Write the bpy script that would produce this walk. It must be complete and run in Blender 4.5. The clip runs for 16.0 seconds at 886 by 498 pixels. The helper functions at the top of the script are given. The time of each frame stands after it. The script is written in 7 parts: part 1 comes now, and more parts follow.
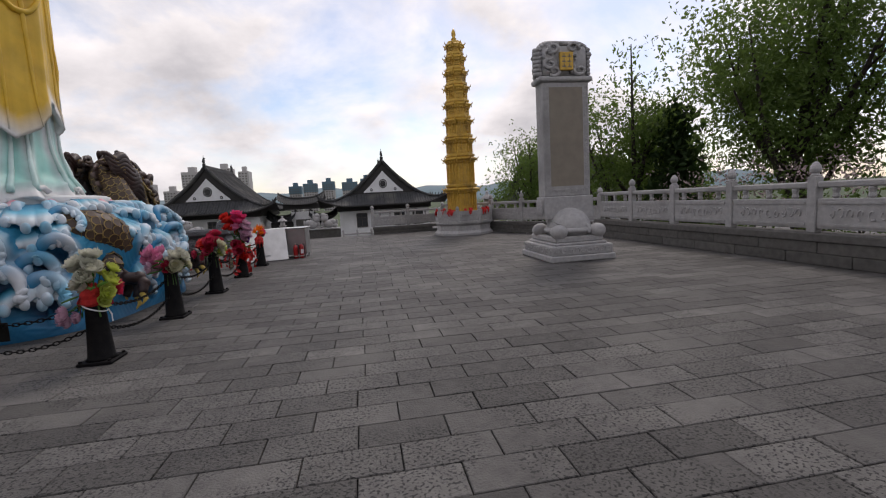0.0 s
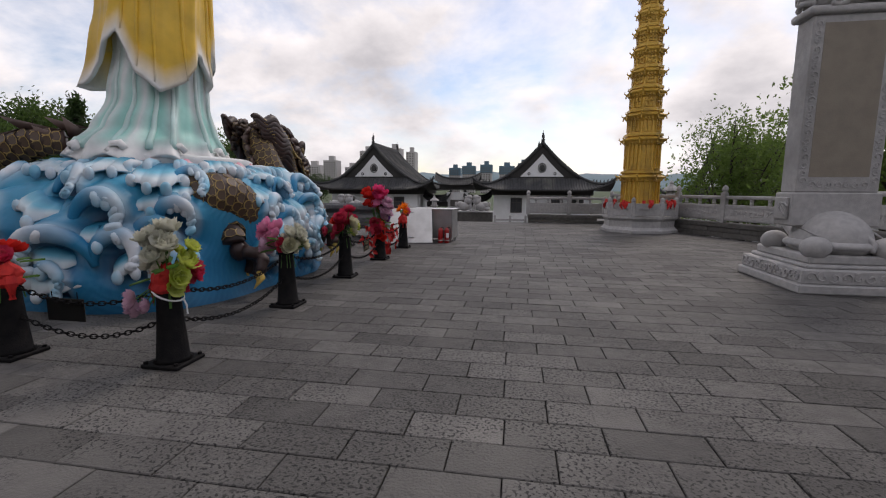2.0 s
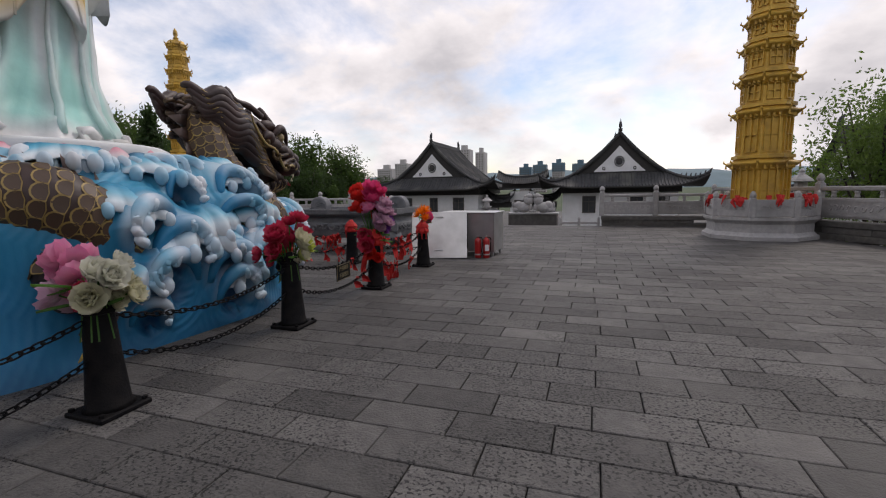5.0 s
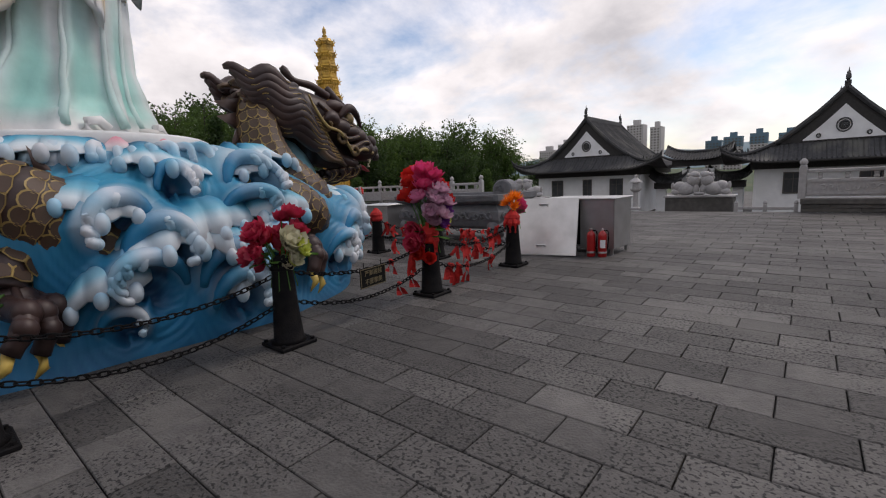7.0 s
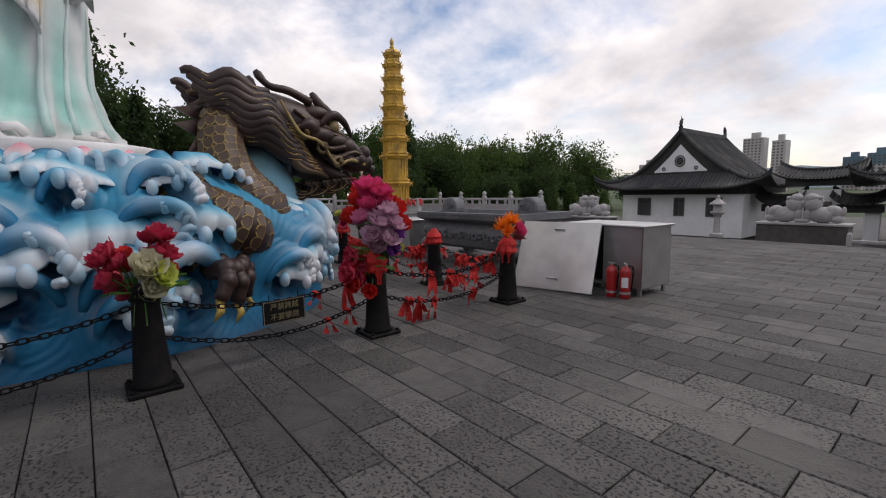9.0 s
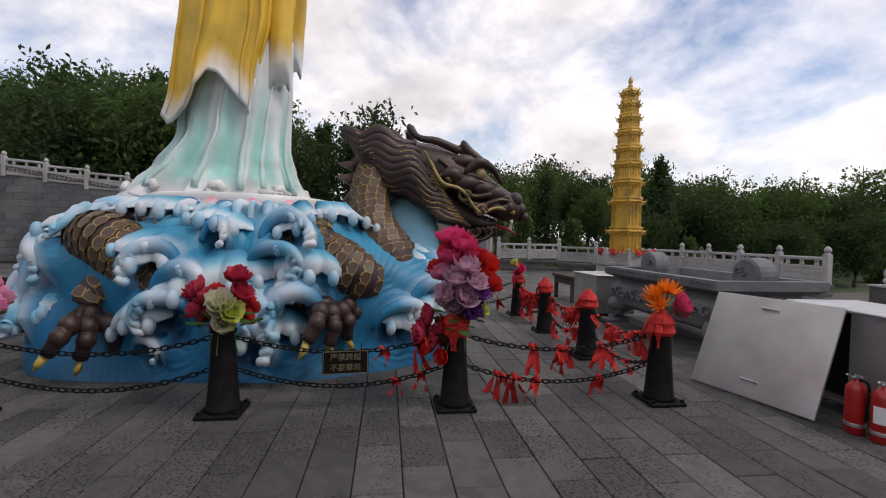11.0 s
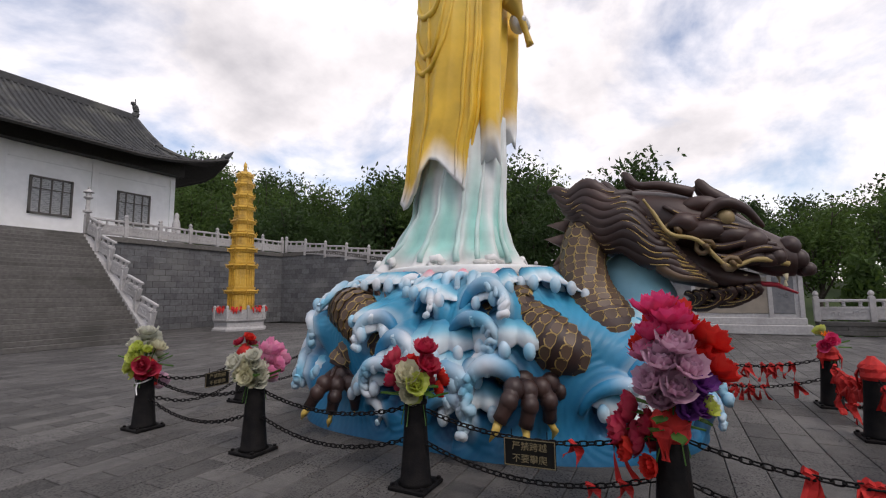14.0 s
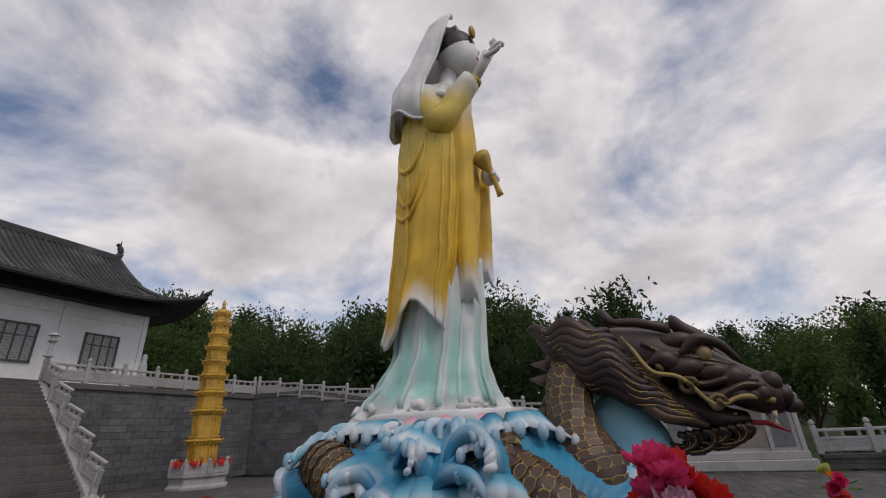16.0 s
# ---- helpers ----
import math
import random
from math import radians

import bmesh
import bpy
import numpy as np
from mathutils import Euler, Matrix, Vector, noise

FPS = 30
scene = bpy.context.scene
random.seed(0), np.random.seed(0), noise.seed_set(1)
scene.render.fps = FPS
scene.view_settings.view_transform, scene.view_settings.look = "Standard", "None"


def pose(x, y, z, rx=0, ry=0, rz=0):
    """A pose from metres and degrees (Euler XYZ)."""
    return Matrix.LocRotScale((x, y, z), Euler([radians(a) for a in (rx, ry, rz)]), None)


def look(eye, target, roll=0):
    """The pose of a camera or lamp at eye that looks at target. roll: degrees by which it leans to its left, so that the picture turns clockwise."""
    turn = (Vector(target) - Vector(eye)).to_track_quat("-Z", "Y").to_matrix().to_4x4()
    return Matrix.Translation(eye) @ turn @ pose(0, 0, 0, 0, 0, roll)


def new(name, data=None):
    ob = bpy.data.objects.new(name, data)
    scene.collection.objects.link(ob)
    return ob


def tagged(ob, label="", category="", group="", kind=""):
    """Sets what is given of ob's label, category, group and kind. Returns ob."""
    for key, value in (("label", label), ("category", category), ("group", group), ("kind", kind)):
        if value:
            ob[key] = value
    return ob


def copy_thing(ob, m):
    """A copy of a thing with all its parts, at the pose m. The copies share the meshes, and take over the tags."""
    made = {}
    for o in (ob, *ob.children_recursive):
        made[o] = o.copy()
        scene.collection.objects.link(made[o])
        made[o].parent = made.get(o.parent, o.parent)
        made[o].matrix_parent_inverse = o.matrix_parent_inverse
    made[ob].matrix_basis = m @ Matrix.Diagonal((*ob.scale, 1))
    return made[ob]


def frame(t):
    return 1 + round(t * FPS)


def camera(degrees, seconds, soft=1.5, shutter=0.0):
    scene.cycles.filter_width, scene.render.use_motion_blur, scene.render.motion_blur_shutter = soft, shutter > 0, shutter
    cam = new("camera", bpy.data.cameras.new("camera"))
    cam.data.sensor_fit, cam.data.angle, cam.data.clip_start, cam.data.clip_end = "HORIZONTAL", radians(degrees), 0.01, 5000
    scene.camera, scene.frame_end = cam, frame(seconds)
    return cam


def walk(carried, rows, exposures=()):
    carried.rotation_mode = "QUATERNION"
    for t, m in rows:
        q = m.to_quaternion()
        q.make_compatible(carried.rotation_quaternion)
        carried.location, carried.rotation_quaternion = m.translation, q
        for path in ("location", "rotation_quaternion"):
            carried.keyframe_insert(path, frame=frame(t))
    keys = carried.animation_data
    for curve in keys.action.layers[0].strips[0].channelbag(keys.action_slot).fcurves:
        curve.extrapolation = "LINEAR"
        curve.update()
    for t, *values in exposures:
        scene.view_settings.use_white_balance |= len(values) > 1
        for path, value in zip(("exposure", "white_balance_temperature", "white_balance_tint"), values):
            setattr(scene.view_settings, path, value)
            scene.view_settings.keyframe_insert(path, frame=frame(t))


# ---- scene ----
# The camera: seconds, x, y, z, pitch, roll, yaw
cam = camera(90.0, 16.0, soft=1.15)
PATH = [
    (0, 2.914, -5.077, 1.527, -6.30, -3.24, -9.75),
    (0.5, 2.839, -4.551, 1.515, -7.77, 0.55, -0.23),
    (1, 2.869, -4.067, 1.473, -8.62, -1.70, 1.73),
    (1.5, 2.863, -3.558, 1.470, -8.31, 1.54, 7.29),
    (2, 2.858, -3.011, 1.479, -7.71, 0.32, 9.58),
    (2.5, 2.891, -2.453, 1.465, -8.27, -0.71, 11.00),
    (3, 2.838, -1.882, 1.434, -9.55, 1.92, 11.96),
    (3.5, 2.874, -1.374, 1.405, -6.20, 0.15, 15.31),
    (4, 2.879, -0.851, 1.408, -6.93, 1.51, 17.52),
    (4.2, 2.880, -0.638, 1.425, -7.55, 0.50, 16.55),
    (6.3, 3.295, 1.421, 1.328, -7.13, -2.83, 29.44),
    (6.5, 3.322, 1.608, 1.327, -8.54, -1.74, 32.77),
    (7, 3.417, 2.023, 1.355, -8.97, -2.79, 39.57),
    (7.5, 3.572, 2.404, 1.382, -6.19, -1.99, 48.25),
    (8, 3.609, 2.847, 1.385, -8.40, 0.20, 50.26),
    (8.2, 3.645, 3.019, 1.386, -7.31, -1.05, 48.94),
    (10.3, 3.887, 4.752, 1.444, -6.23, 0.46, 66.21),
    (10.5, 3.851, 4.912, 1.461, -5.61, 0.51, 71.00),
    (11, 3.784, 5.305, 1.478, -1.58, 1.25, 82.76),
    (11.5, 3.625, 5.620, 1.481, 0.35, -0.67, 92.92),
    (12, 3.449, 5.842, 1.488, -1.23, 0.38, 100.40),
    (12.5, 3.361, 5.992, 1.474, -1.75, 0.72, 111.16),
    (13, 3.325, 5.982, 1.511, -1.56, -0.98, 116.02),
    (13.5, 3.322, 5.957, 1.532, 0.77, -0.49, 116.47),
    (14, 3.312, 5.954, 1.566, 5.91, -0.73, 116.83),
    (14.5, 3.311, 5.960, 1.595, 10.68, -2.15, 116.71),
    (15, 3.326, 5.975, 1.620, 15.42, -2.12, 115.39),
    (15.5, 3.360, 5.986, 1.656, 19.14, -2.13, 114.45),
    (16, 3.375, 6.001, 1.676, 22.60, -2.86, 113.81),
]

walk(cam, [(t, pose(x, y, z, 90 + p, 0, yaw) @ pose(0, 0, 0, 0, 0, r)) for t, x, y, z, p, r, yaw in PATH],
     exposures=[(0.0, -0.1, 6900, 17), (8.0, -0.08, 6900, 17), (11.0, 0.06, 6900, 17), (13.0, 0.3, 6900, 17), (14.0, 0.2, 6900, 17), (15.0, -0.08, 6900, 17), (16.0, -0.46, 6900, 17)])

# ---- light ----
SUN_ELEV, SUN_AZ = radians(52), radians(62)      # azimuth from +x towards +y
world = bpy.data.worlds.new("sky")
scene.world = world
world.use_nodes = True
wn, wl = world.node_tree.nodes, world.node_tree.links
wn.clear()
w_out = wn.new("ShaderNodeOutputWorld")
w_bg = wn.new("ShaderNodeBackground")
w_sky = wn.new("ShaderNodeTexSky")
w_sky.sky_type = "NISHITA"
w_sky.sun_disc = False
w_sky.sun_elevation = SUN_ELEV
w_sky.sun_rotation = radians(90) - SUN_AZ
w_gain = wn.new("ShaderNodeVectorMath")
w_gain.operation = "SCALE"
w_gain.inputs[3].default_value = 0.17
w_co = wn.new("ShaderNodeTexCoord")
w_sep = wn.new("ShaderNodeSeparateXYZ")
w_add = wn.new("ShaderNodeMath")
w_add.operation = "ADD"
w_add.inputs[1].default_value = 0.5
w_div = wn.new("ShaderNodeVectorMath")
w_div.operation = "DIVIDE"
w_comb = wn.new("ShaderNodeCombineXYZ")
w_n1 = wn.new("ShaderNodeTexNoise")
w_n1.inputs["Scale"].default_value = 2.3
w_n1.inputs["Detail"].default_value = 9
w_n1.inputs["Roughness"].default_value = 0.56
w_n1.inputs["Distortion"].default_value = 0.25
w_r1 = wn.new("ShaderNodeValToRGB")
w_r1.color_ramp.elements[0].position, w_r1.color_ramp.elements[1].position = 0.36, 0.56
w_n2 = wn.new("ShaderNodeTexNoise")
w_n2.inputs["Scale"].default_value = 2.2
w_n2.inputs["Detail"].default_value = 7
w_n2.inputs["Roughness"].default_value = 0.55
w_r2 = wn.new("ShaderNodeValToRGB")
w_r2.color_ramp.elements[0].position, w_r2.color_ramp.elements[1].position = 0.42, 0.74
w_r2.color_ramp.elements[0].color = (1.3, 1.31, 1.34, 1)
w_r2.color_ramp.elements[1].color = (0.6, 0.62, 0.67, 1)
w_mix = wn.new("ShaderNodeMix")
w_mix.data_type = "RGBA"
wl.new(w_sky.outputs[0], w_gain.inputs[0])
wl.new(w_co.outputs["Generated"], w_sep.inputs[0])
wl.new(w_sep.outputs["Z"], w_add.inputs[0])
for k in range(3):
    wl.new(w_add.outputs[0], w_comb.inputs[k])
wl.new(w_co.outputs["Generated"], w_div.inputs[0])
wl.new(w_comb.outputs[0], w_div.inputs[1])
wl.new(w_div.outputs[0], w_n1.inputs["Vector"])
wl.new(w_div.outputs[0], w_n2.inputs["Vector"])
wl.new(w_n1.outputs["Fac"], w_r1.inputs[0])
wl.new(w_n2.outputs["Fac"], w_r2.inputs[0])
wl.new(w_r1.outputs[0], w_mix.inputs["Factor"])
wl.new(w_gain.outputs[0], w_mix.inputs[6])
wl.new(w_r2.outputs[0], w_mix.inputs[7])
wl.new(w_mix.outputs[2], w_bg.inputs[0])
w_bg.inputs[1].default_value = 0.9
wl.new(w_bg.outputs[0], w_out.inputs[0])

sun = new("sun", bpy.data.lights.new("sun", "SUN"))
sun.data.energy, sun.data.angle, sun.data.color = 1.1, radians(14), (1.0, 0.95, 0.88)
sun.matrix_world = look((0, 0, 30), (-30 * math.cos(SUN_ELEV) * math.cos(SUN_AZ), -30 * math.cos(SUN_ELEV) * math.sin(SUN_AZ), 30 - 30 * math.sin(SUN_ELEV)))

# ---- materials ----


def mat(name, base, rough=0.7, metal=0.0, second=None, scale=6.0, low=0.35, high=0.65, bump=0.0, bump_scale=60.0, per_object=0.0, per_island=0.0,
        stain=None, stain_scale=1.2, stain_low=0.52, stain_high=0.7, coat=0.0, translucent=None, spec=0.5, pits=0.0):
    """A painted, cut or cast surface: base colour to a second one by grain, stains at a larger size, fine relief, variation by piece."""
    m = bpy.data.materials.new(name)
    m.use_nodes = True
    n, l = m.node_tree.nodes, m.node_tree.links
    b = n["Principled BSDF"]
    b.inputs["Roughness"].default_value, b.inputs["Metallic"].default_value = rough, metal
    b.inputs["Specular IOR Level"].default_value = spec
    b.inputs["Coat Weight"].default_value = coat
    co = n.new("ShaderNodeTexCoord")
    geo = n.new("ShaderNodeNewGeometry")

    def noise_ramp(size, detail, lo, hi):
        t = n.new("ShaderNodeTexNoise")
        t.inputs["Scale"].default_value, t.inputs["Detail"].default_value = size, detail
        l.new(geo.outputs["Position"], t.inputs["Vector"])
        r = n.new("ShaderNodeMapRange")
        r.inputs["From Min"].default_value, r.inputs["From Max"].default_value = lo, hi
        l.new(t.outputs["Fac"], r.inputs["Value"])
        return r.outputs["Result"]

    def mixed(a, c, fac):
        x = n.new("ShaderNodeMix")
        x.data_type = "RGBA"
        l.new(fac, x.inputs["Factor"])
        if isinstance(a, tuple):
            x.inputs[6].default_value = (*a, 1)
        else:
            l.new(a, x.inputs[6])
        x.inputs[7].default_value = (*c, 1)
        return x.outputs[2]

    col = base
    if second:
        col = mixed(col, second, noise_ramp(scale, 5, low, high))
    if stain:
        col = mixed(col, stain, noise_ramp(stain_scale, 6, stain_low, stain_high))
    if pits:
        # open pores of the stone: many on some pieces, few on others
        t = noise_ramp(46, 3, .545, .585)
        big = noise_ramp(1.3, 3, .4, .5)
        mul = n.new("ShaderNodeMath")
        mul.operation = "MULTIPLY"
        l.new(t, mul.inputs[0])
        l.new(big, mul.inputs[1])
        mul2 = n.new("ShaderNodeMath")
        mul2.operation = "MULTIPLY"
        mul2.use_clamp = True
        mul2.inputs[1].default_value = pits
        l.new(mul.outputs[0], mul2.inputs[0])
        col = mixed(col, (.018, .018, .018), mul2.outputs[0])
    if per_object or per_island:
        src = n.new("ShaderNodeObjectInfo").outputs["Random"] if per_object else geo.outputs["Random Per Island"]
        amount = per_object or per_island
        r = n.new("ShaderNodeMapRange")
        r.inputs["To Min"].default_value, r.inputs["To Max"].default_value = 1 - amount, 1 + amount
        l.new(src, r.inputs["Value"])
        hsv = n.new("ShaderNodeHueSaturation")
        l.new(r.outputs["Result"], hsv.inputs["Value"])
        if isinstance(col, tuple):
            hsv.inputs["Color"].default_value = (*col, 1)
        else:
            l.new(col, hsv.inputs["Color"])
        col = hsv.outputs["Color"]
    if isinstance(col, tuple):
        b.inputs["Base Color"].default_value = (*col, 1)
    else:
        l.new(col, b.inputs["Base Color"])
    if bump:
        t = n.new("ShaderNodeTexNoise")
        t.inputs["Scale"].default_value, t.inputs["Detail"].default_value = bump_scale, 4
        l.new(geo.outputs["Position"], t.inputs["Vector"])
        bp = n.new("ShaderNodeBump")
        bp.inputs["Strength"].default_value, bp.inputs["Distance"].default_value = bump, 0.02
        l.new(t.outputs["Fac"], bp.inputs["Height"])
        l.new(bp.outputs["Normal"], b.inputs["Normal"])
    if translucent:
        tr = n.new("ShaderNodeBsdfTranslucent")
        tr.inputs["Color"].default_value = (*translucent, 1)
        add = n.new("ShaderNodeMixShader")
        add.inputs[0].default_value = 0.42
        l.new(b.outputs[0], add.inputs[1])
        l.new(tr.outputs[0], add.inputs[2])
        l.new(add.outputs[0], n["Material Output"].inputs["Surface"])
    return m


M_TILE = mat("basalt_paving", (0.098, 0.094, 0.09), 0.66, second=(0.07, 0.067, 0.065), scale=9, bump=0.6, bump_scale=60, per_object=0.33,
             stain=(0.135, 0.13, 0.122), stain_scale=0.5, stain_low=0.5, stain_high=0.75, spec=0.3, pits=1.0)
M_TILE_FAR = mat("basalt_paving_far", (0.098, 0.094, 0.09), 0.66, second=(0.07, 0.067, 0.065), scale=9, bump=0.5, bump_scale=60, per_island=0.33,
                 stain=(0.135, 0.13, 0.122), stain_scale=0.5, stain_low=0.5, stain_high=0.75, spec=0.3, pits=1.0)
M_JOINT = mat("sand_joint", (0.03, 0.029, 0.028), 0.9, second=(0.045, 0.042, 0.04), scale=14)
M_MARBLE = mat("pale_carved_stone", (0.43, 0.42, 0.42), 0.75, second=(0.35, 0.345, 0.345), scale=11, bump=0.35, bump_scale=70, stain=(0.27, 0.265, 0.26), stain_scale=0.9)
M_GRANITE = mat("grey_kerb_stone", (0.12, 0.115, 0.108), 0.85, second=(0.085, 0.08, 0.076), scale=8, bump=0.4, bump_scale=40, per_object=0.14, stain=(0.06, 0.058, 0.052), stain_scale=0.7)
M_BRICK = mat("grey_block", (0.125, 0.128, 0.135), 0.85, second=(0.09, 0.092, 0.098), scale=7, bump=0.4, bump_scale=40, per_object=0.22, stain=(0.17, 0.17, 0.17), stain_scale=0.5)
M_BRICK_FAR = mat("grey_block_far", (0.125, 0.128, 0.135), 0.85, second=(0.09, 0.092, 0.098), scale=7, bump=0.4, bump_scale=40, per_island=0.22, stain=(0.17, 0.17, 0.17), stain_scale=0.5)
M_PLASTER = mat("white_plaster", (0.78, 0.79, 0.8), 0.85, second=(0.72, 0.73, 0.74), scale=3, bump=0.15, bump_scale=30, stain=(0.66, 0.67, 0.67), stain_scale=0.4)
M_ROOF = mat("dark_clay_tile", (0.055, 0.057, 0.06), 0.75, second=(0.035, 0.036, 0.038), scale=5, bump=0.4, bump_scale=30, per_island=0.3, stain=(0.1, 0.1, 0.09), stain_scale=0.6)
M_DARKWOOD = mat("dark_timber", (0.03, 0.028, 0.027), 0.7, second=(0.02, 0.019, 0.018), scale=8, bump=0.2)
M_GOLD = mat("gold_paint", (0.66, 0.41, 0.07), 0.42, 0.2, second=(0.56, 0.34, 0.05), scale=9, bump=0.35, bump_scale=50, stain=(0.36, 0.22, 0.05), stain_scale=1.6)
M_BLACK = mat("black_iron", (0.008, 0.008, 0.009), 0.55, 0.0, second=(0.014, 0.013, 0.013), scale=12, bump=0.25, bump_scale=60, spec=.06)
M_LEAF = mat("leaf", (0.085, 0.135, 0.036), 0.6, second=(0.055, 0.095, 0.026), scale=0.35, per_island=0.4, translucent=(0.19, 0.29, 0.06), spec=0.25)
M_LEAF_DARK = mat("leaf_dark", (0.035, 0.066, 0.02), 0.6, second=(0.021, 0.043, 0.015), scale=0.25, per_island=0.4, translucent=(0.05, 0.09, 0.02), spec=0.25)
M_LEAF_MID = mat("leaf_mid", (0.06, 0.105, 0.027), 0.6, second=(0.038, 0.072, 0.02), scale=0.3, per_island=0.4, translucent=(0.09, 0.15, 0.03), spec=0.25)
M_BARK = mat("bark", (0.06, 0.048, 0.038), 0.9, second=(0.035, 0.028, 0.022), scale=9, bump=0.6, bump_scale=25)
M_GRASS = mat("grass_ground", (0.05, 0.08, 0.025), 0.95, second=(0.03, 0.05, 0.018), scale=0.3, bump=0.4, bump_scale=6, stain=(0.08, 0.09, 0.04), stain_scale=0.06)
M_STEEL = mat("brushed_steel", (0.55, 0.55, 0.55), 0.38, 0.85, second=(0.46, 0.46, 0.46), scale=4, bump=0.05, bump_scale=40)
M_RED = mat("red_cloth", (0.55, 0.02, 0.015), 0.8, second=(0.4, 0.012, 0.012), scale=14)

# ---- shape helpers ----


def part(name, bm, material, parent=None, label="", smooth=False, m=None):
    """One mesh object from a bmesh, under a thing or a part."""
    me = bpy.data.meshes.new(name)
    bm.to_mesh(me)
    bm.free()
    for one in (material if isinstance(material, (list, tuple)) else [material]):
        me.materials.append(one)
    if smooth:
        for p in me.polygons:
            p.use_smooth = True
    ob = new(name, me)
    if parent:
        ob.parent = parent
    if m is not None:
        ob.matrix_basis = m
    if label:
        ob["label"] = label
    return ob


def thing(name, label, category, group="", kind="", m=None):
    ob = new(name)
    if m is not None:
        ob.matrix_basis = m
    return tagged(ob, label, category, group, kind)


def box(bm, x0, y0, z0, x1, y1, z1, bevel=0.0, m=None):
    """Adds a box, its edges bevelled by that much, to bm."""
    got = bmesh.ops.create_cube(bm, size=1.0)["verts"]
    for v in got:
        v.co = Vector((x0 + (v.co.x + .5) * (x1 - x0), y0 + (v.co.y + .5) * (y1 - y0), z0 + (v.co.z + .5) * (z1 - z0)))
    if bevel:
        es = list({e for v in got for e in v.link_edges})
        got = bmesh.ops.bevel(bm, geom=es, offset=bevel, segments=1, affect="EDGES")["verts"]
        got = list({v for f in bm.faces for v in f.verts if v in set(got)}) or got
    if m is not None:
        bmesh.ops.transform(bm, matrix=m, verts=got)
    return got


def boxed(*args, **kw):
    bm = bmesh.new()
    box(bm, *args, **kw)
    return bm


def lathe(bm, profile, sides=24, cx=0.0, cy=0.0, turn=0.0):
    """Turns (radius, z) pairs about a vertical axis."""
    rings = []
    for r, z in profile:
        rings.append([bm.verts.new((cx + r * math.cos(turn + 2 * math.pi * k / sides), cy + r * math.sin(turn + 2 * math.pi * k / sides), z)) for k in range(sides)])
    for a, b in zip(rings, rings[1:]):
        for k in range(sides):
            bm.faces.new((a[k], a[(k + 1) % sides], b[(k + 1) % sides], b[k]))
    bm.faces.new(list(reversed(rings[0])))
    bm.faces.new(rings[-1])
    return [v for r in rings for v in r]


def tube(bm, pts, radii, sides=8, up=(0, 0, 1), flat=1.0):
    """A tube through points, its radius changing along it; flat squeezes it along its local up."""
    pts = [Vector(p) for p in pts]
    rings = []
    for i, p in enumerate(pts):
        d = (pts[min(i + 1, len(pts) - 1)] - pts[max(i - 1, 0)]).normalized()
        side = d.cross(Vector(up))
        side = side.normalized() if side.length > 1e-4 else d.orthogonal().normalized()
        u = side.cross(d)
        r = radii[i] if isinstance(radii, (list, tuple)) else radii
        rings.append([bm.verts.new(p + r * (math.cos(2 * math.pi * k / sides) * side + flat * math.sin(2 * math.pi * k / sides) * u)) for k in range(sides)])
    for a, b in zip(rings, rings[1:]):
        for k in range(sides):
            bm.faces.new((a[k], a[(k + 1) % sides], b[(k + 1) % sides], b[k]))
    bm.faces.new(list(reversed(rings[0])))
    bm.faces.new(rings[-1])
    return [v for r in rings for v in r]


def spline(pts, steps=6):
    """Catmull-Rom points through pts (tuples of any length)."""
    p = [np.array(q, float) for q in pts]
    p = [2 * p[0] - p[1]] + p + [2 * p[-1] - p[-2]]
    out = []
    for i in range(1, len(p) - 2):
        for k in range(steps):
            t = k / steps
            out.append(0.5 * ((2 * p[i]) + (p[i + 1] - p[i - 1]) * t + (2 * p[i - 1] - 5 * p[i] + 4 * p[i + 1] - p[i + 2]) * t * t + (3 * p[i] - p[i - 1] - 3 * p[i + 1] + p[i + 2]) * t ** 3))
    out.append(p[-2])
    return [tuple(float(c) for c in q) for q in out]


def prism(bm, outline, z0, z1):
    """A solid from an outline in plan."""
    a = [bm.verts.new((x, y, z0)) for x, y in outline]
    b = [bm.verts.new((x, y, z1)) for x, y in outline]
    n = len(a)
    for k in range(n):
        bm.faces.new((a[k], a[(k + 1) % n], b[(k + 1) % n], b[k]))
    bm.faces.new(list(reversed(a)))
    bm.faces.new(b)
    return a + b


AXIS = -2.62

# ---- ground and platform ----
X_R, X_L, Y_F, Y_B = 11.0, -16.85, 17.6, -16.5
Y_CE, X_CE, Y_CW = 9.2, 6.9, 13.6               # cut corners of the plaza
Z_LOW, Z_UP = -2.3, 4.4


def ground_height(x, y):
    """The lower land, rising to a wooded hill on one side and behind the temple."""
    d1 = max(0.0, -24 - x)
    d2 = max(0.0, -42 - y)
    far = max(0.0, x - 60, y - 130)
    h = Z_LOW - 0.6 + 11.0 * (1 - math.exp(-d1 / 22)) * max(0.25, min(1.0, (60 - y) / 60)) + 13 * (1 - math.exp(-d2 / 26)) - min(far * 0.02, 3)
    return h + 0.5 * noise.noise((x * 0.05, y * 0.05, 0)) * min(1, (d1 + d2) / 10)


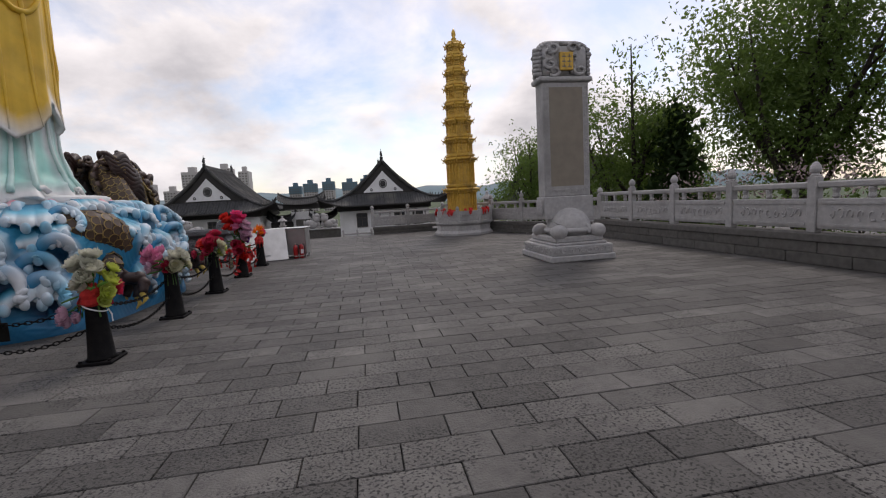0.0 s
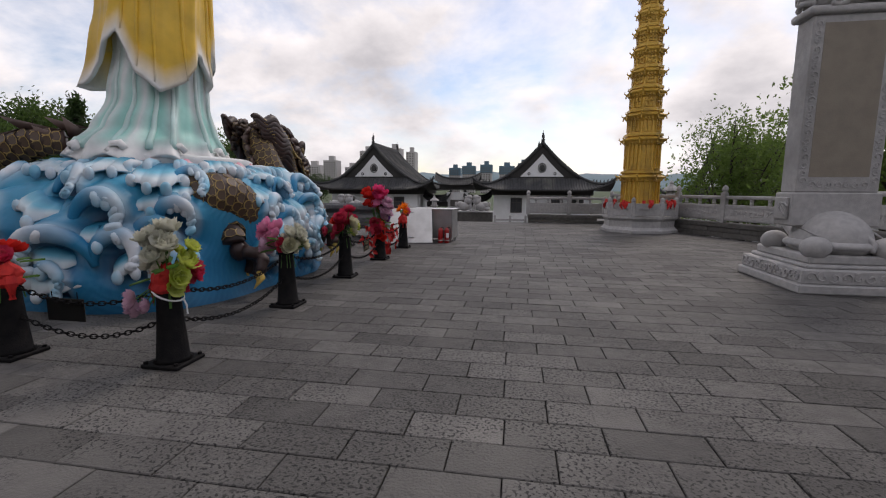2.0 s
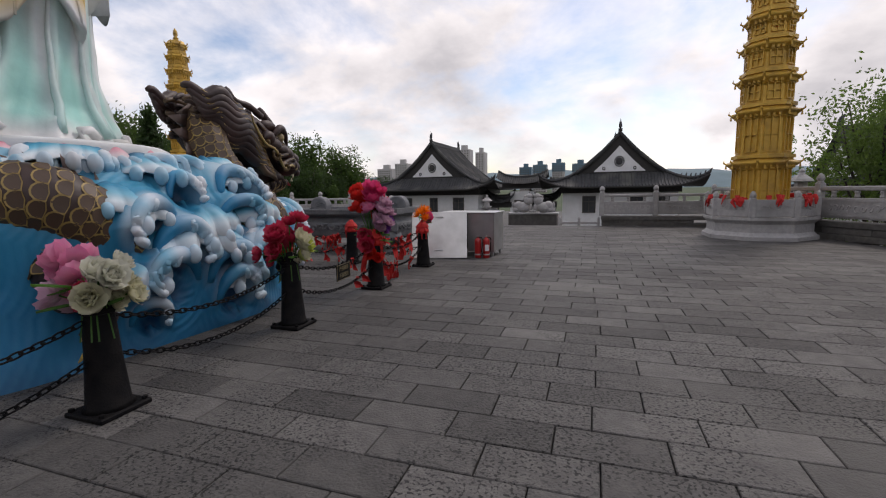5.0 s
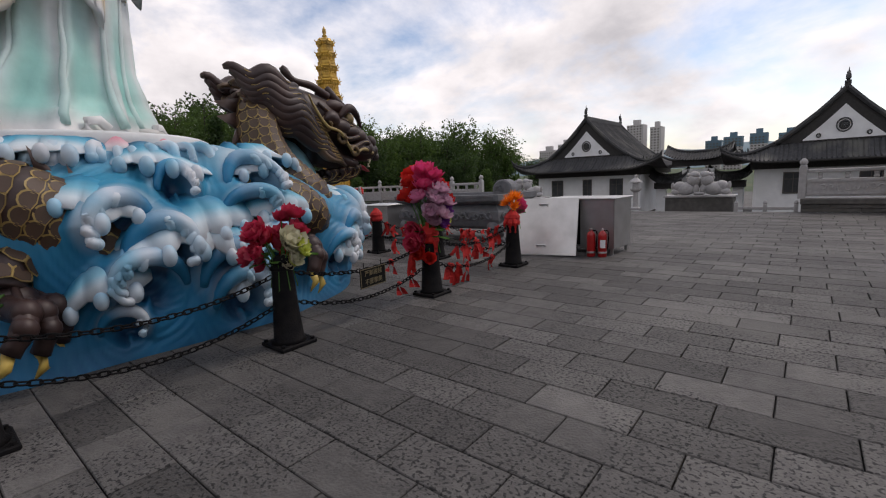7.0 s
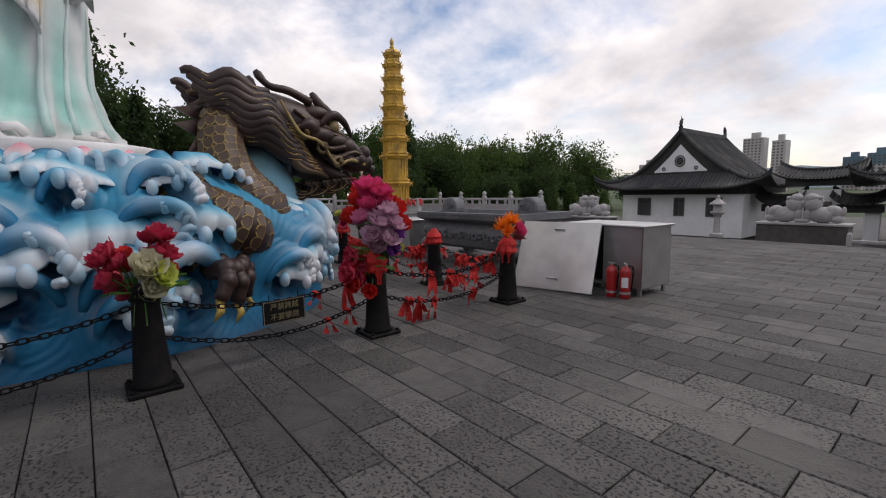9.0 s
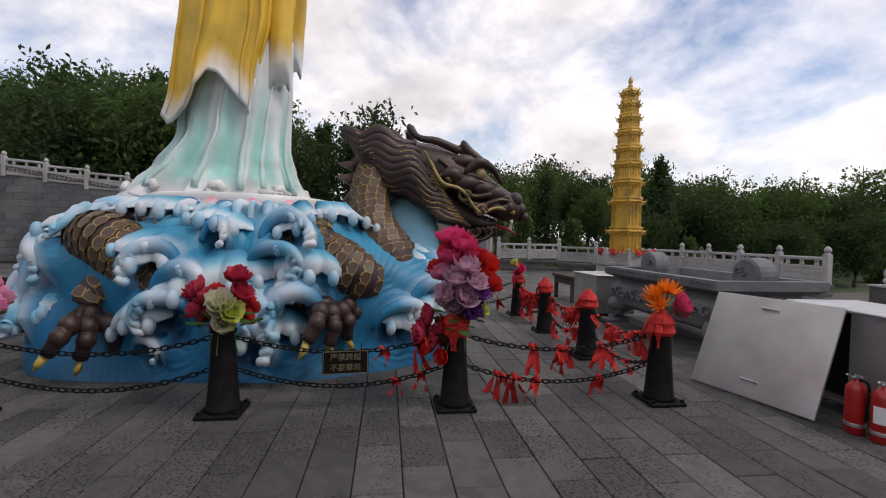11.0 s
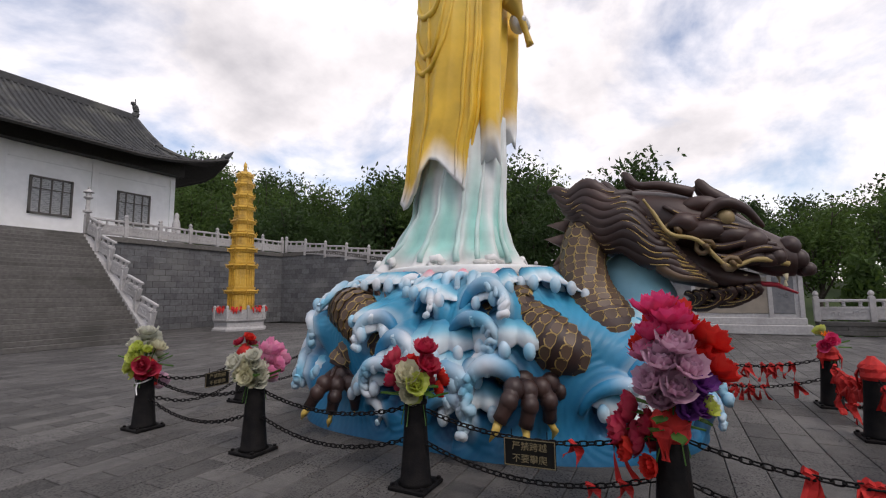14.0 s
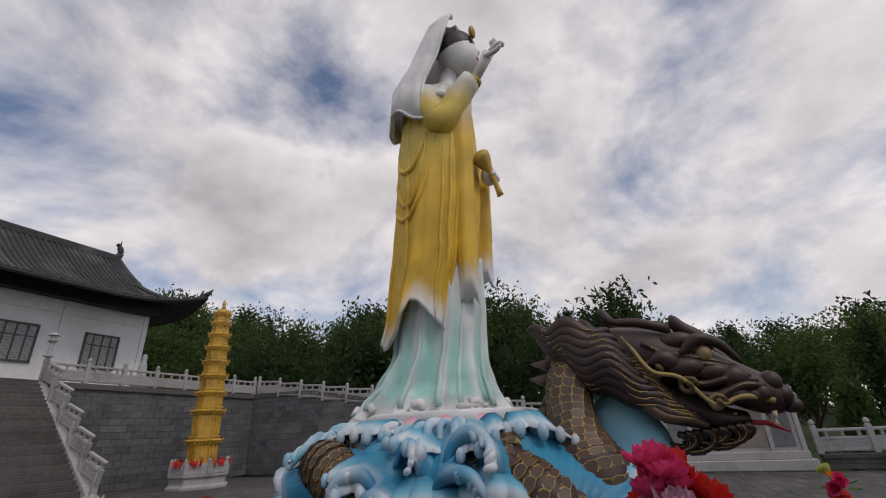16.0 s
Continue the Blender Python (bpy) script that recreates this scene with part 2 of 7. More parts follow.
bm = bmesh.new()
steps_g = [-3000, -1200, -600, -300, -200] + [-150 + 8 * k for k in range(38)] + [200, 300, 600, 1200, 3000]
rows_g = [[bm.verts.new((x, y, ground_height(x, y))) for x in steps_g] for y in steps_g]
for ra, rb in zip(rows_g, rows_g[1:]):
    for k in range(len(ra) - 1):
        bm.faces.new((ra[k], ra[k + 1], rb[k + 1], rb[k]))
tagged(part("ground", bm, M_GRASS, smooth=True), "grassy ground rising to a wooded hill", "ground", kind="structure")

PLAZA = [(X_R, -30), (X_R, Y_CE), (X_CE, Y_F), (-13.4, Y_F), (X_L, Y_CW), (X_L, -30)]
bm = bmesh.new()
prism(bm, PLAZA, Z_LOW - 1.5, -0.035)
pavement = tagged(part("pavement", bm, M_JOINT), "grey basalt paving slabs of the temple plaza", "pavement", kind="structure")
bm = bmesh.new()
box(bm, -40, Y_F, Z_LOW - 1, 40, 75, Z_LOW)
tagged(part("lower_terrace", bm, M_GRANITE), "lower stone terrace in front of the gate halls", "terrace", kind="structure")


def kerb(name, a, b, h, w=0.45):
    """A low wall of dressed stones from a to b, one block after the other."""
    a, b = Vector((*a, 0)), Vector((*b, 0))
    n = max(1, round((b - a).length / 1.2))
    ang = math.atan2(b.y - a.y, b.x - a.x)
    wall = thing(name, "low grey stone kerb wall under the balustrade", "kerb wall", kind="structure", m=Matrix.Translation(a) @ Matrix.Rotation(ang, 4, "Z"))
    L = (b - a).length
    cap = boxed(-0.02, -w / 2 - .03, h - .14, L + .02, w / 2 + .03, h, bevel=.012)
    part("coping", cap, M_GRANITE, wall)
    s = L / n
    for k in range(n):
        for j, (z0, z1) in enumerate(((0, (h - .14) * .5), ((h - .14) * .5, h - .14))):
            off = s / 2 if j else 0
            x0, x1 = k * s + off, (k + 1) * s + off
            x1 = min(x1, L)
            if x1 - x0 > 0.1:
                part("block", boxed(x0 + .004, -w / 2, z0 + .003, x1 - .004, w / 2, z1 - .003, bevel=.01), M_GRANITE, wall)
    return wall


FIN = [(0.085, 0), (0.085, .02), (.06, .035), (.06, .05), (.085, .07), (.095, .11), (.08, .16), (.05, .2), (.015, .225)]


def rail_pieces(span):
    """Meshes of a balustrade bay of that length: post, finial, panel with carved waves, top rail."""
    bm = boxed(-.085, -.085, 0, .085, .085, .86, bevel=.012)
    post = bm
    bm = bmesh.new()
    lathe(bm, FIN, 12)
    fin = bm
    bm = bmesh.new()
    box(bm, .085, -.05, .06, span - .085, .05, .52, bevel=.01)
    for sgn in (-1, 1):
        # raised frame and carved scrolls on both faces
        y0, y1 = sorted((sgn * .05, sgn * .066))
        box(bm, .13, y0, .44, span - .13, y1, .475)
        box(bm, .13, y0, .105, span - .13, y1, .14)
        for k in range(int((span - .4) / .16)):
            cx = .24 + k * .16
            pts = [(cx + (.075 - .012 * i) * math.cos(i * .9 + k), sgn * .055, .29 + (.095 - .012 * i) * math.sin(i * .9 + k)) for i in range(6)]
            tube(bm, pts, .016, 4, up=(0, 1, 0))
    panel = bm
    bm = boxed(.085, -.06, .68, span - .085, .06, .78, bevel=.02)
    top = bm
    bm = bmesh.new()
    for f in (.2, .5, .8):
        x = span * f
        lathe(bm, [(.035, .52), (.06, .55), (.045, .6), (.06, .65), (.05, .68)], 8, x, 0)
    vase = bm
    out = {}
    for k, b in (("post", post), ("finial", fin), ("carved_panel", panel), ("top_rail", top), ("baluster", vase)):
        me = bpy.data.meshes.new(k)
        b.to_mesh(me)
        b.free()
        me.materials.append(M_MARBLE)
        out[k] = me
    return out


RAILS = {}


def railing(a, b, za, zb, label="pale carved stone balustrade with lotus-bud posts", last=True, spacing=1.62, tall=1.0):
    """A balustrade from a to b, its foot at za and zb."""
    a, b = Vector((*a, za)), Vector((*b, zb))
    flat = (b - a).xy.length
    n = max(1, round(flat / spacing))
    span = flat / n
    key = round(span, 2)
    if key not in RAILS:
        RAILS[key] = rail_pieces(span)
    ang = math.atan2(b.y - a.y, b.x - a.x)
    slope = (zb - za) / flat
    shear = Matrix.Identity(4)
    shear[2][0] = slope
    root = thing("balustrade", label, "balustrade", kind="structure", m=Matrix.Translation(a) @ Matrix.Rotation(ang, 4, "Z") @ Matrix.Diagonal((1, 1, tall, 1)))
    slope /= tall
    shear[2][0] = slope
    for k in range(n + (1 if last else 0)):
        z = slope * span * k
        for piece in ("post", "finial") + (("carved_panel", "top_rail", "baluster") if k < n else ()):
            ob = new(piece, RAILS[key][piece])
            ob.parent = root
            if piece == "post":
                ob.location = (span * k, 0, z)
            elif piece == "finial":
                ob.location = (span * k, 0, z + .86)
            else:
                ob.matrix_basis = Matrix.Translation((span * k, 0, z)) @ shear
    return root


KH, KF = 0.56, 0.36
kerb("kerb_wall_east", (X_R, -30), (X_R, Y_CE), KH)
kerb("kerb_wall_corner", (X_R, Y_CE), (X_CE, Y_F), .46)
kerb("kerb_wall_north", (X_CE, Y_F), (3.3, Y_F), KF)
kerb("kerb_wall_north_west", (-7.2, Y_F), (-13.4, Y_F), KF)
kerb("kerb_wall_corner_west", (-13.4, Y_F), (X_L, Y_CW), KF)
kerb("kerb_wall_west", (X_L, Y_CW), (X_L, 10.6), .46)
railing((X_R, -30), (X_R, Y_CE), KH, KH, last=False, spacing=1.85, tall=1.18)
railing((X_R, Y_CE), (X_CE, Y_F), .46, .46, last=False, spacing=1.85, tall=1.1)
railing((X_CE, Y_F), (3.3, Y_F), KF, KF)
railing((-7.2, Y_F), (-13.4, Y_F), KF, KF, last=False)
railing((-13.4, Y_F), (X_L, Y_CW), KF, KF, last=False)
railing((X_L, Y_CW), (X_L, 10.6), .46, .46)

# ---- retaining walls, upper terrace, stair ----
X_W = -17.7
bm = bmesh.new()
box(bm, -42, -60, Z_LOW, -6.9, Y_B - .16, Z_UP - .25)
box(bm, 1.7, -60, Z_LOW, 30, Y_B - .16, Z_UP - .25)
box(bm, -6.9, -60, Z_LOW, 1.7, Y_B - .2, Z_UP - .25)
terrace = tagged(part("upper_terrace", bm, M_JOINT), "upper temple terrace of grey stone", "terrace", kind="structure")
bm = bmesh.new()
box(bm, X_W, Y_B - .2, Z_UP - .25, -6.75, Y_B + .12, Z_UP, bevel=.02)
box(bm, 1.5, Y_B - .2, Z_UP - .25, 12, Y_B + .12, Z_UP, bevel=.02)
box(bm, -42, -60, Z_UP - .25, 30, Y_B - .22, Z_UP - .02)
part("terrace_coping", bm, M_GRANITE, terrace)


def ramp_z(y):
    """The top of the side wall, falling from the terrace to the plaza."""
    return max(0.45, min(Z_UP, Z_UP - (y + 12.5) * 0.166))


railing((X_W, Y_B), (-6.7, Y_B), Z_UP, Z_UP)
railing((1.46, Y_B), (11.2, Y_B), Z_UP, Z_UP)
railing((X_W, Y_B + .4), (X_W, 10.2), ramp_z(Y_B + .4), ramp_z(10.2))

# stair with its solid side walls
N_ST = 27
stair = thing("stone_stair", "wide grey stone stair up to the temple hall", "stair", kind="structure")
for k in range(N_ST):
    z1 = Z_UP * (k + 1) / N_ST
    y0 = -11.4 - (Y_B + 11.4) * -k / N_ST
    part("step", boxed(-6.55, Y_B - .3, z1 - Z_UP / N_ST, 1.31, y0, z1, bevel=.012), M_GRANITE, stair)
for x in (-6.7, 1.46):
    bm = bmesh.new()
    pts = [(-11.2, 0), (Y_B, 0), (Y_B, Z_UP), (-11.2, .12)]
    va = [bm.verts.new((x - .15, y, z)) for y, z in pts]
    vb = [bm.verts.new((x + .15, y, z)) for y, z in pts]
    for k in range(4):
        bm.faces.new((va[k], va[(k + 1) % 4], vb[(k + 1) % 4], vb[k]))
    bm.faces.new(va)
    bm.faces.new(vb)
    bmesh.ops.recalc_face_normals(bm, faces=bm.faces)
    part("string_wall", bm, M_MARBLE, stair)
    railing((x, Y_B), (x, -11.4), Z_UP, .14, spacing=1.1)

# ---- things: posts ----


def bollard_meshes():
    bm = bmesh.new()
    lathe(bm, [(.15, 0.035), (.128, .06), (.105, .35), (.085, .70), (.082, .715), (.095, .725), (.095, .745), (.06, .775), (.02, .79)], 20)
    body = bm
    bm = boxed(-.17, -.17, 0, .17, .17, .035, bevel=.008)
    for sx in (-1, 1):
        for sy in (-1, 1):
            lathe(bm, [(.018, .035), (.018, .055)], 6, sx * .14, sy * .14)
    return body, bm


def grid(x, y):
    """A place on the ring of bollards, which stand about 1.9 m apart."""
    return x * .86, .17 + .9575 * y


def bollard(x, y, turn=0):
    root = thing("bollard", "black cast iron bollard on a square foot plate", "bollard", "bollards round the statue", m=pose(*grid(x, y), 0, 0, 0, turn))
    b, p = bollard_meshes()
    part("shaft", b, M_BLACK, root, smooth=True)
    part("foot_plate", p, M_BLACK, root)
    bm = bmesh.new()
    lathe(bm, [(.09, .66), (.1, .665), (.1, .69), (.089, .695)], 16)
    part("collar", bm, M_BLACK, root)
    return root


BOLLARDS = [(0, 2 * k) for k in range(5)] + [(-1.75, 8), (-3.5, 8), (-5.25, 8), (-1.75, -.1), (-3.5, -.1), (-5.25, 0), (-5.25, 2), (-5.25, 4), (-5.25, 6)]
for x, y in BOLLARDS:
    bollard(x, y)


# ---- sculptures: paint is laid on in vertex colours ----


def painted(name, rough=0.5, coat=0.0, dirt=0.3, bump=0.12):
    m = bpy.data.materials.new(name)
    m.use_nodes = True
    n, l = m.node_tree.nodes, m.node_tree.links
    b = n["Principled BSDF"]
    b.inputs["Roughness"].default_value, b.inputs["Coat Weight"].default_value = rough, coat
    a = n.new("ShaderNodeAttribute")
    a.attribute_name = "paint"
    g = n.new("ShaderNodeNewGeometry")
    t = n.new("ShaderNodeTexNoise")
    t.inputs["Scale"].default_value, t.inputs["Detail"].default_value = 2.2, 8
    l.new(g.outputs["Position"], t.inputs["Vector"])
    r = n.new("ShaderNodeMapRange")
    r.inputs["From Min"].default_value, r.inputs["From Max"].default_value = 0.35, 0.75
    r.inputs["To Min"].default_value, r.inputs["To Max"].default_value = 1.06, 1.0 - dirt
    l.new(t.outputs["Fac"], r.inputs["Value"])
    h = n.new("ShaderNodeHueSaturation")
    l.new(a.outputs["Color"], h.inputs["Color"])
    l.new(r.outputs["Result"], h.inputs["Value"])
    l.new(h.outputs["Color"], b.inputs["Base Color"])
    t2 = n.new("ShaderNodeTexNoise")
    t2.inputs["Scale"].default_value, t2.inputs["Detail"].default_value = 14, 5
    l.new(g.outputs["Position"], t2.inputs["Vector"])
    bp = n.new("ShaderNodeBump")
    bp.inputs["Strength"].default_value, bp.inputs["Distance"].default_value = bump, 0.03
    l.new(t2.outputs["Fac"], bp.inputs["Height"])
    l.new(bp.outputs["Normal"], b.inputs["Normal"])
    return m


M_PAINT = painted("enamel_paint")


def clay():
    bm = bmesh.new()
    bm.verts.layers.float_color.new("paint")
    return bm


def dye(bm, verts, colour):
    """Paints verts: one colour, or a function of the place."""
    lay = bm.verts.layers.float_color["paint"]
    for v in verts:
        c = colour(v.co) if callable(colour) else colour
        v[lay] = (c[0], c[1], c[2], 1)
    return verts


def lerp(a, b, t):
    t = max(0.0, min(1.0, t))
    return tuple(x + (y - x) * t for x, y in zip(a, b))


def blob(bm, c, r, colour, u=10, v=7, scale=(1, 1, 1), m=None):
    got = bmesh.ops.create_uvsphere(bm, u_segments=u, v_segments=v, radius=r)["verts"]
    for w in got:
        p = Vector((w.co.x * scale[0], w.co.y * scale[1], w.co.z * scale[2]))
        w.co = (m @ p if m is not None else p) + Vector(c)
    return dye(bm, got, colour)


def loft(bm, rings, colour, closed=True, cap=True):
    vs = [[bm.verts.new(p) for p in ring] for ring in rings]
    n = len(vs[0])
    for a, b in zip(vs, vs[1:]):
        for k in range(n if closed else n - 1):
            bm.faces.new((a[k], a[(k + 1) % n], b[(k + 1) % n], b[k]))
    if cap and closed:
        bm.faces.new(list(reversed(vs[0])))
        bm.faces.new(vs[-1])
    flat = [v for r in vs for v in r]
    return dye(bm, flat, colour)


WHITE, YELLOW, AQUA, GOLDC = (.78, .78, .77), (.76, .47, .035), (.30, .62, .56), (.55, .36, .06)


def interp(z, table):
    for (z0, *a), (z1, *b) in zip(table, table[1:]):
        if z <= z1:
            t = max(0, (z - z0) / (z1 - z0))
            t = t * t * (3 - 2 * t)
            return [x + (y - x) * t for x, y in zip(a, b)]
    return list(table[-1][1:])


def ridge(x):
    return 1 - abs(math.sin(x)) ** 0.7


bm = clay()
CX = AXIS
# under-robe: z, centre y, half width x, half width y
SKIRT = [(1.9, 3.12, .95, 1.16), (2.1, 3.14, .89, 1.1), (2.4, 3.22, .78, .95), (2.9, 3.32, .7, .85), (3.6, 3.42, .66, .78), (4.4, 3.45, .62, .74)]


def skirt_ring(z, n=144):
    cy, a, b = interp(z, SKIRT)
    k = max(0, min(1, (3.9 - z) / 1.5))
    out = []
    for i in range(n):
        t = 2 * math.pi * i / n
        f = 1 + .15 * k * (ridge(6 * t + .35 * math.sin(1.3 * z)) - .45) + .035 * (ridge(13 * t - .4 * z + 1) - .4)
        if z < 2.16:
            f += .05 * math.sin(9 * t) * (2.16 - z) / .2
        out.append((CX + a * f * math.cos(t), cy + b * f * math.sin(t), z + (.05 * math.sin(9 * t + 1) if z < 2.2 else 0)))
    return out


def skirt_paint(p):
    t = math.atan2((p.y - 3.2) / 1.2, p.x - CX)
    fold = ridge(6 * t + .35 * math.sin(1.3 * p.z))
    body = lerp(AQUA, (.72, .76, .75), fold * 1.1 - .1 + max(0, (p.z - 2.6) / 1.1))
    return lerp(WHITE, body, (p.z - 2.02) / .2)


loft(bm, [skirt_ring(1.9 + 2.4 * (k / 44) ** 1.2) for k in range(45)], skirt_paint)
# raised folds of the skirt
for k in range(14):
    t0 = 2 * math.pi * k / 14 + .07 * math.sin(k * 2.3)
    pts = []
    for q in range(16):
        z = 2.04 + 1.5 * q / 15
        cy, a, b = interp(z, SKIRT)
        t = t0 + .05 * math.sin(1.4 * z + k)
        f = 1 + .15 * max(0, min(1, (3.9 - z) / 1.5)) * (ridge(6 * t + .35 * math.sin(1.3 * z)) - .45)
        pts.append((CX + a * f * math.cos(t), cy + b * f * math.sin(t), z))
    dye(bm, tube(bm, pts, [.05 - .0022 * q for q in range(16)], 7), lambda p: lerp((.46, .69, .65), (.70, .75, .74), (p.z - 2.1) / 1.3))
# outer robe: wide hem, folds gathered towards the front
ROBE = [(2.8, 3.12, .86, .80), (3.5, 3.22, .84, .81), (4.4, 3.36, .78, .83), (5.4, 3.43, .75, .85), (6.4, 3.46, .75, .83), (7.1, 3.48, .74, .78), (7.45, 3.48, .66, .68), (7.75, 3.55, .42, .46)]


def flare(t):
    return max(0, -math.cos(t + .12)) ** 3


HEM_AT = (-180, -140, -105, -88, -70, -45, -20, -3, 8, 30, 55, 80, 100, 140, 180)
HEM_Z = (2.95, 2.9, 3.35, 3.58, 3.05, 2.78, 2.95, 3.4, 3.38, 3.1, 2.83, 3.1, 3.25, 3.1, 2.95)


def hem(t):
    """Height of the outer robe's lower edge round the figure; 0 is +x, a quarter turn on is the front."""
    deg = (math.degrees(t) + 180) % 360 - 180
    return 1.9 + (float(np.interp(deg, HEM_AT, HEM_Z)) - 1.86) / .948


def robe_point(t, z, lift=0.0):
    cy, a, b = interp(z, ROBE)
    k = max(0, min(1, (6.6 - z) / 3.0))
    f = 1 + (.06 + .075 * k) * (ridge(4 * t + .5 * math.sin(z * .7) + .4) - .45) + .022 * (ridge(11 * t - .35 * z) - .4) + lift
    f += .06 * max(0, 1 - (z - hem(t)) / .35) if z < hem(t) + .35 else 0
    f += .42 * flare(t) * max(0, min(1, (5.2 - z) / 2.2)) ** 2
    return (CX + a * f * math.cos(t), cy + b * f * math.sin(t), z)


def robe_paint(p):
    t = math.atan2(p.y - 3.3, p.x - CX)
    near = (p.z - hem(t)) / .42
    c = lerp(WHITE, YELLOW, near * 1.1)
    c = lerp(c, (.70, .52, .10), (p.z - 5.3) / 1.2)
    return lerp(c, (.66, .66, .62), (p.z - 7.0) / .45)


NR, NT = 70, 168
rings = []
for k in range(NR):
    s = k / (NR - 1)
    ring = []
    for i in range(NT):
        t = 2 * math.pi * i / NT
        h0 = hem(t)
        ring.append(robe_point(t, h0 + (7.75 - h0) * s))
    rings.append(ring)
# turned-in lower edge gives the cloth thickness
inner = []
for i in range(NT):
    x, y, z = rings[0][i]
    inner.append((CX + (x - CX) * .9, 3.15 + (y - 3.15) * .9, z + .05))
inner2 = [(CX + (x - CX) * .8, 3.2 + (y - 3.2) * .8, z + .5) for x, y, z in inner]
loft(bm, [inner2, inner] + rings, robe_paint)
# hanging loops of cloth on both sides
for t0, t1, top, low in ((-1.25, .35, 6.6, 4.95), (-1.1, .25, 6.9, 5.85), (-1.0, .15, 6.5, 5.2), (2.9, 4.5, 6.6, 4.9), (3.1, 4.4, 6.9, 5.8), (4.1, 5.3, 6.4, 4.6)):
    pts = []
    for k in range(25):
        s = k / 24
        t = t0 + (t1 - t0) * s
        z = low + (top - low) * abs(2 * s - 1) ** 2.6
        pts.append(robe_point(t, z, .012))
    dye(bm, tube(bm, pts, [.015 + .038 * math.sin(math.pi * k / 24) for k in range(25)], 8), robe_paint)
# long front folds
for t in (.55, .72, .88, 1.05, 2.2, 2.45, -.35, 3.6, 4.75, 5.05, 5.35):
    pts = [robe_point(t + .06 * math.sin(z * .9 + t), z, .004) for z in [hem(t) + .05 + (6.9 - hem(t)) * k / 22 for k in range(23)]]
    dye(bm, tube(bm, pts, [.012 + .03 * math.sin(math.pi * min(1, k / 20)) for k in range(23)], 8), robe_paint)
# long front panel of the inner robe, with streamers
for y0, w, z0, z1 in ((3.9, .09, 2.1, 6.2), (3.8, .1, 2.15, 6.0)):
    for sx in (-1, 1):
        pts = spline([(CX + sx * .28, y0 + .16, z0), (CX + sx * .25, y0 + .06, 3.0), (CX + sx * .22, y0 + .1, 4.4), (CX + sx * .25, y0, z1)], 8)
        dye(bm, tube(bm, pts, w, 10), lambda p: lerp((.33, .62, .57), (.74, .75, .75), (p.z - 2.3) / 1.2))
# sleeves: the raised arm and the lowered one, with hanging cloth
for sx, elbow, wrist in ((1, (.62, 3.85, 6.7), (.42, 4.42, 7.5)), (-1, (-.66, 3.75, 6.3), (-.42, 4.3, 6.0))):
    pts = spline([(CX + sx * .5, 3.45, 7.35), (CX + elbow[0], elbow[1], elbow[2]), (CX + wrist[0], wrist[1], wrist[2])], 8)
    n = len(pts)
    dye(bm, tube(bm, pts, [.34 - .12 * k / (n - 1) for k in range(n)], 16), robe_paint)
    # hanging sleeve
    rings = []
    for k in range(18):
        s = k / 17
        z = (wrist[2] - .05) * (1 - s) + (3.55 if sx > 0 else 4.0) * s
        ring = []
        for i in range(28):
            a = 2 * math.pi * i / 28
            wob = 1 + .16 * ridge(3 * a + 2.2 * s + sx)
            ring.append((CX + sx * (.36 + .04 * s) + .2 * wob * (1 - .4 * s) * math.cos(a), 4.14 - .04 * s + .27 * wob * (1 - .45 * s) * math.sin(a), z + .12 * math.sin(2 * a + 1) * s))
        rings.append(ring)
    loft(bm, rings, lambda p: lerp(WHITE, lerp(YELLOW, (.66, .64, .55), (p.z - 6.4) / .8), (p.z - (3.75 if p.x > CX else 4.2)) / .3))
# white inner collar, neck, shoulders under the veil
loft(bm, [[(CX + a * math.cos(2 * math.pi * i / 32), cy + b * math.sin(2 * math.pi * i / 32), z) for i in range(32)]
          for z, cy, a, b in ((7.25, 3.5, .78, .72), (7.5, 3.52, .62, .6), (7.75, 3.62, .36, .38), (7.95, 3.72, .2, .21), (8.25, 3.8, .19, .2))], (.74, .74, .73))
# head and hair
HEAD = Vector((CX, 3.95, 8.62))
blob(bm, HEAD, .4, (.76, .75, .73), 28, 20, (.86, .94, 1.22))
blob(bm, HEAD + Vector((0, -.02, .13)), .41, (.02, .018, .018), 28, 18, (.9, .93, 1.08))
blob(bm, HEAD + Vector((0, .05, -.1)), .385, (.76, .75, .73), 28, 20, (.84, .95, 1.12))
blob(bm, HEAD + Vector((0, .39, -.08)), .055, (.76, .75, .73), 10, 8, (.7, 1, 1.5))
for sx in (-1, 1):
    blob(bm, HEAD + Vector((sx * .14, .345, .05)), .06, (.05, .045, .04), 10, 8, (1.2, .35, .22))
    blob(bm, HEAD + Vector((sx * .15, .335, .15)), .075, (.12, .11, .1), 10, 8, (1.2, .3, .12))
blob(bm, HEAD + Vector((0, .375, -.24)), .055, (.55, .02, .02), 12, 8, (1.25, .5, .55))
blob(bm, HEAD + Vector((0, .33, .5)), .12, GOLDC, 12, 9, (.9, .5, 1.2))
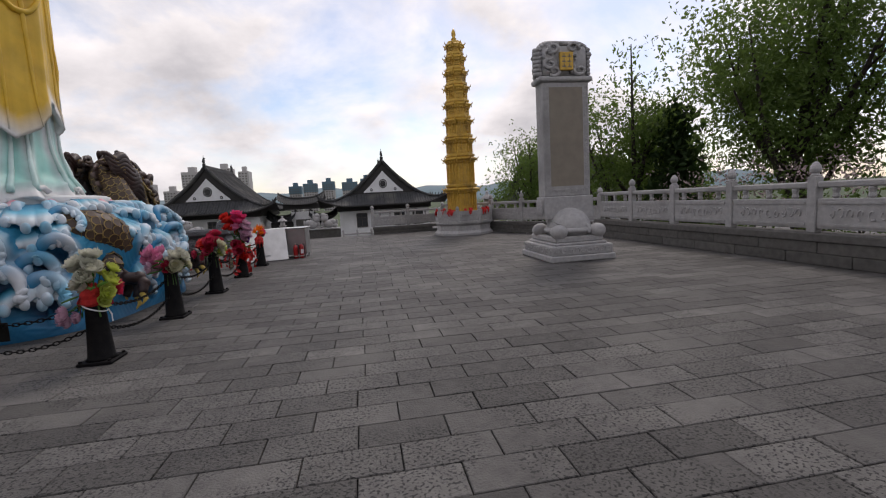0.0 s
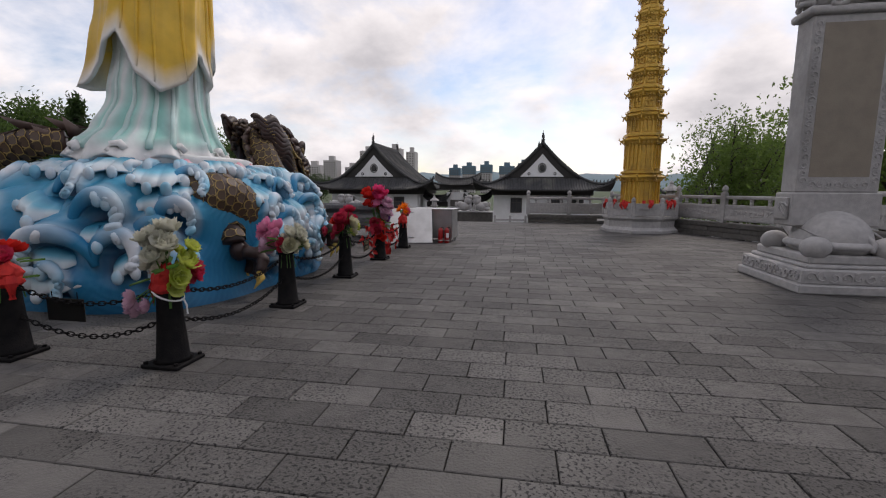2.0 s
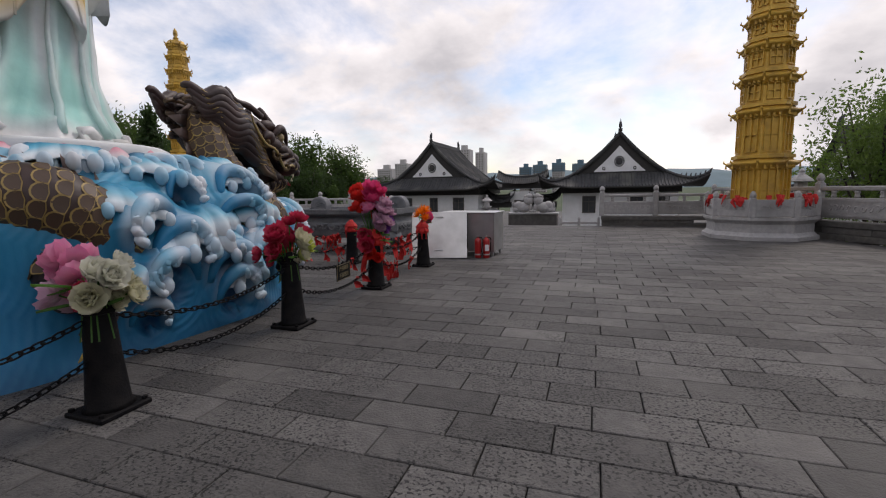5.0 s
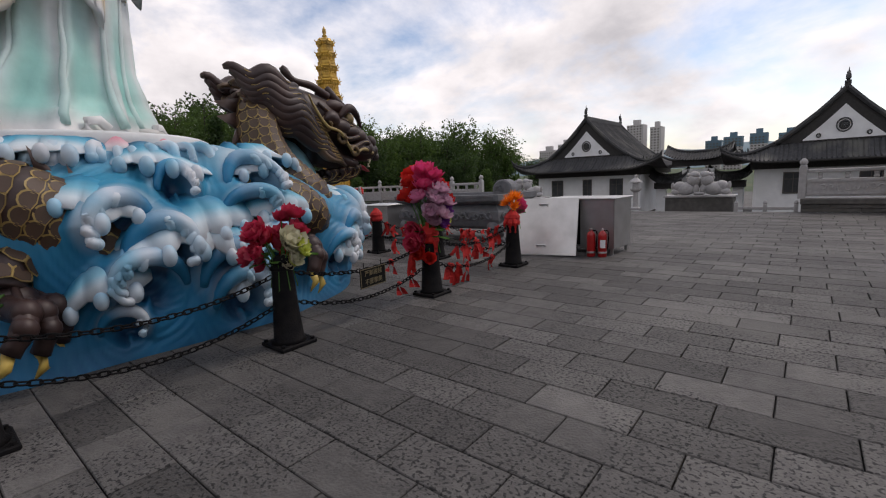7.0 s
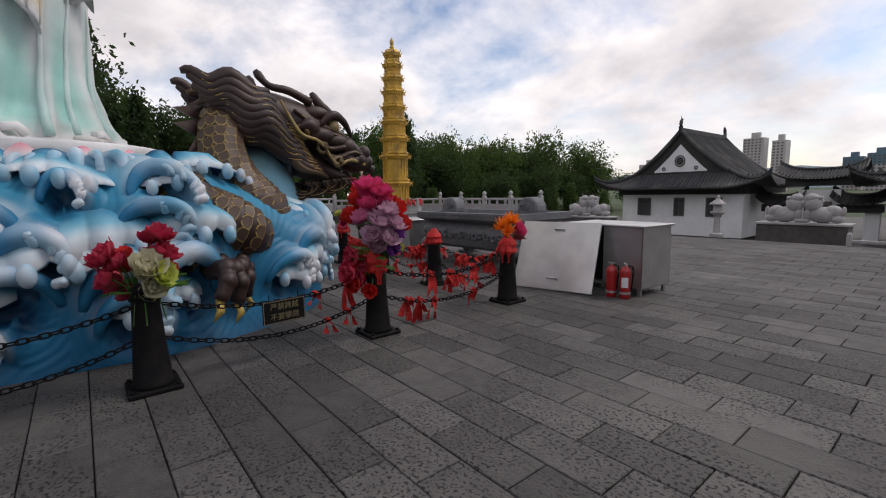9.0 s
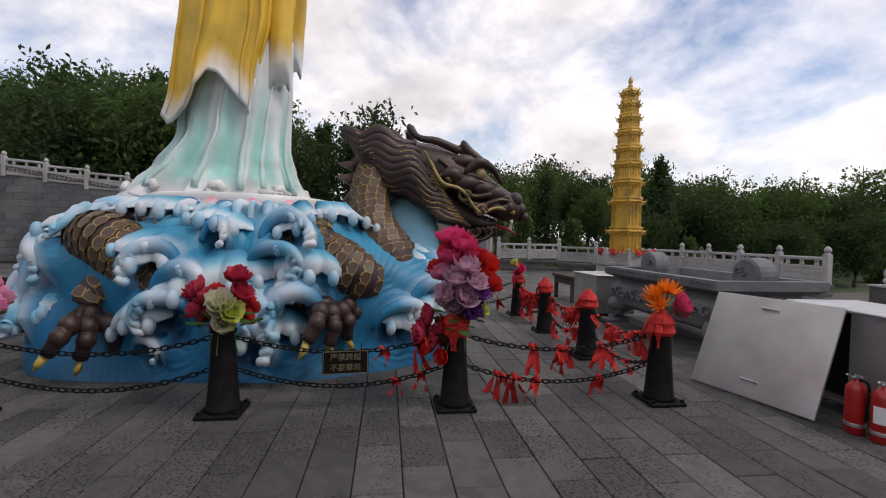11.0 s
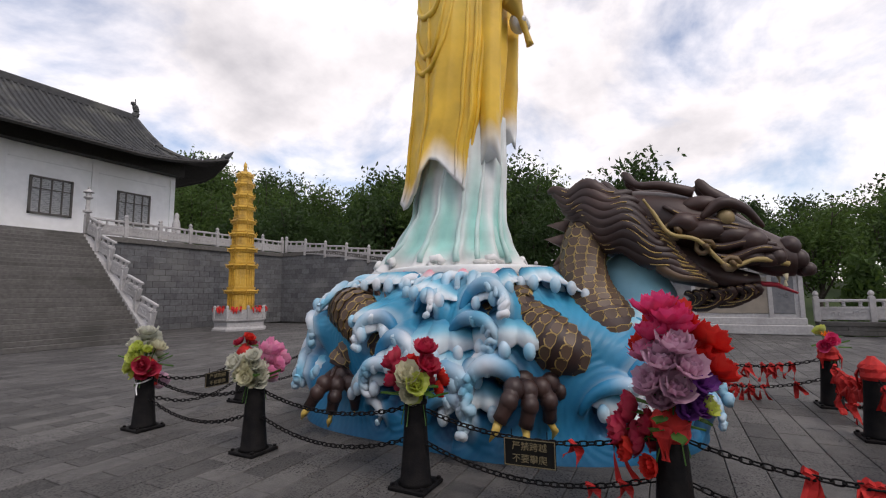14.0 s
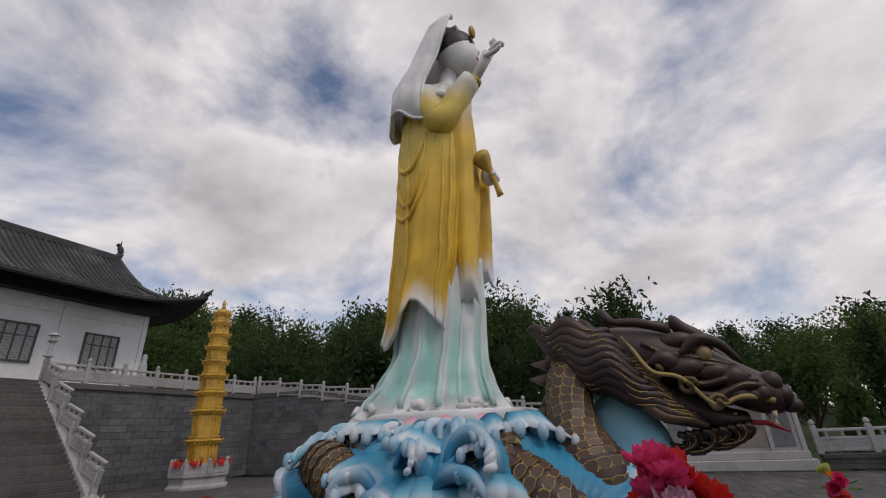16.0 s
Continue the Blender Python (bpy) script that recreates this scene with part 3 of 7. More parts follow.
# veil: over the crown, down the back and over the shoulders
rings = []
VEIL = [(9.62, 3.86, .1, .12), (9.5, 3.82, .3, .3), (9.25, 3.74, .42, .4), (8.8, 3.62, .5, .46), (8.35, 3.5, .56, .52), (7.95, 3.36, .68, .6), (7.6, 3.25, .84, .68), (7.3, 3.22, .92, .72), (7.05, 3.23, .94, .72)]
for z, cy, a, b in VEIL:
    ring = []
    for i in range(60):
        t = math.radians(90 + 62) + (2 * math.pi - math.radians(124)) * i / 59
        f = 1 + .03 * ridge(7 * t + z)
        zz = z - (.16 * math.sin(4 * t) + .2 * abs(math.cos(t)) if z < 7.2 else 0)
        ring.append((CX + a * f * math.cos(t), cy + b * f * math.sin(t), zz))
    rings.append(ring)
outer = [[Vector(p) for p in r] for r in rings]
back = [[(CX + (p.x - CX) * .93, 3.6 + (p.y - 3.6) * .93, p.z - .01) for p in r] for r in outer]
loft(bm, rings + back[::-1], (.74, .74, .74), closed=False)
for side in (0, 59):
    dye(bm, tube(bm, [r[side] for r in rings], .035, 8), (.74, .74, .74))
dye(bm, tube(bm, rings[-1], .03, 6), (.72, .72, .72))
# raised palm with bent fingers, and the other holding a tilted vase
W1 = Vector((CX + .38, 4.6, 7.78))
dye(bm, tube(bm, [W1 + Vector((0, -.12, -.25)), W1, W1 + Vector((0, .06, .2))], [.1, .1, .12], 10), (.74, .73, .71))
dye(bm, tube(bm, [W1 + Vector((0, -.13, -.3)), W1 + Vector((0, -.1, -.24))], .15, 14), GOLDC)
for dx, pts in ((-.08, ((.06, .2), (.12, .4), (.1, .56))), (-.02, ((.07, .2), (.16, .38), (.17, .52))), (.04, ((.08, .18), (.26, .3), (.36, .22))), (.08, ((.05, .1), (.22, .12), (.34, .2)))):
    dye(bm, tube(bm, spline([W1 + Vector((dx, y, z)) for y, z in pts], 4), [.045] * 8 + [.03], 8), (.74, .73, .71))
W2 = Vector((CX - .05, 4.5, 5.75))
blob(bm, W2, .15, (.74, .73, .71), 12, 9, (1.3, 1, 1))
for k in range(4):
    blob(bm, W2 + Vector((-.12 + .08 * k, .12, -.02)), .055, (.74, .73, .71), 8, 6, (1, 1.4, 1.2))
dye(bm, tube(bm, spline([W2 + Vector((.3, -.1, .35)), W2 + Vector((.2, .0, .2)), W2 + Vector((.08, .12, -.1)), W2 + Vector((-.02, .2, -.4))], 5),
             [.05, .13, .17, .19, .18, .16, .13, .1, .08, .07, .06, .055, .05, .055, .06, .07], 12), GOLDC)
# toes at the front hem
for sx in (-1, 1):
    for k in range(5):
        blob(bm, (CX + sx * (.45 + .05 * k), 4.08 - .04 * k, 2.03), .05, (.72, .71, .68), 8, 6, (1, 2.4, .9))
# curled lower hem
for k in range(9):
    t = 2 * math.pi * (k + .3) / 9
    cy, a, b = interp(2.08, SKIRT)
    x, y = CX + a * 1.05 * math.cos(t), cy + b * 1.05 * math.sin(t)
    d = Vector((-math.sin(t), math.cos(t), 0))
    pts = [Vector((x, y, 2.02)) + d * (.12 * math.cos(s * 1.1) * (1 - s * .1)) + Vector((0, 0, .1 * math.sin(s * 1.1) * (1 - s * .1))) for s in range(6)]
    dye(bm, tube(bm, pts, [.05, .05, .045, .04, .035, .025], 8), WHITE)
for v in bm.verts:                    # slender figure under the shoulders
    q = max(0, min(1, (8.1 - v.co.z) / .8)) * (.1 + .9 * max(0, min(1, (v.co.z - 1.95) / .75)))
    v.co.x, v.co.y = CX + (v.co.x - CX) * (1 - .11 * q), 3.45 + (v.co.y - 3.45) * (1 - .18 * q)
for v in bm.verts:
    v.co.y, v.co.z = v.co.y - .1, 1.86 + (v.co.z - 1.9) * .948
bmesh.ops.recalc_face_normals(bm, faces=bm.faces)
tagged(part("statue", bm, M_PAINT, smooth=True), "towering painted statue in a yellow robe over a pale green skirt", "statue")

# ---- lotus seat and wave pedestal ----
pedestal = thing("wave_pedestal", "painted blue and white sea-wave pedestal under the statue", "pedestal", m=pose(AXIS, 3.7, 0) @ Matrix.Diagonal((1, .89, 1, 1)))
BLUE, SHADE_BLUE, FOAM = (.006, .175, .35), (.003, .055, .14), (.60, .69, .73)


def ped_r(t, z):
    """Plan radius of the rock at angle t and height z: upright sides, shoulder at the top, lower prow in front."""
    a, b = 1.78, 2.68
    c, s = math.cos(t), math.sin(t)
    r = 1 / ((abs(c) / a) ** 2.6 + (abs(s) / b) ** 2.6) ** (1 / 2.6)
    front = max(0, s) ** 6
    top = 1.78 - .5 * front
    k = max(0, (z - top * .62) / (top * .38)) if top else 0
    r *= 1 - .30 * min(1, k) ** 2
    r *= 1 + .025 * math.sin(5 * t + 4 * z) + .02 * noise.noise((3 * c, 3 * s, 2 * z)) + .05 * (1 - z / 1.8) ** 3
    return r, top


def ped_point(t, s):
    _, top = ped_r(t, 0)
    z = top * s
    r, _ = ped_r(t, z)
    return Vector((r * math.cos(t), r * math.sin(t), z))


# breakers: angle, height, radius, direction of the curl
rnd = random.Random(12)
CURLS = []
CLEAR = [(-42, -.2, .85, 10), (-40, .85, 1.5, 11), (36, -.2, .82, 12), (40, .82, 1.5, 18)]      # where the dragon's body and legs come out
for z0, count, r0 in ((.24, 11, .21), (.5, 12, .28), (.78, 11, .3), (1.08, 12, .27), (1.36, 13, .19)):
    for k in range(count):
        deg = (360 * (k + rnd.uniform(-.3, .3)) / count + 40 * z0 + 180) % 360 - 180
        z = z0 + rnd.uniform(-.08, .08)
        if not any(abs(deg - a) < g and lo < z < hi for a, lo, hi, g in CLEAR):
            CURLS.append((deg, z, r0 * rnd.uniform(.7, 1.4), rnd.choice((-1, 1, 1, 1))))
CURLS += [(8, .48, .28, 1), (60, .6, .27, 1), (22, .72, .2, -1), (-62, .42, .3, 1), (-84, .55, .32, -1), (-58, .95, .27, 1), (-105, .8, .3, 1)]
NA, NZ = 560, 120
ang = np.arange(NA) * 2 * np.pi / NA
rad0 = np.array([ped_r(float(t), .5)[0] for t in ang])
step = np.hypot(np.diff(np.append(rad0 * np.cos(ang), rad0[0])), np.diff(np.append(rad0 * np.sin(ang), 0)))
arc = np.concatenate([[0], np.cumsum(step)[:-1]])
girth = float(step.sum())
tops = np.array([ped_r(float(t), 0)[1] for t in ang])
ss = np.linspace(0, 1, NZ)
zz = tops[:, None] * ss[None, :]
base = np.array([[ped_r(float(t), float(z))[0] for z in row] for t, row in zip(ang, zz)])
rise = np.zeros((NA, NZ))
foam = np.zeros((NA, NZ))
hollow = np.zeros((NA, NZ))
near = np.full((NA, NZ), 9.0)
for deg, z0, R, way in CURLS:
    t0 = math.radians(deg) % (2 * math.pi)
    a0 = float(np.interp(t0, ang, arc))
    dx = ((arc - a0 + girth / 2) % girth - girth / 2)[:, None] * way
    dy = zz - z0
    rho, phi = np.hypot(dx, dy), np.degrees(np.arctan2(dy, dx))
    phi = np.where(phi < -90, phi + 360, phi)                       # -90 .. 270, hook at the right, root at the left
    rc = R * (1.02 - .0016 * (90 - phi)) 
    win = np.clip((phi + 35) / 45, 0, 1) * np.clip((200 - phi) / 110, 0, 1)
    d = rho - rc
    band = np.where(d < 0, np.exp(-(d / (.2 * R)) ** 2), np.exp(-(d / (.75 * R)) ** 2)) * win
    rise = np.maximum(rise, band * R * .8)
    foam = np.maximum(foam, .62 * np.exp(-((d - .12 * R) / (.3 * R)) ** 2) * win ** .7)
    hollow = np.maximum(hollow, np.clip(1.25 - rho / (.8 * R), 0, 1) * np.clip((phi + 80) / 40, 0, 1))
    near = np.minimum(near, np.where(d > 0, d, 9))
ripple = np.where(near < 5, np.sin(near * 2 * np.pi / .075), 0) * np.clip(1 - foam * 2, 0, 1)
rise = rise - .1 * hollow * (foam < .5) + .005 * ripple
rr_ = base + rise * np.clip(zz / .12, 0, 1)
bm = clay()
lay = bm.verts.layers.float_color["paint"]
cols = []
for i in range(NA):
    col = []
    c, s_ = math.cos(ang[i]), math.sin(ang[i])
    for j in range(NZ):
        z = float(zz[i, j])
        v = bm.verts.new((float(rr_[i, j]) * c, float(rr_[i, j]) * s_, z + .45 * float(rise[i, j]) * min(1, z / .3)))
        # blue paint, with the shade of hollows and foot mixed into its colour
        sea = lerp(lerp(SHADE_BLUE, BLUE, z / .4 + .45), (.02, .26, .42), (z - .6) / 1.0)
        sea = lerp(sea, SHADE_BLUE, 1.3 * float(hollow[i, j]))
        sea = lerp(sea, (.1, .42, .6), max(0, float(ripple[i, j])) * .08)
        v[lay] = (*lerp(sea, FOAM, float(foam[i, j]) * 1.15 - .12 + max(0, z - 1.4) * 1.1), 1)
        col.append(v)
    cols.append(col)
for i in range(NA):
    a, b = cols[i], cols[(i + 1) % NA]
    for j in range(NZ - 1):
        bm.faces.new((a[j], b[j], b[j + 1], a[j + 1]))
bm.faces.new([c[-1] for c in cols])
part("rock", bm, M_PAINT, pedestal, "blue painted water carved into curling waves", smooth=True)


def on_rock(arc_at, z, out):
    """A place over the rock: distance round the girth, height, how far out."""
    t = float(np.interp(arc_at % girth, np.append(arc, girth), np.append(ang, 2 * math.pi)))
    r, top = ped_r(t, max(0, min(z, 1.75)))
    return Vector(((r + out) * math.cos(t), (r + out) * math.sin(t), z + .45 * out))


def crest_paint(p):
    return lerp((.16, .46, .64), (.66, .70, .74), .58 + 1.1 * noise.noise(p * 3.5))


# rolling crests, each ending in drooping fingers of foam
for k, (deg, z0, R, way) in enumerate(CURLS):
    r2 = random.Random(k)
    t0 = math.radians(deg) % (2 * math.pi)
    if z0 + .4 * R > ped_r(t0, 0)[1]:
        continue
    a0 = float(np.interp(t0, ang, arc))

    def curl(phi, rho, out):
        a = math.radians(phi)
        return on_rock(a0 + way * rho * R * math.cos(a), max(.04, z0 + rho * R * math.sin(a)), out * R)

    bm = clay()
    pts, rad = [], []
    for q in range(17):
        phi = 178 - (196 + way * 10 + 14 * math.sin(k * 1.9)) * q / 16
        pts.append(curl(phi, (1.0 - .0013 * (90 - phi)) * (1 + .22 * math.sin(k * 2.7) * math.cos(math.radians(phi)) ** 2), .12 + .66 * math.sin(math.pi * min(1, q / 11) / 2)))
        rad.append(R * (.09 + .25 * math.sin(math.pi * min(1, (q + 1.5) / 17) ** 1.05)))
    arm = tube(bm, pts, rad, 10)
    for i, v in enumerate(arm):       # blue water that whitens towards the curling tip
        dye(bm, [v], lerp((.01, .21, .40), crest_paint(v.co), (i // 10 - 3.5) / 7 + .25 * noise.noise(v.co * 5)))
    blob(bm, pts[-1], rad[-1] * 1.25, crest_paint, 9, 7)
    for q in (7, 10, 12, 14, 16):
        if R < .16 and q % 4:
            continue
        phi = 178 - 196 * q / 16 + r2.uniform(-5, 5)
        drop = r2.uniform(.18, .34)
        w = R * r2.uniform(.13, .18)
        f0, f1 = pts[q], curl(phi - 6, .98 - drop * .45, .92)
        f2 = curl(phi - 14, .98 - drop, .82)
        dye(bm, tube(bm, spline([f0, f1, f2], 3), [w * 1.25, w * 1.15, w, w * .95, w, w * 1.1, w * 1.1], 8), crest_paint)
        blob(bm, f2, w * 1.16, crest_paint, 8, 6)
    part("wave_crest", bm, M_PAINT, pedestal, "white curling crest with drooping foam", smooth=True)


def breaker(a0, length, z0, slope, out, seed):
    """A long overhanging lip of foam round the rock, scalloped, with drooping drops and a blue hollow under it,
    darkened in colour for shade.
    """
    r2 = random.Random(seed)
    bm = clay()
    lay = bm.verts.layers.float_color["paint"]
    n = max(16, int(length / .02))
    pitch = r2.uniform(.19, .27)
    drops = [r2.uniform(.35, 1.0) for _ in range(40)]
    # top to underside: blue, foam white, then blue with the overhang's shade painted in
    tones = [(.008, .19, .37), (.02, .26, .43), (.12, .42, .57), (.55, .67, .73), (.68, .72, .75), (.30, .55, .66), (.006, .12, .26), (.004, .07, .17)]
    rings, tips = [], {}
    for k in range(n + 1):
        u = k / n
        env = math.sin(math.pi * u) ** .55 if 0 < u < 1 else 0.0
        a = a0 + length * u
        cell = length * u / pitch
        scal = abs(math.sin(math.pi * cell)) ** .8
        d = drops[int(cell) % 40]
        z = z0 + slope * (u - .5) + .05 * math.sin(5 * u + seed)
        o = out * env * (.72 + .33 * scal)
        drop = env * (.02 + .07 * scal * d)
        prof = ((.3, -.03), (.22, .34), (.14, .78), (.05, 1.02), (-.03 - drop, 1.06), (-.05 - drop, .9), (-.01, .5), (-.16, -.05))
        ring = []
        for dz, f in prof:
            off = f * o if f > 0 else f
            zz_ = min(1.86, max(.03, z + dz * (.35 + .65 * env) * (out / .24)))
            ring.append(on_rock(a, zz_ - .45 * off, off))
        rings.append(ring)
        if scal > .985 and env > .35 and int(cell) not in tips:
            tips[int(cell)] = (Vector(ring[4]) + Vector(ring[5])) / 2
    vs = [[bm.verts.new(q) for q in ring] for ring in rings]
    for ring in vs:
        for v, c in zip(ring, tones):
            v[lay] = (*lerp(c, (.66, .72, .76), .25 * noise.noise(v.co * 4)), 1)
    for p, q in zip(vs, vs[1:]):
        for k in range(8):
            bm.faces.new((p[k], p[(k + 1) % 8], q[(k + 1) % 8], q[k]))
    bm.faces.new(vs[0])
    bm.faces.new(vs[-1])
    bmesh.ops.recalc_face_normals(bm, faces=bm.faces)
    for i, c in tips.items():
        w = .045 + .024 * drops[i % 40]
        blob(bm, c - Vector((0, 0, .012)), w, crest_paint, 9, 7, (1, 1, 1.35))
    part("wave_crest", bm, M_PAINT, pedestal, "long white lip of foam over a hollow coloured in shaded blue", smooth=True)


r3 = random.Random(77)
for row, (z0, out, gap) in enumerate(((1.66, .17, .05), (1.3, .2, .8), (.94, .22, .9), (.6, .2, 1.2))):
    a = r3.uniform(0, .6)
    end_ = a + girth - .3
    while a < end_:
        L_ = r3.uniform(.55, 1.25)
        mid = math.degrees(float(np.interp((a + L_ / 2) % girth, arc, ang)))
        mid = (mid + 180) % 360 - 180
        half = math.degrees(L_ / 2 / 2.3)
        z_ = z0 + r3.uniform(-.07, .07)
        top_ = ped_r(math.radians(mid), 0)[1]
        if z_ < top_ + .06 and not any(abs(mid - c) < g + half * .3 and lo < z_ < hi for c, lo, hi, g in CLEAR):
            breaker(a, L_, z_, r3.uniform(-.22, .22), out * r3.uniform(.8, 1.15), 100 * row + int(a * 10))
        a += L_ + r3.uniform(.3, 1) * gap
for deg, L_, z_, slope, out in ((-22, 1.35, 1.0, .12, .24), (16, .8, 1.12, -.1, .2), (52, .8, .72, .1, .22), (4, .8, .5, .1, .2), (-72, 1.0, .62, .15, .24), (-100, 1.1, .4, -.1, .22)):
    breaker(float(np.interp(math.radians(deg) % (2 * math.pi), ang, arc)), L_, z_, slope, out, 900 + deg)
# the tall sheet of water under the chin of the dragon
bm = clay()
loft(bm, [[(.25 + a * math.cos(2 * math.pi * i / 28), 1.98 + dy + b * math.sin(2 * math.pi * i / 28), z) for i in range(28)] for z, a, b, dy in ((.3, .62, .75, .1), (.9, .52, .64, .16), (1.3, .4, .54, .18), (1.6, .3, .47, .16), (1.8, .24, .38, .12), (1.95, .18, .26, .08), (2.02, .1, .12, .06))],
     lambda q: lerp(BLUE, (.3, .62, .74), (q.z - .6) / 1.1))
part("wave", bm, M_PAINT, pedestal, "smooth blue sheet of water behind the neck of the dragon", smooth=True)
# foam round the rim
bm = clay()
rnd = random.Random(5)
for k in range(60):
    t = 2 * math.pi * k / 60 + rnd.uniform(-.05, .05)
    r, top = ped_r(t, 1.72)
    if top < 1.5:
        continue
    p = Vector((r * math.cos(t), r * math.sin(t), top - .02 + rnd.uniform(-.03, .03)))
    o = Vector((math.cos(t), math.sin(t), 0))
    w = rnd.uniform(.035, .06)
    low = rnd.uniform(.04, .16)
    dye(bm, tube(bm, spline([p - o * .3, p, p + o * .1 + Vector((0, 0, -.03)), p + o * .13 + Vector((0, 0, -.05 - low))], 3), [w * 1.3] * 4 + [w * 1.1] * 3 + [w, w * 1.05, w * 1.05], 8), crest_paint)
    blob(bm, p + o * .13 + Vector((0, 0, -.05 - low)), w * 1.15, crest_paint, 8, 6)
part("foam", bm, M_PAINT, pedestal, "white painted foam round the rim", smooth=True)
# lotus petals round the seat
bm = clay()
lathe(bm, [(1.05, 1.7), (1.16, 1.8), (1.18, 1.9), (1.12, 1.93)], 48, 0, -.38)
for v in bm.verts:
    v.co.y = -.38 + (v.co.y + .38) * 1.16
dye(bm, list(bm.verts), (.70, .72, .72))
part("seat", bm, M_PAINT, pedestal, "pale round lotus seat", smooth=True)
for k in range(18):
    t = 2 * math.pi * k / 18
    o, d = Vector((math.cos(t), 1.16 * math.sin(t), 0)), Vector((-math.sin(t), 1.16 * math.cos(t), 0))
    bm = clay()
    rings = []
    for i in range(7):
        u = i / 6 * 2 - 1
        rings.append([Vector((0, -.38, 0)) + o * (1.16 + .12 * math.sin(math.pi * j / 6) * (1 - u * u)) + d * (u * .24 * (1 - .7 * (j / 6) ** 3)) + Vector((0, 0, 1.62 + .27 * (j / 6) * (1 - .35 * u * u))) for j in range(7)])
    loft(bm, rings, lambda p: lerp((.74, .74, .74), (.72, .22, .30), (p.z - 1.76) / .12), closed=False)
    part("petal", bm, M_PAINT, pedestal, "white lotus petal with a pink tip" if k == 0 else "", smooth=True)

# ---- dragon ----
bm = clay()
BROWN, BROWN2, DGOLD = (.058, .029, .023), (.026, .013, .012), (.40, .27, .08)


def brown(p):
    return lerp(BROWN2, BROWN, .5 + .8 * noise.noise(p * 3.0))


def out_of_rock(q, k=1.09):
    """Moves a place away from the pedestal's axis."""
    return (AXIS + (q[0] - AXIS) * k, 3.5 + (q[1] - 3.5) * k, *q[2:])


def scaly(path, steps=7, scales=True, sides=20, pitch=.105):
    """A body through (x, y, z, radius), clothed in round scales edged with gold."""
    sp = spline(path, steps)
    pts, rad = [Vector(q[:3]) for q in sp], [q[3] for q in sp]
    dye(bm, tube(bm, pts, rad, sides), brown)
    if not scales:
        return
    length, rows = 0.0, []
    want = 0.0
    for i in range(1, len(pts) - 1):
        seg = (pts[i + 1] - pts[i]).length
        while want < length + seg:
            f = (want - length) / seg
            rows.append((pts[i].lerp(pts[i + 1], f), rad[i] + (rad[i + 1] - rad[i]) * f, (pts[i + 1] - pts[i]).normalized()))
            want += pitch
        length += seg
    for ri, (c, r, d) in enumerate(rows):
        side = d.cross(Vector((0, 0, 1)))
        side = side.normalized() if side.length > .05 else d.orthogonal().normalized()
        up = side.cross(d)
        n = max(8, int(2 * math.pi * r / .125))
        for k in range(n):
            a = 2 * math.pi * (k + .5 * (ri % 2)) / n
            nrm = math.cos(a) * side + math.sin(a) * up
            tan = -math.sin(a) * side + math.cos(a) * up
            for rr, off, col in ((.08, .004, (.42, .29, .09)), (.066, .009, (.085, .05, .03))):
                ring = [bm.verts.new(c + nrm * (r + off + .009 * math.cos(b) * -1) + (tan * math.sin(b) + d * (math.cos(b) * -1)) * rr) for b in [math.radians(-115 + 230 * q / 8) for q in range(9)]]
                ctr = bm.verts.new(c + nrm * (r + off) + d * rr * .6)
                dye(bm, ring + [ctr], col)
                for q in range(8):
                    bm.faces.new((ctr, ring[q], ring[q + 1]))


def spikes(pts, h, away):
    """A saw-edged fin along points."""
    for i, (a, b) in enumerate(zip(pts, pts[1:])):
        a, b = Vector(a), Vector(b)
        d = (b - a)
        n = Vector(away[i] if isinstance(away, list) else away).normalized()
        s = d.cross(n).normalized() * .035
        tip = a + d * -.25 + n * h * (.8 + .35 * math.sin(i * 1.7))
        vs = [bm.verts.new(q) for q in (a - s, a + s, b + s, b - s)] + [bm.verts.new(tip)]
        dye(bm, vs[:4], BROWN)
        dye(bm, vs[4:], (.2, .14, .12))
        for q in ((0, 1, 4), (1, 2, 4), (2, 3, 4), (3, 0, 4), (0, 3, 2, 1)):
            bm.faces.new([vs[w] for w in q])


scaly([(-1.6, 5.38, .9, .34), (-1.6, 5.32, 1.2, .35), (-1.75, 5.17, 1.55, .31), (-1.95, 5.06, 1.9, .28), (-2.1, 5.06, 2.2, .28), (-2.25, 5.2, 2.45, .29), (-2.34, 5.5, 2.55, .3)])
scaly([(-1.8, 4.15, 1.62, .2), (-1.4, 4.36, 1.46, .25), (-1.12, 4.68, 1.2, .29), (-1.1, 5.0, 1.02, .26), (-1.4, 5.2, .95, .2)])
spikes([(-1.85, 4.86, 1.5), (-1.95, 4.82, 1.68), (-2.02, 4.78, 1.86), (-2.1, 4.77, 2.04), (-2.18, 4.79, 2.22), (-2.25, 4.84, 2.4), (-2.3, 4.92, 2.58), (-2.34, 5.05, 2.74)], .27, (0, -1, .25))
# hind part between the waves, with the rear leg
scaly([(-2.1, 2.0, 1.0, .2), (-1.5, 1.75, 1.3, .26), (-1.14, 2.1, 1.38, .29), (-1.06, 2.5, 1.15, .30), (-1.15, 2.85, .85, .25), (-1.7, 3.1, .6, .2)])
spikes([(-1.75, 1.75, 1.52), (-1.55, 1.8, 1.6), (-1.4, 1.98, 1.66), (-1.3, 2.2, 1.66), (-1.22, 2.42, 1.56), (-1.16, 2.64, 1.4), (-1.12, 2.82, 1.24), (-1.14, 3.0, 1.08)], .17, (.25, .1, 1))
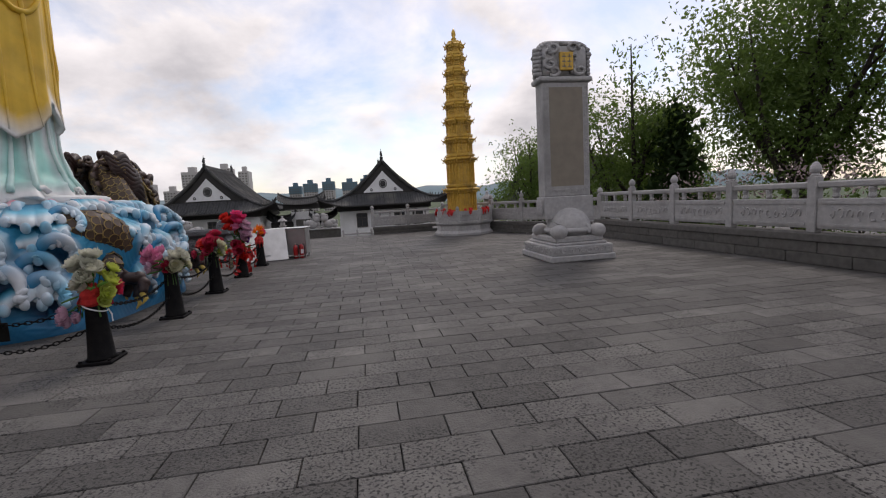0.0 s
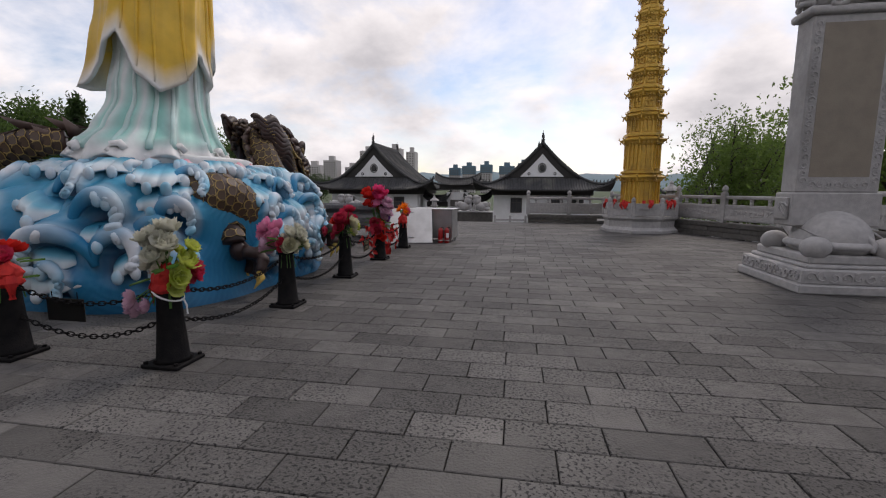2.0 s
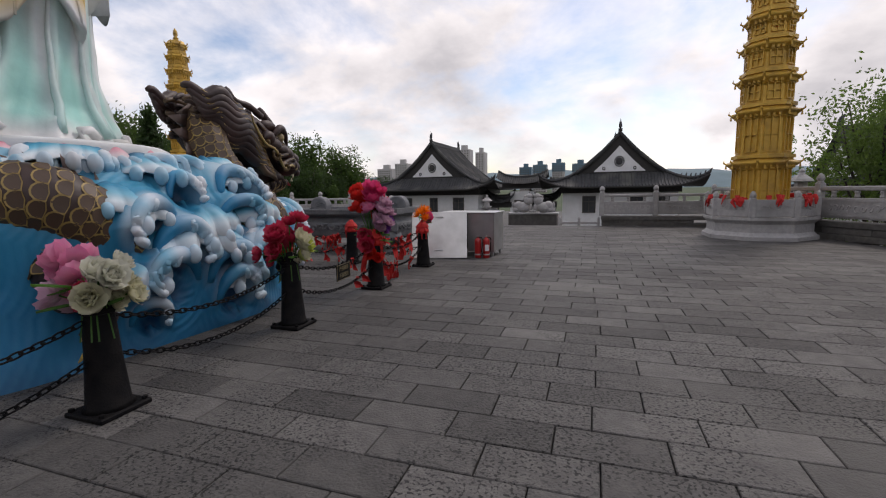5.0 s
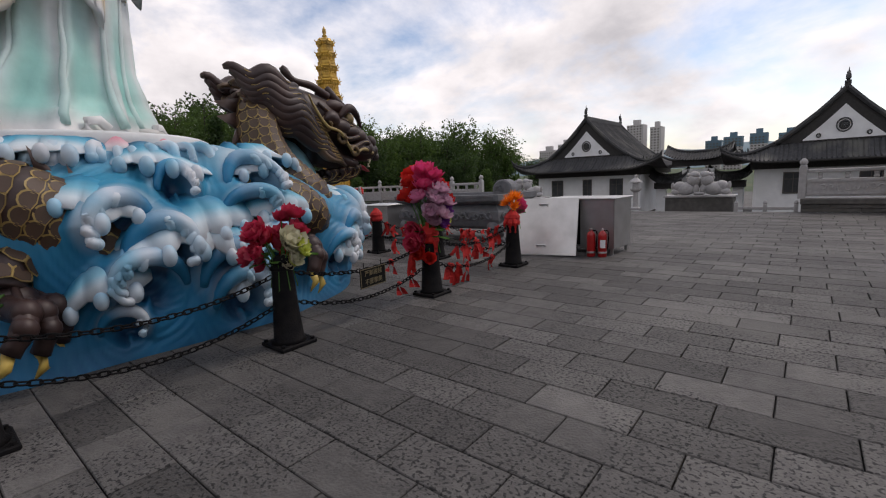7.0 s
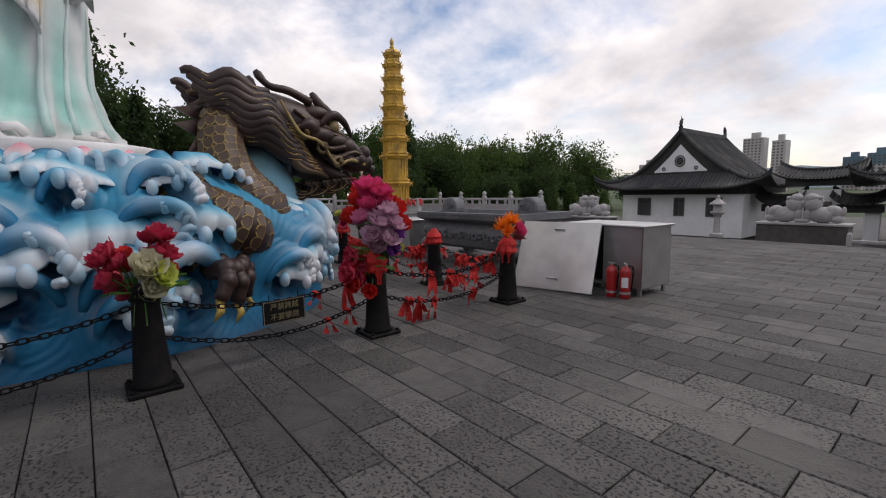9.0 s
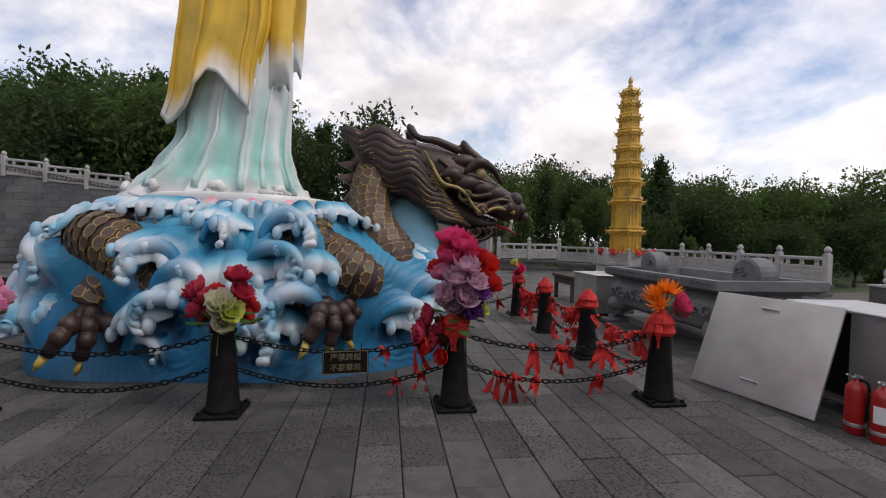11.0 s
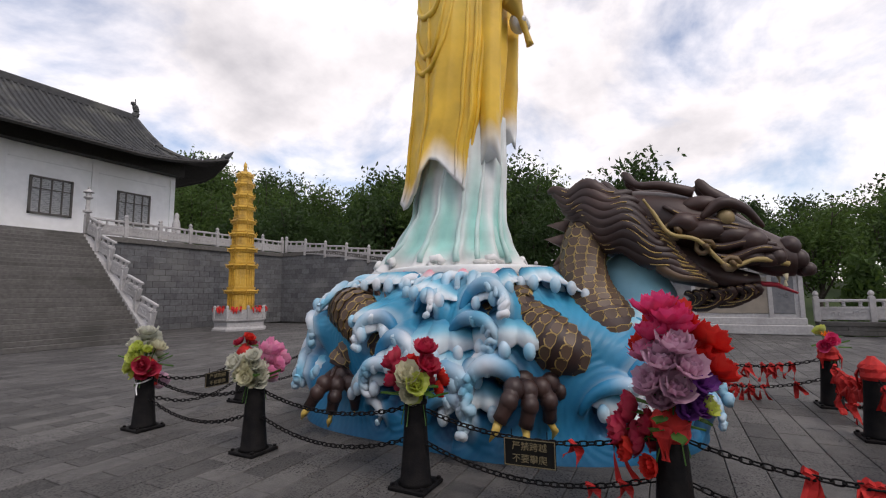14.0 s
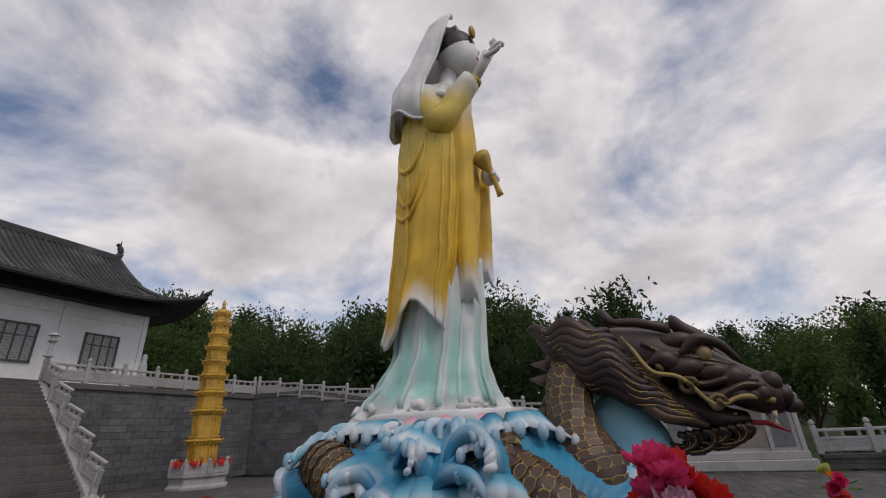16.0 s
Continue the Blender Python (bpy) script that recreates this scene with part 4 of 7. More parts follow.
# tail on the far side
scaly([(-4.1, 3.0, .4, .3), (-4.6, 2.3, .7, .3), (-4.65, 1.75, 1.2, .28), (-4.2, 1.55, 1.75, .24), (-3.7, 1.7, 2.05, .2), (-3.35, 1.95, 2.1, .15)])
spikes([(-4.95, 1.6, 1.0), (-4.75, 1.45, 1.4), (-4.45, 1.4, 1.8), (-4.1, 1.45, 2.05), (-3.7, 1.6, 2.24), (-3.35, 1.9, 2.25), (-3.1, 2.1, 2.3)], .2, (-.4, -.3, .8))
spikes([(-3.5, 1.7, 2.1), (-3.3, 1.95, 2.16), (-3.1, 2.1, 2.2)], .26, (.2, -.2, .9))


def paw(ankle, aim, size):
    """A clawed foot: four knuckled toes with gold nails, reaching from the ankle towards aim."""
    ankle, aim = Vector(ankle), Vector(aim)
    d = (aim - ankle).normalized()
    side = d.cross(Vector((0, 0, 1))).normalized()
    up = side.cross(d)
    blob(bm, ankle + d * .04 * size, .14 * size, brown, 14, 10, (.9, 1.1, 1))
    for k, s in enumerate((-1.5, -.55, .4, 1.35)):
        a = ankle + d * .05 * size + side * s * .075 * size
        spread = (d * (1.0 - .12 * abs(s)) + side * s * .62).normalized()
        k1 = a + spread * .16 * size + up * .11 * size
        k2 = a + spread * .28 * size + up * .08 * size
        low = a + spread * .38 * size - up * .06 * size
        dye(bm, tube(bm, spline([a, k1, k2, low], 3), [q * size for q in (.1, .085, .085, .095, .08, .076, .085, .072, .066, .07)], 10), brown)
        blob(bm, k1 + up * .015, .1 * size, brown, 10, 7)
        blob(bm, k2 + up * .012, .088 * size, brown, 10, 7)
        tip = low + spread * .12 * size - up * .15 * size
        dye(bm, tube(bm, [low - spread * .01, low + spread * .095 * size - up * .04 * size, tip], [.045 * size, .036 * size, .004], 8), (.62, .44, .1))
        dye(bm, tube(bm, [ankle - d * .12 * size + up * .1 * size, a + up * .085 * size, k1 + up * .05 * size], [.022, .035, .025], 7), brown)
    # dewclaw
    o = ankle - d * .05 * size - side * .13 * size
    dye(bm, tube(bm, [o, o - side * .12 * size + d * .05, o - side * .16 * size + d * .16], [.055, .05, .004], 8), brown)


scaly([(-1.3, 4.1, 1.5, .18), (-1.06, 4.14, 1.25, .18), (-.95, 4.28, 1.0, .16), (-.88, 4.46, .8, .14)])
paw((-.86, 4.55, .76), (-.66, 4.85, .4), 1.05)
scaly([(-1.15, 2.3, 1.0, .2), (-1.0, 2.1, .85, .17), (-.94, 2.05, .72, .15)])
paw((-.9, 2.08, .66), (-.72, 2.32, .22), 1.0)

# head
HX = -2.34
head = spline([(5.35, 2.55, .26, .30), (5.7, 2.5, .36, .33), (6.1, 2.43, .37, .32), (6.45, 2.33, .33, .27), (6.75, 2.15, .31, .24), (6.95, 2.05, .29, .21), (7.1, 2.0, .23, .17)], 5)
rings = []
for y, z, a, b in head:
    rings.append([(HX + a * math.cos(2 * math.pi * i / 24), y, z + b * math.sin(2 * math.pi * i / 24)) for i in range(24)])
loft(bm, rings, brown)
# lower jaw, beard, tongue, teeth
jaw = spline([(6.0, 2.06, .3, .28), (6.35, 1.88, .29, .2), (6.62, 1.79, .24, .14), (6.8, 1.79, .14, .08)], 5)
loft(bm, [[(HX + a * math.cos(2 * math.pi * i / 18), y, z + b * math.sin(2 * math.pi * i / 18)) for i in range(18)] for y, z, a, b in jaw], brown)
dye(bm, tube(bm, [(HX, 6.6, 1.78), (HX, 6.95, 1.72), (HX, 7.12, 1.6)], [.1, .09, .03], 10, flat=.4), (.5, .03, .05))
for sx in (-1, 1):
    for k in (0, 4):
        y = 6.66 + .085 * k
        dye(bm, tube(bm, [(HX + sx * .17, y, 1.86), (HX + sx * .17, y + .01, 1.77)], [.028, .006], 6), (.68, .6, .4))
        dye(bm, tube(bm, [(HX + sx * .14, y, 1.7), (HX + sx * .14, y, 1.78)], [.024, .006], 6), (.68, .6, .4))
    # nostril bulbs, brows, eyes, cheeks, ears
    blob(bm, (HX + sx * .13, 7.12, 2.0), .095, brown, 12, 9)
    blob(bm, (HX + sx * .1, 7.2, 1.9), .07, brown, 12, 9)
    blob(bm, (HX + sx * .17, 7.05, 2.12), .1, brown, 12, 9)
    blob(bm, (HX + sx * .24, 6.93, 2.02), .09, brown, 12, 9)
    blob(bm, (HX + sx * .26, 6.72, 2.18), .13, brown, 12, 9, (1, 1.2, .9))
    blob(bm, (HX + sx * .31, 6.52, 2.42), .085, (.3, .22, .1), 12, 9)
    dye(bm, tube(bm, spline([(HX + sx * .36, 6.3, 2.42), (HX + sx * .37, 6.48, 2.56), (HX + sx * .3, 6.68, 2.5), (HX + sx * .2, 6.85, 2.32)], 5), [.03, .04, .05, .055, .06, .06, .06, .058, .055, .05, .05, .045, .04, .035, .03, .02], 10), brown)
    dye(bm, tube(bm, spline([(HX + sx * .34, 6.3, 2.3), (HX + sx * .42, 6.12, 2.4), (HX + sx * .46, 5.98, 2.36)], 4), [.03, .06, .09, .1, .09, .08, .06, .04, .015], 8), brown)
    # spiral cheek curls
    for cy, cz, r0 in ((6.05, 2.3, .13), (6.3, 2.12, .1), (6.52, 1.95, .09)):
        pts = [(HX + sx * (.37 + .01 * q), cy + r0 * (1 - q / 12) * math.cos(q * .8), cz + r0 * (1 - q / 12) * math.sin(q * .8)) for q in range(11)]
        dye(bm, tube(bm, pts, .028, 7), lambda p: lerp(BROWN, DGOLD, .25))
    # horns
    dye(bm, tube(bm, spline([(HX + sx * .2, 6.25, 2.72), (HX + sx * .24, 5.95, 2.82), (HX + sx * .22, 5.7, 2.86), (HX + sx * .16, 5.56, 3.02)], 4), [.055, .055, .052, .05, .05, .048, .046, .044, .042, .042, .05, .055, .035], 10), brown)
    dye(bm, tube(bm, spline([(HX + sx * .14, 6.55, 2.6), (HX + sx * .15, 6.4, 2.72), (HX + sx * .12, 6.3, 2.86)], 4), [.07, .07, .07, .066, .062, .06, .056, .05, .03], 10), brown)
    # long gold whisker
    dye(bm, tube(bm, spline([(HX + sx * .24, 7.02, 1.95), (HX + sx * .34, 6.75, 2.0), (HX + sx * .4, 6.5, 1.94), (HX + sx * .45, 6.25, 2.2), (HX + sx * .47, 6.0, 2.28), (HX + sx * .42, 5.85, 2.52), (HX + sx * .44, 5.76, 2.66)], 5),
                 [.028] * 6 + [.021] * 20 + [.014] * 5, 8), (.36, .26, .09))
    # mane: strands stream from the cheeks back over the neck
    for k in range(26):
        f = k / 25
        start = Vector((HX + sx * (.30 + .1 * math.sin(math.pi * f)), 6.4 - .75 * f, 1.72 + .95 * f))
        mid1 = Vector((HX + sx * (.42 - .12 * f), 5.95 - .5 * f, 1.92 + .85 * f + .04 * math.sin(k * 2.1)))
        mid2 = Vector((HX + sx * (.43 - .2 * f), 5.5 - .25 * f, 2.24 + .58 * f - .05 * math.sin(k * 1.7)))
        end = Vector((HX + sx * (.40 - .25 * f), 5.05 - .2 * f + .1 * math.sin(k * 3.1), 2.34 + .42 * f + .04 * math.sin(k * 1.3)))
        n = 19
        pts = [Vector(q) + Vector((0, 0, .025 * math.sin(i * .9 + k * .5))) for i, q in enumerate(spline([start, mid1, mid2, end], 6))]
        dye(bm, tube(bm, pts, [.028 + .036 * math.sin(math.pi * min(1, i / 18) ** .8) for i in range(n)], 7), brown if k % 3 else (lambda p: lerp(BROWN, DGOLD, .12)))
        off = Vector((sx * .045, 0, .022))
        dye(bm, tube(bm, [q + off for q in pts[1:-1]], .007, 4), DGOLD)
    # curled beard under the jaw
    for k in range(9):
        y0, r0 = 6.72 - .075 * k, .1 + .02 * (k % 3)
        pts = [(HX + sx * (.2 - .012 * q + .03 * (k % 2)), y0 - .02 * q + r0 * math.sin(q * .55), 1.72 - .03 * k * .4 - r0 + r0 * math.cos(q * .55)) for q in range(9)]
        dye(bm, tube(bm, pts, [.045, .05, .05, .046, .042, .038, .033, .027, .015], 7), brown)
        dye(bm, tube(bm, [Vector(q) + Vector((sx * .043, 0, .008)) for q in pts[:-1]], .006, 4), DGOLD)
    # knobs and folds over the muzzle and the forehead
    for y, z, w, r in ((6.5, 2.5, .2, .1), (6.3, 2.58, .26, .12), (6.55, 2.24, .3, .12), (6.3, 2.3, .34, .14), (6.85, 2.0, .25, .1), (6.68, 2.02, .28, .11)):
        blob(bm, (HX + sx * w, y, z), r, brown, 12, 9, (.8, 1.5, .75))
    # wrinkles along the muzzle
    for q in range(5):
        pts = spline([(HX + sx * .27, 6.98 - .05 * q, 2.08 + .05 * q), (HX + sx * .335, 6.78 - .08 * q, 2.1 + .07 * q), (HX + sx * .35, 6.55 - .1 * q, 2.02 + .11 * q), (HX + sx * .38, 6.35 - .1 * q, 2.06 + .13 * q)], 4)
        dye(bm, tube(bm, pts, [.02 + .022 * math.sin(math.pi * i / 12) for i in range(13)], 7), brown)
        dye(bm, tube(bm, [Vector(p) + Vector((sx * .034, 0, .006)) for p in pts[2:-2]], .005, 4), DGOLD)
    # swept lobes of the mane, large over small
    for k in range(9):
        f = k / 8
        a = Vector((HX + sx * (.36 + .06 * math.sin(math.pi * f)), 6.15 - .5 * f, 1.86 + .85 * f))
        pts = spline([a, a + Vector((sx * .07, -.35, .2 - .1 * f)), a + Vector((sx * .02, -.7, .32 - .2 * f)), a + Vector((-sx * .06, -1.02, .5 - .36 * f))], 6)
        pts = [Vector(q) + Vector((0, 0, .045 * math.sin(i * .75 + k))) for i, q in enumerate(pts)]
        dye(bm, tube(bm, pts, [.03 + .065 * math.sin(math.pi * min(1, i / 18)) ** .8 for i in range(19)], 9), brown)
        for dz in (-.035, .03):
            dye(bm, tube(bm, [q + Vector((sx * .075, 0, dz)) for q in pts[3:-4]], .006, 4), DGOLD)
for v in bm.verts:                    # body follows the pedestal, head sits lower than the neck's arch
    if v.co.y > 4.6:
        v.co.z += (.05 * v.co.z - .22) * max(0, min(1, (v.co.z - 1.4) / .45))
    v.co.y += max(0, .2 - .11 * (v.co.y - 3.5))
bmesh.ops.recalc_face_normals(bm, faces=[f for f in bm.faces if len(f.verts) > 3])
tagged(part("dragon_statue", bm, M_PAINT, smooth=True), "dark brown dragon sculpture with gold-edged scales coiling through waves", "dragon statue")

# ---- stele on its turtle ----
M_SAND = mat("sandy_inset", (.27, .235, .19), .8, second=(.23, .2, .165), scale=4, bump=.2, bump_scale=50, stain=(.19, .17, .15), stain_scale=1.1)


def scrolls(bm, x0, x1, z, y, n, r, th=.016, vertical=False):
    """A run of carved scrolls on a face that looks along -y."""
    for k in range(n):
        c = x0 + (x1 - x0) * (k + .5) / n
        pts = []
        for q in range(8):
            a, rr = q * .85 + k * 1.9, r * (1 - q / 9)
            dx, dz = rr * math.cos(a), rr * math.sin(a)
            pts.append((z + dx, y, c + dz) if vertical else (c + dx, y, z + dz))
        tube(bm, pts, th, 5, up=(0, 1, 0))


stele = thing("stele", "tall pale stone stele on a carved turtle base", "stele", m=pose(7.66, 4.95, 0) @ Matrix.Diagonal((.93, .84, .985, 1)))
bm = bmesh.new()
box(bm, -.83, -1.1, 0, .83, 1.1, .14, bevel=.02)
box(bm, -.78, -1.05, .14, .78, 1.05, .36, bevel=.02)
scrolls(bm, -.74, .74, .25, -1.055, 9, .085)
part("plinth", bm, M_MARBLE, stele, "stepped plinth with a carved band")
bm = bmesh.new()
scrolls(bm, -1.0, 1.0, .25, -.785, 12, .085)
part("plinth_carving", bm, M_MARBLE, stele, m=pose(0, 0, 0, 0, 0, -90))
bm = boxed(-.68, -.95, .36, .68, .95, .42, bevel=.02)
box(bm, -.62, -.88, .42, .62, .88, .56, bevel=.025)
part("upper_plinth", bm, M_MARBLE, stele)
bm = bmesh.new()
for c, r, sc in (((0, -.2, .72), .62, (.86, 1.1, .78)), ((0, -.2, .68), .66, (.92, 1.16, .22))):
    got = bmesh.ops.create_uvsphere(bm, u_segments=28, v_segments=16, radius=r)["verts"]
    for v in got:
        v.co = Vector((v.co.x * sc[0], v.co.y * sc[1], v.co.z * sc[2])) + Vector(c)
        v.co.z = max(v.co.z, .56)
for sx in (-1, 1):
    for y in (-.78, .5):
        got = bmesh.ops.create_uvsphere(bm, u_segments=14, v_segments=9, radius=.17)["verts"]
        for v in got:
            v.co = Vector((v.co.x * 1.3, v.co.y * 1.2, v.co.z)) + Vector((sx * .5, y, .66))
tube(bm, spline([(.18, -.72, .85), (.26, -.84, .74), (.22, -.88, .62)], 4), .05, 8)
tube(bm, spline([(0, .5, .8), (0, .85, .85), (0, 1.0, .98)], 4), [.2, .19, .18, .17, .16, .16, .17, .18, .12], 12)
for k in range(5):
    tube(bm, [(-.5 + .25 * k, -.2 + .1 * (k % 2), .8 + .36 * math.sqrt(max(0, 1 - ((-.5 + .25 * k) / .55) ** 2))), (-.42 + .22 * k, -.68, .82)], .014, 5)
part("turtle", bm, M_MARBLE, stele, "carved stone turtle", smooth=True)
bm = boxed(-.66, -.28, .95, .66, .28, 1.48, bevel=.02)
box(bm, -.7, -.2, 1.05, -.655, .2, 1.4, bevel=.01)
for q in range(3):
    tube(bm, [(-.71, -.12 + .12 * math.cos(a * .9), 1.22 + .1 * math.sin(a * .9 + q)) for a in range(7)], .016, 5)
part("slab_foot", bm, M_MARBLE, stele)
part("slab", boxed(-.61, -.24, 1.48, .61, .24, 4.12, bevel=.02), M_MARBLE, stele)
part("inscription_panel", boxed(-.44, -.246, 1.72, .44, -.236, 4.0), M_SAND, stele, "plain sandy inscription field")
bm = bmesh.new()
scrolls(bm, 1.6, 4.05, -.525, -.245, 20, .06, .013, True)
scrolls(bm, 1.6, 4.05, .525, -.245, 20, .06, .013, True)
scrolls(bm, -.45, .45, 1.6, -.245, 7, .06, .013)
part("carved_border", bm, M_MARBLE, stele, "carved scroll border")
bm = boxed(-.7, -.31, 4.12, .7, .31, 4.24, bevel=.03)
box(bm, -.64, -.25, 4.24, .64, .25, 4.98, bevel=.12)
rnd = random.Random(9)
for face in range(2):
    y = -.27 if face == 0 else .27
    for k in range(11):
        cx, cz = rnd.uniform(-.5, .5), rnd.uniform(4.35, 4.9)
        pts = [(cx + .17 * math.cos(a * .7 + k) * (1 - a / 14), y + rnd.uniform(-.02, .02), cz + .13 * math.sin(a * .7 + k) * (1 - a / 14)) for a in range(10)]
        tube(bm, pts, [.05 - .003 * a for a in range(10)], 7, up=(0, 1, 0))
for k in range(22):
    f = k / 21
    x = -.68 + 1.36 * f
    tube(bm, [(x, -.2, 4.98 - .25 * max(0, abs(x) / .68) ** 6), (x + .03, 0, 5.06 - .2 * max(0, abs(x) / .68) ** 6), (x, .2, 4.98 - .25 * max(0, abs(x) / .68) ** 6)], .05, 6)
for sx in (-1, 1):
    for k in range(7):
        tube(bm, [(sx * .63, -.22, 4.3 + .09 * k), (sx * .7, 0, 4.34 + .09 * k), (sx * .63, .22, 4.3 + .09 * k)], .05, 6)
part("cap", bm, M_MARBLE, stele, "cap carved with coiling dragons", smooth=True)
plq = part("title_plaque", boxed(-.17, -.36, 4.36, .17, -.27, 4.76, bevel=.01), M_GOLD, stele, "yellow title plaque with worn marks")
bm = bmesh.new()
for i in range(3):
    for j in range(2):
        box(bm, -.12 + .14 * j, -.366, 4.42 + .11 * i, -.02 + .14 * j, -.36, 4.45 + .11 * i)
        box(bm, -.08 + .14 * j, -.366, 4.42 + .11 * i, -.06 + .14 * j, -.36, 4.5 + .11 * i)
part("marks", bm, M_SAND, plq)

# ---- pagodas ----
EAVES = [2.02, 3.36, 4.22, 5.04, 5.74, 6.48, 7.14, 7.76, 8.3]


def pagoda_at(x, y):
    root = thing("pagoda", "slender golden pagoda of nine tiers on a pale stone base", "pagoda", "golden pagodas", m=pose(x, y, 0) @ Matrix.Diagonal((.965, .965, .965, 1)))
    t8 = math.pi / 8
    bm = bmesh.new()
    lathe(bm, [(1.36, 0), (1.36, .1), (1.3, .14), (1.24, .2), (1.24, .42), (1.3, .48), (1.34, .52), (1.34, .6), (1.0, .602)], 8, turn=t8)
    part("base", bm, M_MARBLE, root, "octagonal pale stone base")
    for k in range(8):
        a0, a1 = t8 + math.pi / 4 * k, t8 + math.pi / 4 * (k + 1)
        p0, p1 = Vector((1.25 * math.cos(a0), 1.25 * math.sin(a0), .6)), Vector((1.25 * math.cos(a1), 1.25 * math.sin(a1), .6))
        L = (p1 - p0).length
        bm = boxed(.06, -.04, .02, L - .06, .04, .46, bevel=.01)
        scrolls(bm, .15, L - .15, .26, -.045, 4, .07)
        scrolls(bm, .15, L - .15, .26, .045, 4, .07)
        part("parapet_panel", bm, M_MARBLE, root, m=Matrix.Translation(p0) @ Matrix.Rotation(math.atan2(p1.y - p0.y, p1.x - p0.x), 4, "Z"))
        bm = boxed(-.07, -.07, 0, .07, .07, .5, bevel=.01)
        lathe(bm, [(.06, .5), (.08, .55), (.07, .62), (.02, .68)], 8)
        part("parapet_post", bm, M_MARBLE, root, m=Matrix.Translation(p0))
    z = .6
    for k, e in enumerate(EAVES):
        r = .67 - .04 * k
        nxt = EAVES[k + 1] if k + 1 < len(EAVES) else e + .3
        bm = bmesh.new()
        foot = [] if k == 0 else [(r * 1.16, z), (r * 1.16, z + .09), (r * 1.02, z + .1)]
        lathe(bm, foot + [(r, z + .1), (r * .95, e - .16)], 8, turn=t8)
        part("storey", bm, M_GOLD, root)
        # framed niches and studs on the eight sides
        h = e - z - .3
        for q in range(8):
            a = math.pi / 4 * (q + 1)
            m = Matrix.Translation((r * .925 * math.cos(a), r * .925 * math.sin(a), z + .16)) @ Matrix.Rotation(a + math.pi / 2, 4, "Z")
            w = r * .27
            bm = bmesh.new()
            for x0, z0, x1, z1 in ((-w, 0, -w + .025, h), (w - .025, 0, w, h), (-w, h - .03, w, h), (-w, h * .48, w, h * .48 + .025), (-w, 0, w, .03), (-.015, 0, .015, h)):
                box(bm, x0, -.03, z0, x1, .05, z1)
            part("niche_frame", bm, M_GOLD, root, m=m)
        bm = bmesh.new()
        lathe(bm, [(r * .97, e - .2), (r * 1.06, e - .15), (r * 1.04, e - .13), (r * 1.16, e - .08), (r * 1.26, e - .03), (r * 1.27, e), (r * 1.05, e + .07), (r * .95, e + .14), (r * .9, e + .16)], 8, turn=t8)
        for q in range(8):
            a = t8 + math.pi / 4 * q
            o = Vector((math.cos(a), math.sin(a), 0))
            c = o * r * 1.25 + Vector((0, 0, e))
            tube(bm, [c - o * .2 + Vector((0, 0, .06)), c, c + o * .06 + Vector((0, 0, .05)), c + o * .05 + Vector((0, 0, .12))], [.025, .03, .025, .01], 6)
            tube(bm, [c + Vector((0, 0, -.02)), c + Vector((0, 0, -.08)), c + Vector((0, 0, -.13))], [.008, .022, .028], 6)
            for w in (.25, .5, .75):
                b = math.pi / 4 * (q + w) + t8
                rr = r * 1.12 * math.cos(math.pi / 8) / math.cos(b - (t8 + math.pi / 4 * q) - math.pi / 8)
                d = Vector((math.cos(b), math.sin(b), 0))
                box(bm, -.03, -.03, e - .14, .03, .03, e - .05, m=Matrix.Translation(d * rr))
        part("eave", bm, M_GOLD, root, "upturned eave with small bells" if k == 0 else "")
        z = e + .12
    r = .31
    bm = bmesh.new()
    lathe(bm, [(r, 8.36), (r * .75, 8.45), (.1, 8.52), (.09, 8.56), (.13, 8.6), (.06, 8.66), (.1, 8.76), (.09, 8.9), (.01, 9.05)], 12)
    part("spire", bm, M_GOLD, root, smooth=True)
    return root


PAGODAS = ((7.2, 14.2), (-14.0, 15.4), (-11.8, -12.9))
first = pagoda_at(*PAGODAS[0])
for px, py in PAGODAS[1:]:
    copy_thing(first, pose(px, py, 0) @ Matrix.Diagonal((.965, .965, .965, 1)))


def cloth_heap(x, y, z, ang, n, seed):
    """Red prayer cloth knotted on a rail."""
    r2 = random.Random(seed)
    bm = bmesh.new()
    for k in range(n):
        c = Vector((r2.uniform(-.25, .25), r2.uniform(-.05, .05), r2.uniform(-.02, .1)))
        tube(bm, [c, c + Vector((r2.uniform(-.05, .05), -.05, -.1)), c + Vector((r2.uniform(-.1, .1), -.07, -.24))], [.06, .05, .02], 6, flat=.4)
    tagged(part("prayer_cloth", bm, M_RED, m=pose(x, y, z, 0, 0, ang)), "red prayer cloth tied to the pagoda parapet", "cloth", "prayer cloths on the pagodas")


for px, py in PAGODAS:
    for k in range(8):
        a = math.pi / 4 * k
        cloth_heap(px + 1.1 * math.cos(a), py + 1.1 * math.sin(a), 1.05, math.degrees(a) + 90, 7, k)

